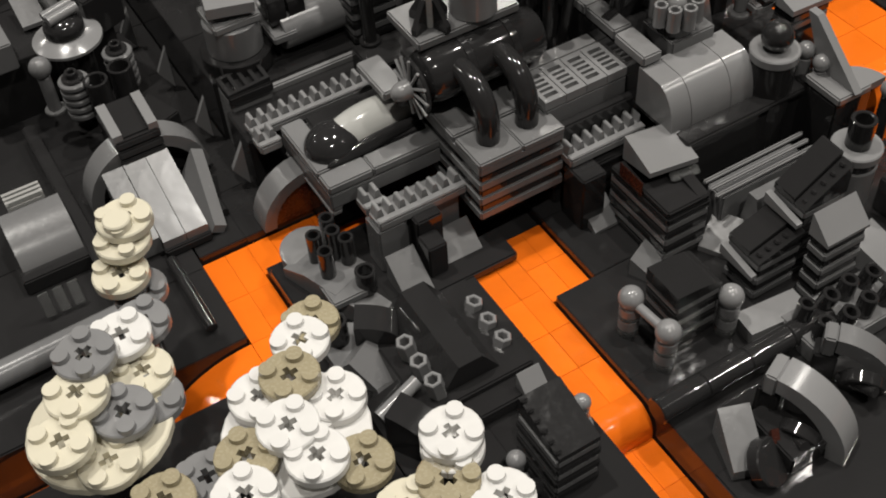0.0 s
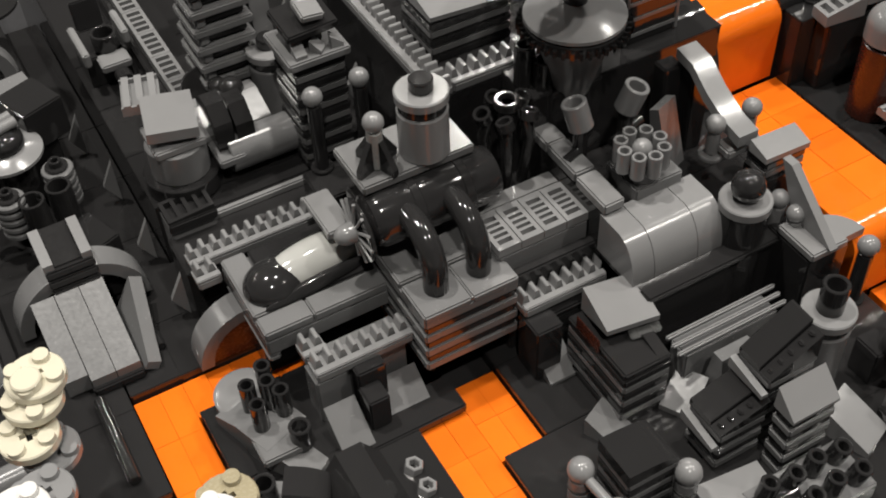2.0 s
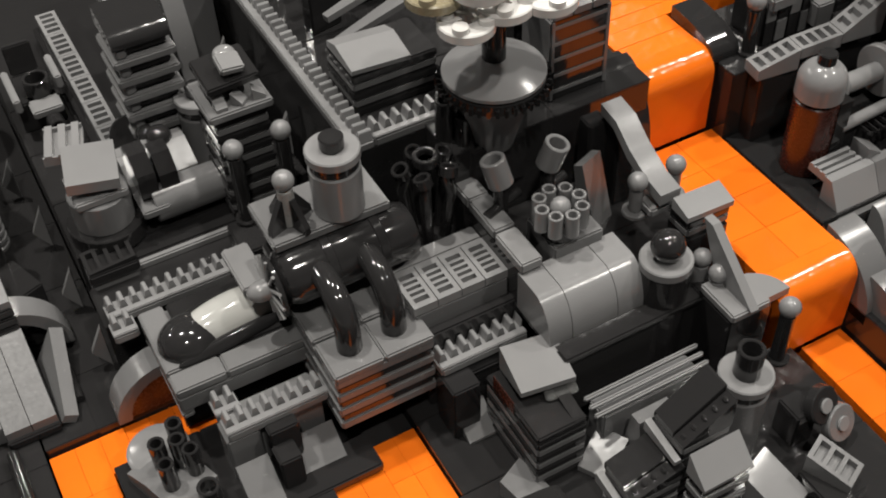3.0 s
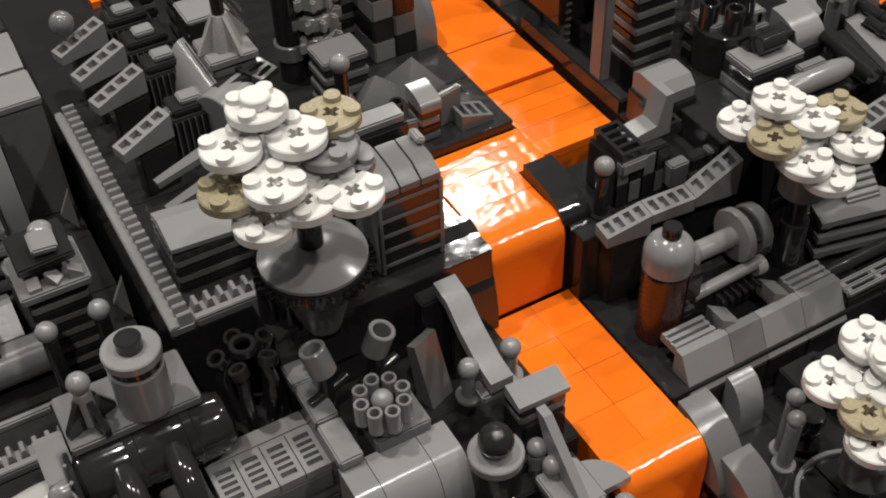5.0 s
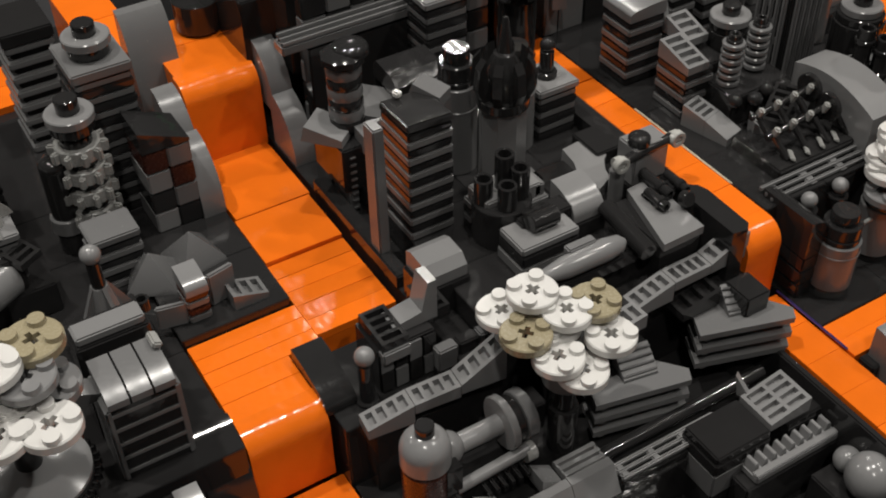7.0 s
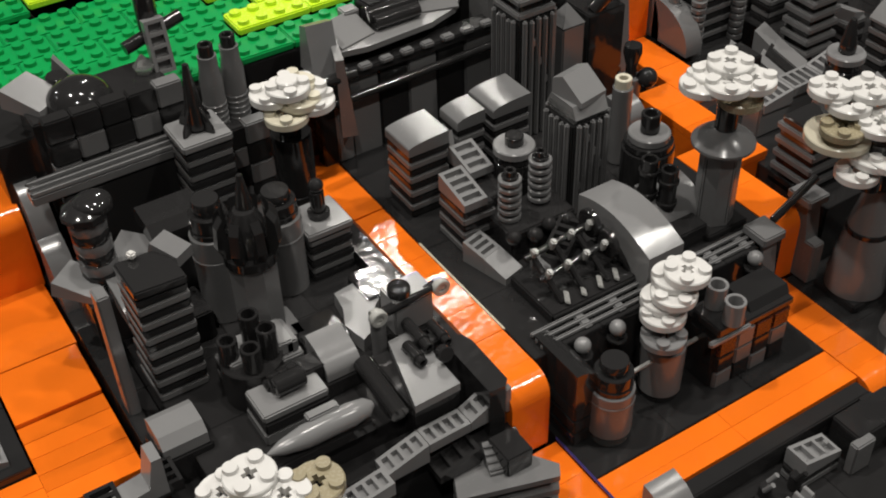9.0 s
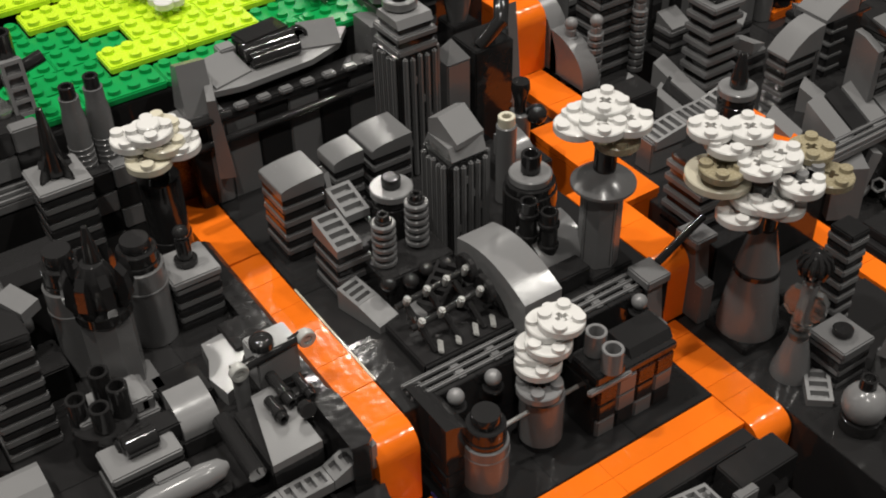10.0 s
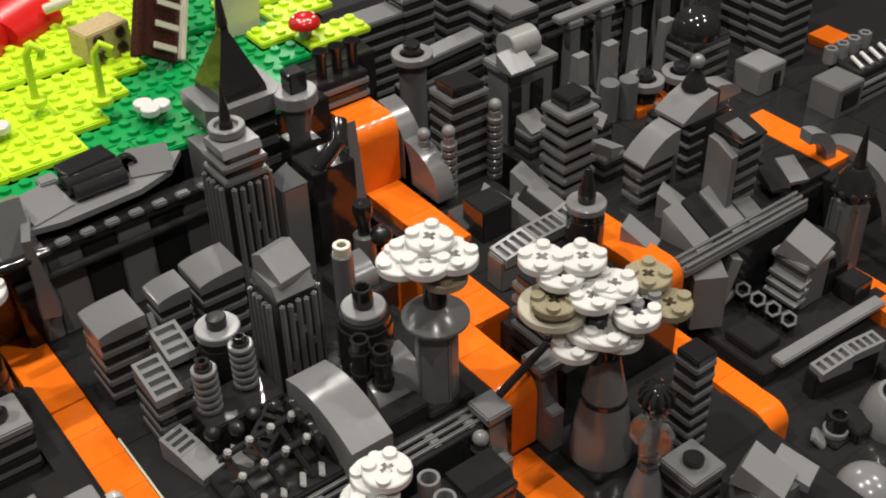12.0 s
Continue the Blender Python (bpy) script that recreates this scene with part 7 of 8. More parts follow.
for i in range(4):
    for j in range(3):
        # brown bricks carry the canal's reddish reflection as their colour
        part("brick", box(((GREY, BLACK), (BLACK, GREY), (BROWN, GREY))[j][i % 2] if i < 3 or j < 2 else BROWN, 1.05, 0.3, 0.98), hc, -1.0 + i * 1.07, -0.9, j)
part("roof", box(BLACK, 4.6, 2.2, 0.4), hc, 0.6, 0.1, 3.0)
part("edge", box(LIT_GREY, 2.4, 0.3, 0.3), hc, -1.0, -1.0, 3.0)
part("cabin", prism(BLACK, [(-0.95, 0), (0.95, 0), (0.7, 0.4), (-0.7, 0.4)], 2.4), hc, 1.7, 0.3, 3.4)
for dx, dy in ((-0.9, -0.9), (-0.8, 0.3)):
    part("chimney", tube(LIT_GREY, 0.48, 0.33, 1.2, 18), hc, dx, dy, 3.9)
part("bracket", box(BLACK, 1.6, 1.8, 0.5), hc, -1.0, -0.2, 3.4)

# kerbs of the right canal
lone("canal_kerb", prism(BLACK, [(-0.6, 0), (0.6, 0), (0.6, 0.55), (0.35, 0.75), (-0.6, 0.75)], 13.6, 0.04), "low glossy black kerb along the canal", "kerb", 55.15, 38.4, 13.6, 0, 0, -90)
lone("cream_strip", box(CREAM, 0.12, 7.0, 0.1), "thin cream plate edge beside the canal", "strip", 57.5, 36.5, 13.98)
lone("violet_strip", box(BLUE, 0.14, 4.4, 0.16), "thin violet plate edge beside the canal", "strip", 57.85, 27.4, 9.95)
lone("black_parapet", box(BLACK, 0.7, 8.0, 0.8), "glossy black parapet beside the plaza", "parapet", 42.55, 40.6, 12.3)
lone("canal_wall", box(BLACK, 0.38, 20.0, 4.2), "black wall along the side of the lower canal", "wall", 55.57, 19.5, 5.6)
lone("black_block", box(BLACK, 1.3, 1.5, 4.7), "tall black block at the foot of the fall", "block", 54.7, 28.6, 8.0)


# ---- far district beyond the last canal ----
blossom("brick_tree", "wide white tree of round plates with khaki leaves", 74.6, 28.9, 17.0, [
    (-0.85, 2.5, 3.8, W, 0), (0.5, 1.5, 3.8, W, 10), (-0.6, 1.6, 3.4, W, 30), (-0.1, 0.2, 2.9, W, 20), (1.0, 0.1, 3.0, W, 40), (1.15, -1.15, 2.2, W, 15), (-1.35, 1.1, 2.7, K, 0), (2.9, 0.0, 2.6, K, 0), (2.9, -1.3, 1.9, K, 30), (0.0, -0.65, 1.5, W, 25), (0.65, -0.8, 1.1, W, 0), (-1.0, 0.1, 0.8, W, 10), (1.9, -0.4, 2.2, G_, 0)], [(0.5, 2.6, -0.2, BLACK), (1.3, 0.4, 1.4, WHITE)])
part("leaf_disc", cyl(CREAM, 1.5, 0.4, 32), bpy.data.objects[TREES[-1]], -1.0, 1.5, 2.0)
bl = thing("bell_tower", "grey bell-shaped tower on a black foot", "tower", 75.7, 29.1, 9.9)
part("foot", box(BLACK, 2.8, 2.6, 0.5), bl, 0, 0, 0)
part("skirt", spin(GREY, [(1.45, 0.5), (1.45, 1.1), (1.12, 3.5), (1.05, 3.9)], 28), bl)
part("band", cyl(BLACK, 1.08, 0.32), bl, 0, 0, 3.85)
part("cone", spin(GREY, [(1.02, 4.17), (0.55, 6.4), (0, 6.5)], 28), bl)
part("neck", cyl(BLACK, 0.5, 0.8), bl, 0, 0, 6.4)
fg = thing("finial_bottle", "clear-winged grey bottle with a black ribbed ball", "bottle", 75.4, 25.9, 9.9)
part("cone", spin(GREY, [(0.95, 0), (0.92, 0.4), (0.44, 2.3), (0, 2.3)], 24), fg)
part("ring", spin(CLEAR, [(0.3, 2.3), (0.48, 2.32), (0.48, 2.62), (0.32, 2.8), (0.48, 2.98), (0.48, 3.3), (0.3, 3.32)], 20), fg)
part("body", cyl(GREY, 0.36, 2.2), fg, 0, 0, 3.3)
for i in range(4):
    part("wing", prism(CLEAR, [(0.3, 0.1), (0.6, 0.0), (0.92, 0.35), (0.95, 1.1), (0.65, 1.55), (0.3, 1.5)], 0.4), fg, 0, 0, 3.5, 0, 0, 90 * i + 20)
part("neck", cyl(LIT_GREY, 0.3, 0.5), fg, 0, 0, 5.4)
part("head", ball(BLACK, 0.66, 16), fg, 0, 0, 5.8)
for i in range(12):
    part("rib", pipe(BLACK, [(0.72 * math.cos(a_), 0, 6.46 + 0.72 * math.sin(a_)) for a_ in (-1.3, -0.65, 0.0, 0.65, 1.3)], 0.11, 6), fg, 0, 0, 0, 0, 0, 30 * i)
stack("striped_tower", "slim tower of black and grey chevron stripes", "tower", 79.3, 27.2, 9.9, 1.35, 1.4, stripes(15, BLACK, LIT_GREY, 0.06, 0.0))
cb2 = stack("striped_block", "striped block with a black knob on its roof", "tower", 77.15, 24.9, 8.6, 2.0, 2.0, stripes(8, BLACK, GREY, 0.0, 0.06))
part("cap", box(GREY, 2.1, 2.1, 0.4), cb2, 0, 0, 3.2)
part("knob", cyl(BLACK, 0.48, 0.3), cb2, 0, 0, 3.6)
lone("slotted_vent", slotted(LIT_GREY, 1.2, 1.8, 0.4, 0.6, 3), "small pale slotted vent", "vent", 75.4, 24.3, 9.9, 0, 0, -40)
fs = thing("folded_roof", "pale folded roof bricks on a black block", "roof", 79.4, 22.6, 9.0)
part("block", box(GREY, 2.4, 2.2, 2.6), fs)
part("roof", prism(LIT_GREY, [(-1.2, 0), (1.2, 0), (0.8, 1.3), (-1.2, 0.4)], 1.8, 0.05), fs, -0.3, 0, 2.6, 0, 0, 20)
part("roof", prism(LIT_GREY, [(-1.0, 0), (1.0, 0), (0.8, 0.9), (-1.0, 0.4)], 1.4, 0.05), fs, 1.3, -0.3, 2.2, 0, 0, 20)
sp2 = thing("sphere_tank", "pale round tank with a black neck", "tank", 75.4, 21.9, 9.9)
part("sphere", ball(LIT_GREY, 1.0, 28), sp2, 0, 0, 0.4)
part("stand", cyl(BLACK, 0.9, 0.7), sp2)
part("neck", tube(BLACK, 0.38, 0.25, 0.7, 16), sp2, 0, 0.1, 2.2)
sp4 = thing("sphere_tank", "pale round tank with a black neck", "tank", 76.2, 19.8, 9.4)
part("sphere", ball(LIT_GREY, 0.9, 28), sp4, 0, 0, 0.2)
part("neck", tube(BLACK, 0.36, 0.24, 0.7, 16), sp4, 0, 0.1, 1.8)
lone("grey_dish", dish(LIT_GREY, 1.3, 0.4), "pale shallow dish among dark bricks", "dish", 77.6, 20.8, 10.4, 20, 10)
knob_ball(78.4, 20.6, 9.9, 1.8, 0.36, BLACK, LIT_GREY)
for i in range(3):
    lone("black_claw", prism(BLACK, [(-0.6, 0), (0.6, 0), (0.2, 1.1)], 0.4), "small black claw brick", "claw", 78.0 + 0.7 * i, 21.2 - 0.5 * i, 9.9, 0, 0, 50 * i, group="black claws")
sb4 = stack("slatted_block", "dark slatted block with a lifted grey shell", "tower", 76.8, 34.2, 12.0, 2.4, 2.6, stripes(12, GREY, BLACK, 0.0, 0.3))
part("shell", prism(GREY, [(-1.4, 0), (1.4, 0), (1.4, 4.6), (0.4, 5.4), (-1.4, 4.4)], 0.5), sb4, 1.5, 0, 0)
chain(77.2, 38.4, 14.9, 3, -2, (0.4, 0.1, 0.6), None, 1.4)
lone("black_wall", box(GREY, 6.4, 1.2, 1.9), "grey wall under the slotted stair", "wall", 80.2, 38.4, 13.4)
tr = turret(81.3, 36.6, 13.4, 3.6, BLACK, LIT_GREY, BLACK, "black turret with pale disc and small cone")
part("cone", cone(BLACK, 0.44, 0.16, 1.5), tr, 0, 0, 4.8)
sh = stack("curved_roof_house", "striped building with a sweeping curved roof", "building", 88.4, 39.2, 13.4, 2.4, 1.5, stripes(7, BLACK, GREY, 0.06, 0.0), 0, 0.4, "curved roof houses")
part("roof", prism(LIT_GREY, [(-1.2, 0), (1.4, 0), (1.4, 1.5), (0.9, 1.47), (0.2, 1.25), (-0.6, 0.75), (-1.2, 0.15)], 1.6, 0.0), sh, 0.0, 0, 2.8, 0, 0, -90)
part("side", box(GREY, 0.4, 1.55, 2.8), sh, 1.3, 0, 0)
s7 = stack("striped_tower", "striped tower with a folded clear and grey roof", "tower", 91.4, 35.8, 13.4, 1.9, 1.7, stripes(12, GREY, BLACK, 0.0, 0.06))
part("roof", prism(BLACK, [(-1.0, 0), (1.0, 0), (1.0, 0.7), (-1.0, 0.1)], 1.9), s7, 0, 0, 4.8)
part("pane", prism(GREY, [(-0.8, 0), (0.5, 0), (0.5, 0.35), (-0.8, 0.05)], 1.0), s7, -0.35, -0.1, 5.06)
part("side", prism(GREY, [(-0.85, 0), (0.85, 0), (0.85, 4.7), (0.2, 4.6), (-0.85, 4.1)], 0.5), s7, -1.22, 0, 0)
rl4 = thing("rail_pair", "pale double rail on a long beam", "rail", 90.0, 33.6, 13.6)
for i in range(3):
    part("rail", box(LIT_GREY, 9.6, 0.18, 0.3), rl4, 0, -0.36 + i * 0.36, 0.06 * i)
part("beam", box(GREY, 9.6, 1.0, 0.5), rl4, 0, 0, -0.5)
part("wall", box(BLACK, 9.0, 0.8, 5.0), rl4, 0, 0.2, -5.5)
for i, m in enumerate((LIT_GREY, BLACK, LIT_GREY, GREY)):
    lone("ramp_brick", slope(m, 1.3, 2.4, 1.8, 0.3), "sloping grey and black ramp brick", "ramp", 87.2 + i * 1.35, 35.0, 13.4, 0, 0, 8, group="ramp bricks")
for x, y, r in ((81.8, 41.4, 30), (83.4, 41.8, 30), (81.2, 43.2, 40), (83.8, 43.6, 20), (88.6, 37.2, 30), (85.0, 36.2, 25)):
    lone("ramp_brick", slope(LIT_GREY, 1.3, 1.8, 1.5, 0.4), "tilted pale ramp brick", "ramp", x, y, 13.4, 0, 0, r, group="ramp bricks")
for x, y, rz, m in ((94.3, 35.3, -20, BLACK), (95.7, 35.2, -20, GREY)):
    lone("ramp_brick", slope(m, 1.2, 1.8, 0.7, 0.2), "long pale ramp brick beside the far canal", "ramp", x, y, 13.95, 0, 0, rz, group="ramp bricks")
lone("quarter_shell", arch(LIT_GREY, 0.9, 2.2, 0.7, 10, 90), "pale quarter arch against the far canal", "shell", 97.0, 35.6, 13.95, 0, 0, -100)
lone("black_ramp", slope(BLACK, 1.3, 1.8, 1.5, 0.4), "tilted black ramp brick", "ramp", 82.6, 41.6, 13.4, 0, 0, 30, group="ramp bricks")
lone("clear_hut", prism(CLEAR, [(-0.8, 0), (0.8, 0), (0.6, 1.0), (-0.8, 0.5)], 1.6), "small clear and grey hut", "hut", 79.2, 43.4, 13.4)
lone("black_block", box(BLACK, 2.0, 1.8, 2.0), "black brick block near the canal", "block", 79.8, 42.4, 13.4)
for x, y, h in ((80.2, 46.2, 9), (83.4, 46.2, 10), (79.4, 47.4, 8)):
    m_ = thing("ringed_mast", "grey ringed mast with a pale ball", "mast", x, y, 13.4, 0, "ringed masts")
    for i in range(h - 1):
        part("ring", cyl(GREY, 0.46, 0.34, 14), m_, 0, 0, i * 0.45)
    part("core", cyl(LIT_GREY, 0.32, (h - 1) * 0.45 + 0.3, 12), m_)
    part("ball", ball(LIT_GREY, 0.38), m_, 0, 0, (h - 1) * 0.45 + 0.2)
sB = stack("striped_tower", "wide black and grey striped building", "building", 82.0, 47.6, 13.4, 2.6, 2.2, stripes(14, BLACK, GREY, 0.06, 0.0))
part("roof", box(BLACK, 2.2, 1.8, 0.5), sB, 0, 0, 5.6, 0, 6)
sC = stack("slatted_tower", "grey open-slat tower with a black roof box", "tower", 86.0, 43.0, 13.4, 2.4, 2.2, stripes(13, GREY, BLACK, 0.0, 0.4))
part("roof", box(BLACK, 1.7, 1.5, 0.7), sC, 0.1, 0.1, 5.2)
bh = thing("barrel_house", "silver barrel on a grey porch house", "house", 87.6, 49.0, 13.4)
part("porch", box(GREY, 3.4, 2.0, 4.6), bh)
# solid black boxes stand for the shade in the porch openings
part("gap", box(BLACK, 1.0, 0.4, 2.6), bh, 0.4, -0.95, 1.2)
part("gap", box(BLACK, 0.9, 0.4, 3.6), bh, -1.2, -0.95, 0.2)
part("roof", box(LIT_GREY, 3.8, 2.4, 0.5), bh, 0, 0, 4.6)
part("barrel", cyl(SILVER, 0.9, 2.0), bh, -1.0, 0.2, 5.8, 0, 90)
part("block", box(BLACK, 1.6, 1.6, 1.2), bh, 0.6, 0.8, 5.2)
part("nose", slope(LIT_GREY, 1.8, 1.4, 0.9), bh, -1.2, -1.0, 5.1)
hb = thing("ball_roof_house", "dark house under a folded pale roof and ball", "house", 93.0, 40.3, 13.4)
part("body", box(BLACK, 3.2, 2.4, 3.6), hb)
for i in range(4):
    part("plate", box(GREY, 1.4, 2.5, 0.3), hb, -1.0, 0, 0.4 + i * 0.8)
part("roof", prism(LIT_GREY, [(-1.4, 0), (1.2, 0), (1.2, 1.2), (0.6, 1.15), (-0.4, 0.8), (-1.4, 0.2)], 2.2, 0.04), hb, -0.7, 0, 3.6, 0, 0, -90)
part("roof", prism(LIT_GREY, [(-1.3, 0), (1.3, 0), (1.25, 0.3), (0.5, 0.85), (-0.5, 1.1), (-1.3, 1.15)], 1.2, 0.04), hb, 2.2, 0.3, 3.4, 0, 0, -90)
# solid black box stands for the shade between the roofs
part("gap", box(BLACK, 0.5, 1.4, 1.2), hb, 0.75, -0.2, 3.6)
part("cone", cone(BLACK, 0.75, 0.2, 1.3, 16), hb, 0.1, 0.3, 4.7)
part("ball", ball(LIT_GREY, 0.42), hb, 0.1, 0.3, 5.9)
for x, y, w, d, n, lab in ((106.4, 45.4, 2.8, 2.8, 26, "tall black and grey striped tower"), (99.8, 46.6, 3.4, 3.0, 9, "broad black and grey stepped block"), (93.2, 55.0, 8.0, 2.0, 14, "long black and grey striped wall"), (86.2, 58.0, 2.4, 2.2, 16, "far striped tower of dark plates"), (107.5, 48.5, 3.0, 3.0, 18, "far striped tower of dark plates"), (96.0, 51.5, 2.4, 2.4, 14, "far striped tower of dark plates")):
    stack("striped_tower", lab, "tower", x, y, 13.4, w, d, stripes(n, BLACK, GREY, 0.06, 0.0))
stack("slatted_block", "grey and black stepped block with a hood", "tower", 77.0, 52.2, 16.5, 3.4, 1.8, stripes(8, LIT_GREY, BLACK, 0.0, 0.1))
for dx in (-0.8, 0.2, 1.2):
    lone("black_funnel", spin(BLACK, [(0.28, 0), (0.3, 1.2), (0.45, 1.6), (0.4, 1.6), (0.25, 1.2)], 14), "black funnel on a stepped block", "funnel", 77.0 + dx, 52.2, 19.7, group="funnels")
for x, y, h in ((73.8, 50.6, 4.4), (79.3, 49.2, 4.0), (79.3, 46.8, 2.6)):
    lone("curved_kerb", bow(GREY, 1.2, 3.0, h), "grey curved kerb brick beside a fall", "kerb", x, y, 14, group="curved kerbs")
gbx = thing("porch_box", "pale grey box with a dark doorway", "house", 102.9, 43.7, 13.4)
part("box", box(LIT_GREY, 2.4, 2.2, 1.8), gbx)
# no opening is cut: a black box gives the doorway its shade
part("doorway", box(BLACK, 0.7, 0.3, 1.2), gbx, 0.4, -1.05, 0.1)
for x, y in ((95.3, 46.3), (97.7, 45.6)):
    t_ = thing("ring_turret", "pale ring on a black knob turret", "turret", x, y, 13.4, 0, "ring turrets")
    part("column", cyl(BLACK, 0.8, 1.6), t_)
    part("ring", tube(LIT_GREY, 1.2, 0.7, 0.45, 26), t_, 0, 0, 1.6)
    part("knob", cyl(BLACK, 0.5, 0.8), t_, 0, 0, 1.7)
for x, y in ((92.6, 46.6), (93.8, 46.2)):
    lone("grey_drum", cyl(GREY, 0.6, 2.6), "grey drum chimney with a dark top", "drum", x, y, 13.4, group="far drums")
aq = thing("aqueduct", "grey piers and arch of a long bridge", "bridge", 97.5, 50.0, 13.4)
for i in range(5):
    part("pier", prism(GREY, [(-0.5, 0), (0.5, 0), (0.3, 5.2), (-0.3, 5.2)], 0.8), aq, -5.0 + i * 2.6, 0, 0)
    part("head", box(LIT_GREY, 1.2, 0.9, 0.5), aq, -5.0 + i * 2.6, 0, 5.0)
part("deck", box(LIT_GREY, 13.0, 0.8, 0.4), aq, 0.2, 0.1, 5.5)
part("wall", box(BLACK, 13.0, 0.6, 4.4), aq, 0.2, 0.9, 0)
tb2 = thing("tube_factory", "grey factory block with tubes and slatted sides", "factory", 106.6, 39.0, 11.8)
part("cabin", box(GREY, 2.4, 2.2, 3.6), tb2, -2.2, 0, 0)
# black box laid on the front for the shade inside the hollow window
part("window", box(BLACK, 1.6, 0.3, 1.2), tb2, -2.2, -1.05, 2.0)
part("hall", box(BLACK, 5.0, 2.4, 3.8), tb2, 1.4, 0.4, 0)
for i in range(5):
    part("slat", box(GREY, 5.2, 0.3, 0.3), tb2, 1.4, -0.9, 0.4 + i * 0.6)
    part("rod", pipe(WHITE, [(-0.6 + i * 0.9, -0.5, 3.9), (-0.3 + i * 0.9, 0.6, 4.1)], 0.14, 8), tb2)
for i in range(4):
    part("tube", tube(LIT_GREY, 0.42, 0.26, 1.0, 6), tb2, -1.4 + i * 1.1, 1.4, 3.8)
# right foreground beyond the second canal
lone("deck_slab", box(BLACK, 10.4, 5.4, 1.0), "wide black deck under the kiosk", "deck", 91.9, 31.2, 8.0)
pw = thing("shingled_kiosk", "pale shingled kiosk under a folded roof", "kiosk", 93.0, 31.7, 9.0)
part("house", box(GREY, 2.0, 2.2, 2.8), pw)
for i in range(3):
    part("shingle", prism(LIT_GREY, [(-1.1, 0), (1.1, 0), (1.0, 0.3), (-1.2, 0.25)], 0.9), pw, -1.1 + 0.1 * i, 0, 0.5 + 0.6 * i, 0, -14)
part("collar", box(LIT_GREY, 2.5, 2.4, 0.4), pw, 0, 0, 2.7)
part("roof", prism(LIT_GREY, [(-1.2, 0), (1.2, 0), (0.7, 1.1), (-1.2, 0.3)], 2.4, 0.05), pw, 0, 0, 3.1, 0, 0, 15)
part("hood", bow(BLACK, 1.8, 1.9, 1.4), pw, 2.0, 0.2, 1.6, 0, 0, 30)
part("annex", box(BLACK, 2.0, 2.2, 1.6), pw, 2.0, 0, 0)
for i in range(4):
    hp = thing("hex_pipe", "pale hexagonal pipe stub lying on the deck", "pipe", 90.2, 33.2 - 1.05 * i, 9.5, 0, "hexagonal pipes")
    part("pipe", tube(LIT_GREY, 0.46, 0.3, 0.9, 6), hp, 0.3, 0.2, 0.1, 0, -55, 40)
    part("clip", box(BLACK, 0.7, 0.5, 0.5), hp, 0.2, 0, -0.5)
lone("pale_plank", box(LIT_GREY, 8.3, 0.8, 0.4), "long pale plank along the black deck", "plank", 91.9, 28.5, 8.95, 0, 0, -2)
lone("pale_plank", box(LIT_GREY, 2.6, 0.7, 0.4), "pale plank leaning on black bricks", "plank", 88.6, 33.4, 9.4, 0, -6, 10)
chain(88.2, 26.6, 9.4, 2, -10, (0.5, 0.1))
lone("black_wall", box(BLACK, 4.2, 0.9, 1.6), "black wall under the slotted stair", "wall", 90.2, 26.4, 8.0, 0, 0, -10)
sp3 = thing("spired_column", "grey fluted column with a black crown and spire", "column", 97.0, 32.0, 9.0)
part("column", spin(GREY, [(0.95, 0), (0.95, 4.6), (0.8, 4.8), (0, 4.8)], 10), sp3)
for i in range(6):
    part("flute", box(GREY, 0.24, 0.24, 4.4), sp3, 0.95 * math.cos(radians(60 * i)), 0.95 * math.sin(radians(60 * i)), 0, 0, 0, 60 * i)
part("crown", spin(BLACK, [(0.9, 4.8), (1.15, 5.3), (1.0, 5.9), (0.5, 6.6), (0, 6.7)], 18), sp3)
for i in range(10):
    part("bead", ball(BLACK, 0.26, 10), sp3, 1.0 * math.cos(radians(36 * i)), 1.0 * math.sin(radians(36 * i)), 5.0)
part("spire", cone(BLACK, 0.36, 0.05, 2.6, 14), sp3, 0, 0, 6.6)
lone("big_arch", arch(GREY, 1.6, 4.0, 1.0, 18), "large grey arch beside the far canal", "arch", 100.6, 34.4, 10.4)
fsh = thing("faceted_shell", "grey faceted shell by the canal", "shell", 87.2, 33.6, 9.6, -30)
part("shell", prism(GREY, [(-1.4, 0), (1.0, 0), (1.5, 2.6), (0.6, 3.4), (-1.2, 3.2)], 1.8, 0.1), fsh)
part("panel", prism(LIT_GREY, [(-0.6, 0), (0.6, 0), (0.8, 2.6), (-0.4, 2.8)], 0.6), fsh, 1.2, 0.6, 0.4, 0, 14)
vs = thing("vase_tank", "large pale round vase with an open top", "vase", 90.0, 22.9, 6.4)
part("vase", spin(LIT_GREY, [(0.8, 0), (1.6, 0.8), (1.8, 1.8), (1.5, 3.1), (1.1, 3.6), (0.9, 3.6), (1.3, 2.9), (1.5, 1.8), (0, 0.6)], 32), vs)
nz = thing("black_nozzle", "black open tube in a pale collar", "tube", 86.9, 24.1, 8.0)
part("tube", tube(BLACK, 0.52, 0.34, 1.6, 18), nz)
part("collar", cyl(LIT_GREY, 0.62, 0.35), nz, 0, 0, 0.3)
part("foot", box(BLACK, 1.6, 1.4, 0.3), nz, 0, 0, 0)
lone("pale_dome", dome(LIT_GREY, 1.5, 1.6, 0.3), "large pale dome on black bricks", "dome", 85.4, 21.0, 7.6)
lone("black_block", box(BLACK, 3.4, 3.0, 3.0), "black brick block under the dome", "block", 85.2, 20.8, 4.6)
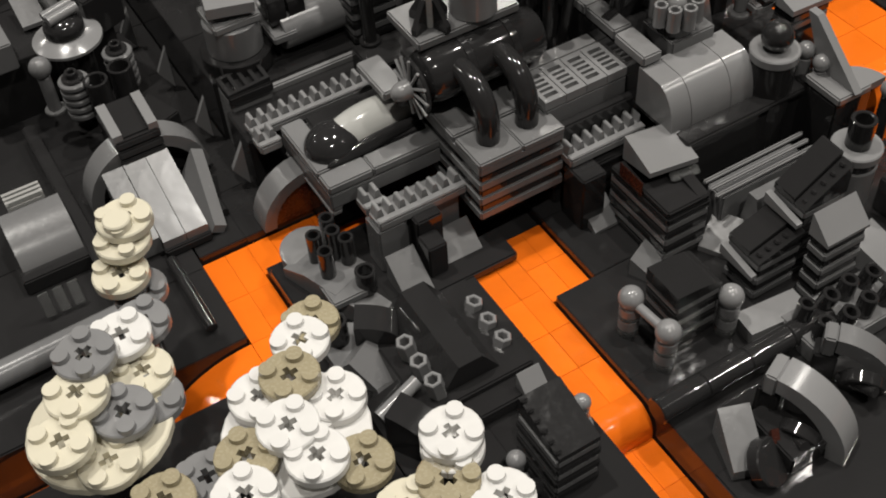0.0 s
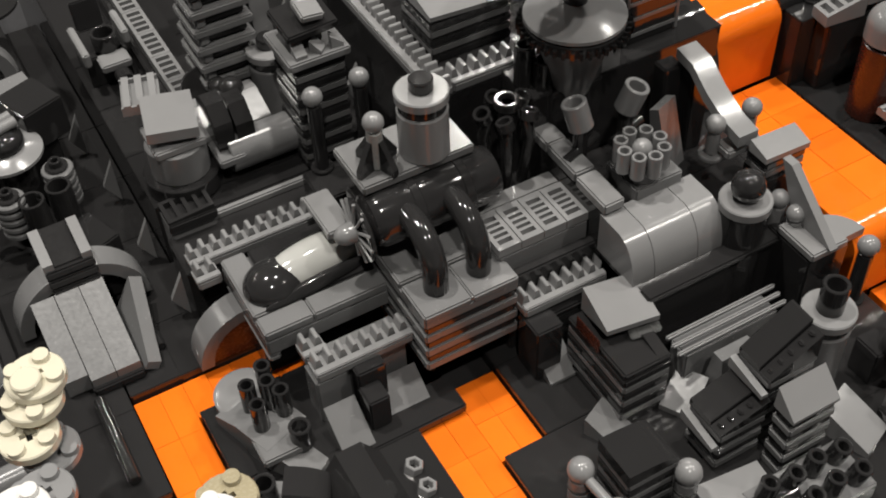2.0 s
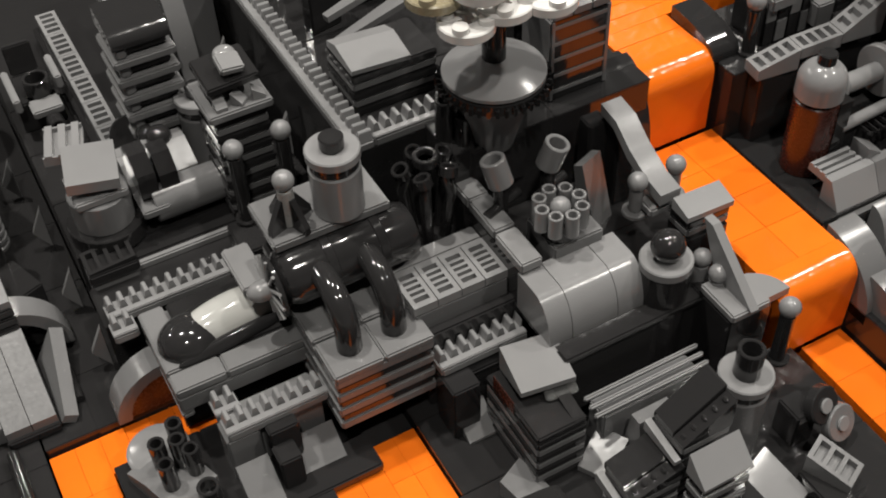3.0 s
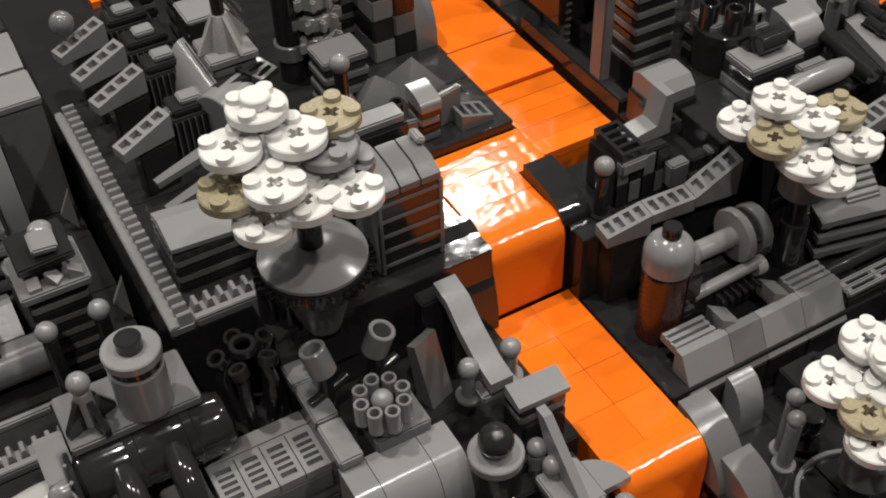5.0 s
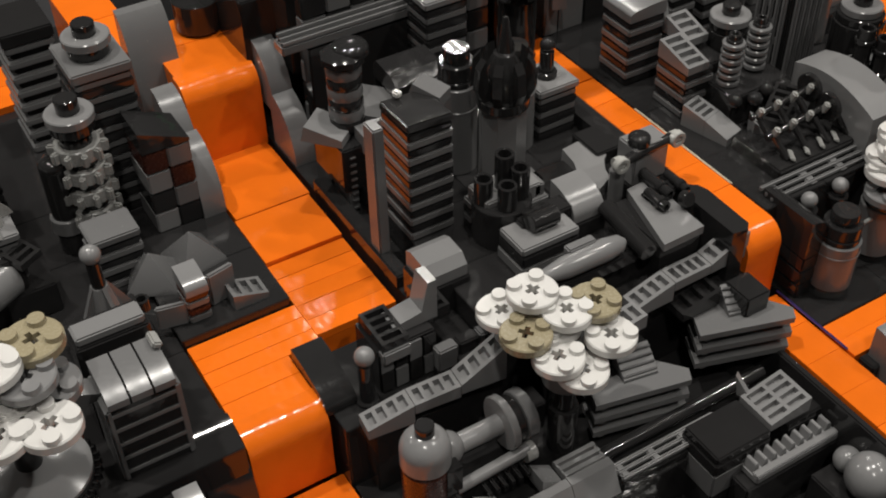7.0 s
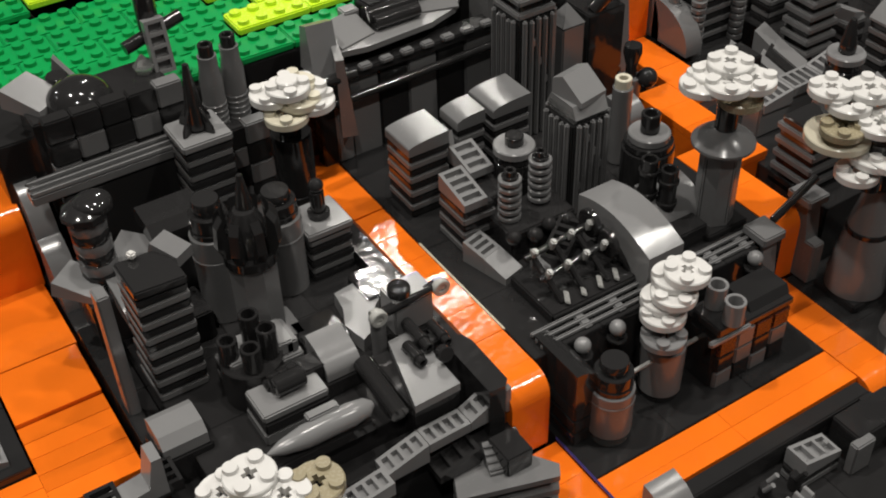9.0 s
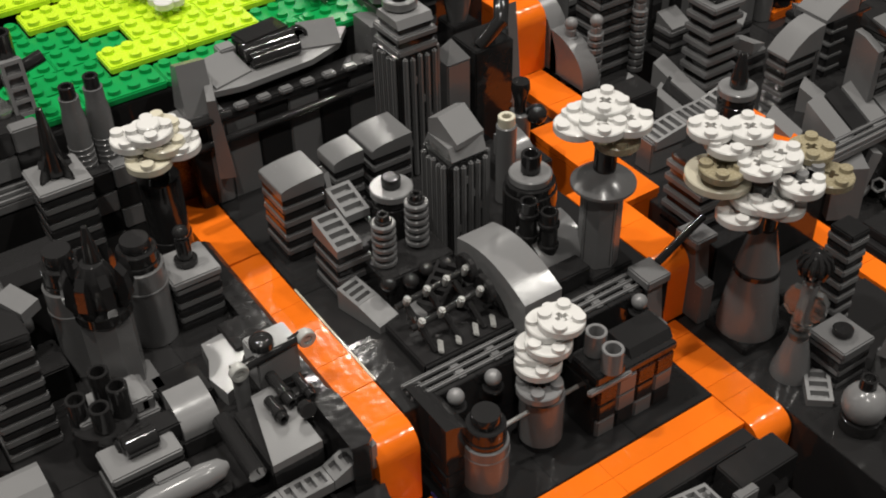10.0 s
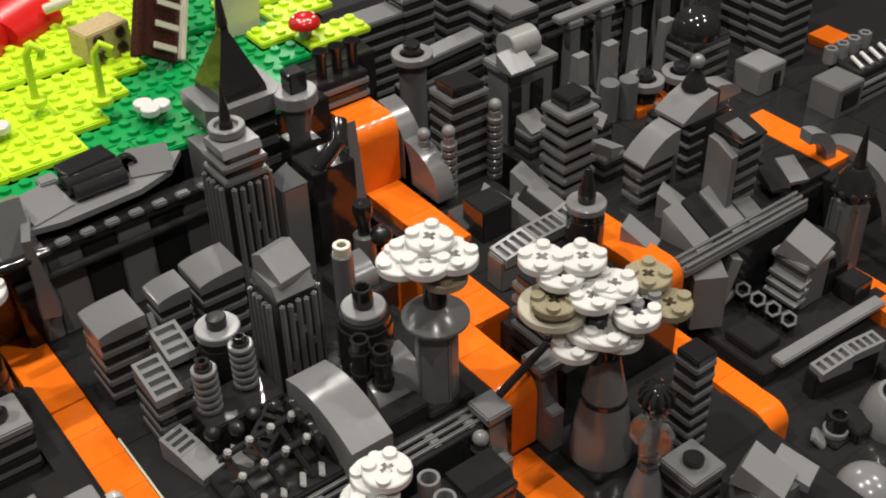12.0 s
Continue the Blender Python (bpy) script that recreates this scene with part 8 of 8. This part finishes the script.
lone("black_bank", prism(BLACK, [(-1.7, 0), (1.7, 0), (1.7, 5.05), (-0.9, 5.05), (-1.4, 4.7), (-1.7, 4.0)], 5.4), "glossy black rounded bank beside the far fall", "bank", 80.55, 26.5, 5.0)
lone("black_block", box(BLACK, 4.6, 2.2, 0.7), "black brick block on the bank", "block", 80.6, 30.4, 9.9)
lone("grey_tile", box(LIT_GREY, 0.9, 0.9, 0.3), "small pale tile leaning on a brick", "tile", 85.9, 24.4, 8.2, 40, 0, 30)
for x, y, w, d, h in ((88.0, 24.0, 1.6, 2.0, 0.8), (93.4, 24.2, 3.0, 2.6, 1.0), (88.2, 30.6, 2.0, 2.2, 0.6), (95.4, 29.8, 1.6, 1.4, 1.2)):
    lone("black_block", box(BLACK, w, d, h), "low black brick block on the deck", "block", x, y, 8.0 if y < 28 else 9.0)
# foreground at the foot of the cross canal
tray = thing("tray_edge", "glossy black rounded border of a machine tray", "border", 64.6, 24.3, 8.6)
part("edge", box(BLACK, 13.2, 0.85, 1.36), tray)
part("end", prism(BLACK, [(0.4, 0), (0.4, 1.36), (-0.6, 1.36), (-1.2, 1.1), (-1.6, 0.5), (-1.7, 0)], 0.8), tray, 6.2, -0.8, 0)
for i in range(6):
    t_ = thing("fork_clip", "black fork clip with pale prongs", "clip", 59.4 + i * 1.5, 22.6 + 0.3 * (i % 2), 8.6, 10 * i, "fork clips")
    part("stem", cyl(BLACK, 0.3, 0.9, 12), t_)
    for k in range(2):
        part("prong", pipe(LIT_GREY if i % 2 else BLACK, [(-0.25 + 0.5 * k, 0, 0.8), (-0.3 + 0.6 * k, -0.3, 1.4)], 0.12, 8), t_)
rack(63.2, 21.4, 9.0, 4, 180)
sv2 = thing("slotted_ramp", "pale slotted ramp brick on striped plates", "ramp", 66.6, 22.9, 8.6)
for i in range(2):
    part("plate", box(BLACK if i else GREY, 2.4, 1.2, 0.4), sv2, 0, 0, i * 0.4)
part("ramp", slotted(LIT_GREY, 1.2, 2.2, 0.4, 0.9, 3), sv2, 0, 0, 0.8, 0, 0, 90)
lone("black_wall", box(BLACK, 3.4, 1.6, 1.8), "black curved wall below the canal", "wall", 70.0, 22.8, 8.6)
lone("grey_brick", box(GREY, 1.2, 0.5, 1.8), "grey panel between black bricks", "panel", 68.4, 21.9, 8.6)

# ---- fan roof and pyramid tower at the back ----
bwl = thing("back_wall", "black and grey panelled wall behind the towers", "wall", 61.8, 48.2, 13.0)
for i in range(7):
    part("panel", box(GREY if i % 2 else BLACK, 1.7, 0.8, 5.6), bwl, -4.2 + i * 1.72, 0, 0)
part("rod", pipe(BLACK, [(-5.0, -0.7, 4.7), (5.6, -0.7, 4.9)], 0.22), bwl)
part("coping", box(BLACK, 12.0, 1.2, 0.5), bwl, 0.6, 0, 5.6)
for i in range(9):
    part("notch", box(GREY, 0.7, 0.5, 0.3), bwl, -3.6 + i * 1.2, -0.5, 6.0)
fa = thing("fan_roof", "pale grey fan-shaped roof with a black engine", "roof", 62.0, 49.4, 19.7)
part("plate", plan(LIT_GREY, [(-4.8, -1.0), (-2.2, -1.5), (1.6, -1.3), (3.4, -0.7), (4.6, 0.6), (3.4, 1.2), (1.5, 0.8), (-1.6, 0.8), (-3.0, 0.4)], 0.3), fa)
part("wing", prism(LIT_GREY, [(-0.8, 0), (1.0, 0), (0.8, 0.8), (-0.8, 0.1)], 2.2), fa, -2.6, -0.1, 0.3, 0, 0, 14)
part("wing", prism(GREY, [(-0.8, 0), (1.0, 0), (0.8, 0.7), (-0.8, 0.1)], 2.0), fa, 2.8, 0.2, 0.3, 0, 0, -18)
part("engine", box(BLACK, 2.6, 1.4, 1.1), fa, 0, 0.9, 0.4, 0, 0, 8)
part("engine", cyl(BLACK, 0.5, 2.8), fa, -1.4, 0.2, 0.9, 0, 90)
part("engine", cyl(BLACK, 0.4, 2.6), fa, -1.2, -0.3, 0.7, 0, 90)
part("cheek", box(LIT_GREY, 0.9, 0.8, 0.7), fa, -1.9, 1.0, 0.5)
part("ring", tube(BLACK, 0.6, 0.42, 0.3, 18), fa, 1.7, 0.6, 0.7, 90)
lone("leaning_slab", prism(GREY, [(-0.4, 0), (0.4, 0), (0.4, 4.4), (0.0, 4.4)], 2.0), "grey leaning wall panel by the portal", "panel", 58.2, 47.8, 16.0, 0, 0, 70)
pyt = thing("pyramid_tower", "dark striped tower under a black pyramid", "tower", 70.0, 50.5, 13.0)
for i in range(14):
    part("plate", box(BLACK if i % 2 else GREY, 3.4, 2.6, 0.55), pyt, 0, 0, i * 0.58)
part("collar", plan(GREY, [(-2.1, -1.2), (-1.5, -1.8), (1.5, -1.8), (2.1, -1.2), (2.1, 1.4), (-2.1, 1.4)], 0.9), pyt, 0, 0, 8.13)
part("pyramid", spin(BLACK, [(1.85, 0), (1.8, 0.4), (0.3, 3.1), (0.28, 3.4)], 4), pyt, 0, 0, 9.03, 0, 0, 45)
part("finial", cone(BLACK, 0.3, 0.05, 2.2, 12), pyt, 0, 0, 12.4)
lone("quarter_shell", bow(GREY, 1.8, 2.4, 2.4), "grey curved shell by the pyramid tower", "shell", 68.2, 49.0, 18.2, 0, 0, 90)

# ---- the bright meadow beyond the wall ----
def meadow(name, mat, label, cells):
    ob = thing(name, label, "meadow", 0, 0, 0, kind="structure")
    for x, y, z in cells:
        part("plate", box(mat, 4, 2, 0.4, 1), ob, x, y, z)
    return ob
greens, limes = [], []
for j in range(14):
    for i in range(11):
        x, y = 43.0 + i * 4 + (2 if j % 2 else 0), 51.4 + j * 2
        edge = 55.0 + (57 - x) * 0.75 if x < 57 else 51.9 if x < 62 else 51.9 + (x - 62) * 1.05
        lime = y > edge or (x > 76.5 and y > 52)
        if (x < 47 and j < 2) or (x > 74 and y < 53.5) or (x > 79 and (x > 80 or y > 60)):
            continue
        (limes if lime else greens).append((x, y, 19.6 + (0.4 if lime else 0) + 0.4 * (j // 5)))
meadow("ground_meadow_1", GREEN, "studded bright green brick meadow", greens)
meadow("ground_meadow_2", LIME, "studded lime green brick meadow", limes)
base("ground_40", 42, 75.5, 50.4, 82, 19.6)
base("ground_41", 75.5, 80.4, 53.2, 60, 19.6)
base("ground_42", 75.5, 80.4, 60, 82, 15)
for x, y in ((62.3, 56.9), (65.0, 54.9)):
    o = thing("sprout", "curled lime green sprout", "sprout", x, y, 21.0, 0, "sprouts")
    part("foot", cyl(LIME, 0.55, 0.4), o)
    part("stem", pipe(LIME, [(0, 0, 0.2), (0.05, 0, 1.6), (0.1, 0, 2.8), (0.4, -0.2, 3.3), (0.8, -0.4, 3.0), (0.7, -0.3, 2.6)], 0.2), o)
for x, y, z in ((66.8, 53.2, 20.2), (58.9, 58.1, 20.6), (59.5, 55.9, 20.4)):
    o = thing("daisy", "small white flower of three petals", "flower", x, y, z, 0, "daisies")
    part("stem", cyl(GREEN, 0.2, 0.5, 10), o)
    for k in range(3):
        part("petal", cyl(WHITE, 0.5, 0.4, 16), o, 0.5 * math.cos(2.1 * k), 0.5 * math.sin(2.1 * k), 0.4 + 0.1 * k)
tn = thing("tan_brick", "tan brick with round holes in its side", "brick", 67.6, 60.9, 20.4, 12)
part("body", box(SAND, 2.8, 1.8, 1.9), tn)
for dx in (-0.7, 0.7):
    for dz in (0.5, 1.4):
        part("hole", tube(BROWN, 0.34, 0.24, 0.16, 16), tn, dx, -0.86, dz, 90)
bnb = thing("brown_board", "leaning brown board with a cream edge", "board", 69.3, 57.6, 20.0, 10)
part("board", box(BROWN, 2.6, 0.4, 5.6), bnb, 0, 0, 0.9, -24, 34)
part("edge", box(CREAM, 0.35, 0.6, 5.8), bnb, 1.35, -0.1, 0.3, -24, 34)
part("rim", box(BROWN, 0.4, 0.7, 5.6), bnb, -1.3, -0.1, 1.6, -24, 34)
for i in range(4):
    part("slat", box(CREAM, 1.7, 0.12, 0.4), bnb, 0.45 + 0.6 * i, -0.2 + 0.42 * i, 1.3 + 0.9 * i, -24, 34)
lone("cream_pillar", box(CREAM, 2.6, 1.0, 3.4), "cream brick pillar on the meadow", "pillar", 75.0, 59.2, 20.0, 0, 6, 10)
mu = thing("mushroom", "red mushroom with white spots", "mushroom", 77.3, 55.5, 20.4)
part("stem", cyl(CREAM, 0.35, 0.9), mu)
part("cap", dome(RED, 0.9, 0.7, 0.1), mu, 0, 0, 0.8)
for i in range(7):
    part("spot", cyl(WHITE, 0.13, 0.08, 10), mu, 0.55 * math.cos(0.9 * i), 0.55 * math.sin(0.9 * i), 1.3)
rd = thing("red_wing", "curved red wing pieces with a yellow tip", "wing", 65.0, 66.0, 20.8)
part("wing", bow(RED, 3.6, 3.0, 1.6), rd, 0, 0, 0, 0, 0, 30)
part("wing", bow(RED, 2.4, 2.4, 2.4), rd, -2.6, -1.2, 0, 0, 0, 50)
part("tip", pipe(CREAM, [(1.2, -1.0, 1.2), (2.6, -1.6, 1.6)], 0.3), rd)
# ---- works behind the far fall ----
dt5 = thing("disc_tower", "grey disc tower with a black knob", "tower", 82.2, 52.2, 13.4)
part("shaft", cyl(GREY, 0.8, 5.4), dt5)
disc = part("disc", tube(LIT_GREY, 1.2, 0.7, 0.4, 28), dt5, 0, 0, 5.4)
part("knob", cyl(BLACK, 0.5, 0.9), disc, 0, 0, 0.1)
cw2 = thing("swept_wall", "long grey swept wall of layered plates", "wall", 84.6, 53.4, 13.4)
for i in range(6):
    part("plate", box(GREY if i % 2 else BLACK, 7.6 - 0.5 * i, 1.4, 0.5), cw2, 0.25 * i, 0.1 * i, 0.4 + i * 0.7, 0, -4)
    part("spacer", box(BLACK, 6.6 - 0.5 * i, 1.2, 0.3), cw2, 0.25 * i, 0.1 * i + 0.1, 0.1 + i * 0.7)
for i, (x, y, w, d, n) in enumerate(((84.0, 58.0, 5.0, 2.0, 14), (90.4, 52.8, 2.2, 2.0, 15), (90.2, 58.4, 3.4, 2.4, 18), (101.5, 55.0, 2.6, 2.4, 22), (112.0, 50.0, 3.2, 3.0, 14), (110.0, 56.0, 4.0, 3.0, 22))):
    stack("striped_tower", "far dark tower of striped plates", "tower", x, y, 13.4, w, d, stripes(n, GREY if i % 2 else BLACK, BLACK if i % 2 else GREY, 0.06, 0.0))
lone("black_dome", dome(BLACK, 1.5, 1.6, 0.3), "glossy black dome on a striped block", "dome", 99.8, 46.6, 17.0)
for i in range(4):
    pz = thing("leaning_pier", "pale leaning pier with a wedge foot", "pier", 91.2 + 2.4 * i, 47.8, 13.4, 0, "leaning piers")
    part("pier", prism(LIT_GREY, [(-0.5, 0), (0.5, 0), (0.3, 4.4), (-0.3, 4.4)], 0.9), pz)
    part("wedge", slope(LIT_GREY, 0.9, 1.2, 1.2), pz, 0.3, -1.0, 0)
for i, (x, y) in enumerate(((86.8, 46.8), (89.4, 44.6), (90.4, 46.6), (88.4, 42.4), (93.6, 42.8))):
    stack("striped_block", "low dark block of striped plates", "tower", x, y, 13.4, 1.8, 1.6, stripes(4 + i % 3, BLACK, GREY, 0.0, 0.08))
    lone("roof_brick", slope(LIT_GREY if i % 2 else GREY, 1.5, 1.4, 0.7), "small grey roof brick on plates", "slope", x, y, 13.4 + (4 + i % 3) * 0.4, 0, 0, 35 * i, group="roof bricks")
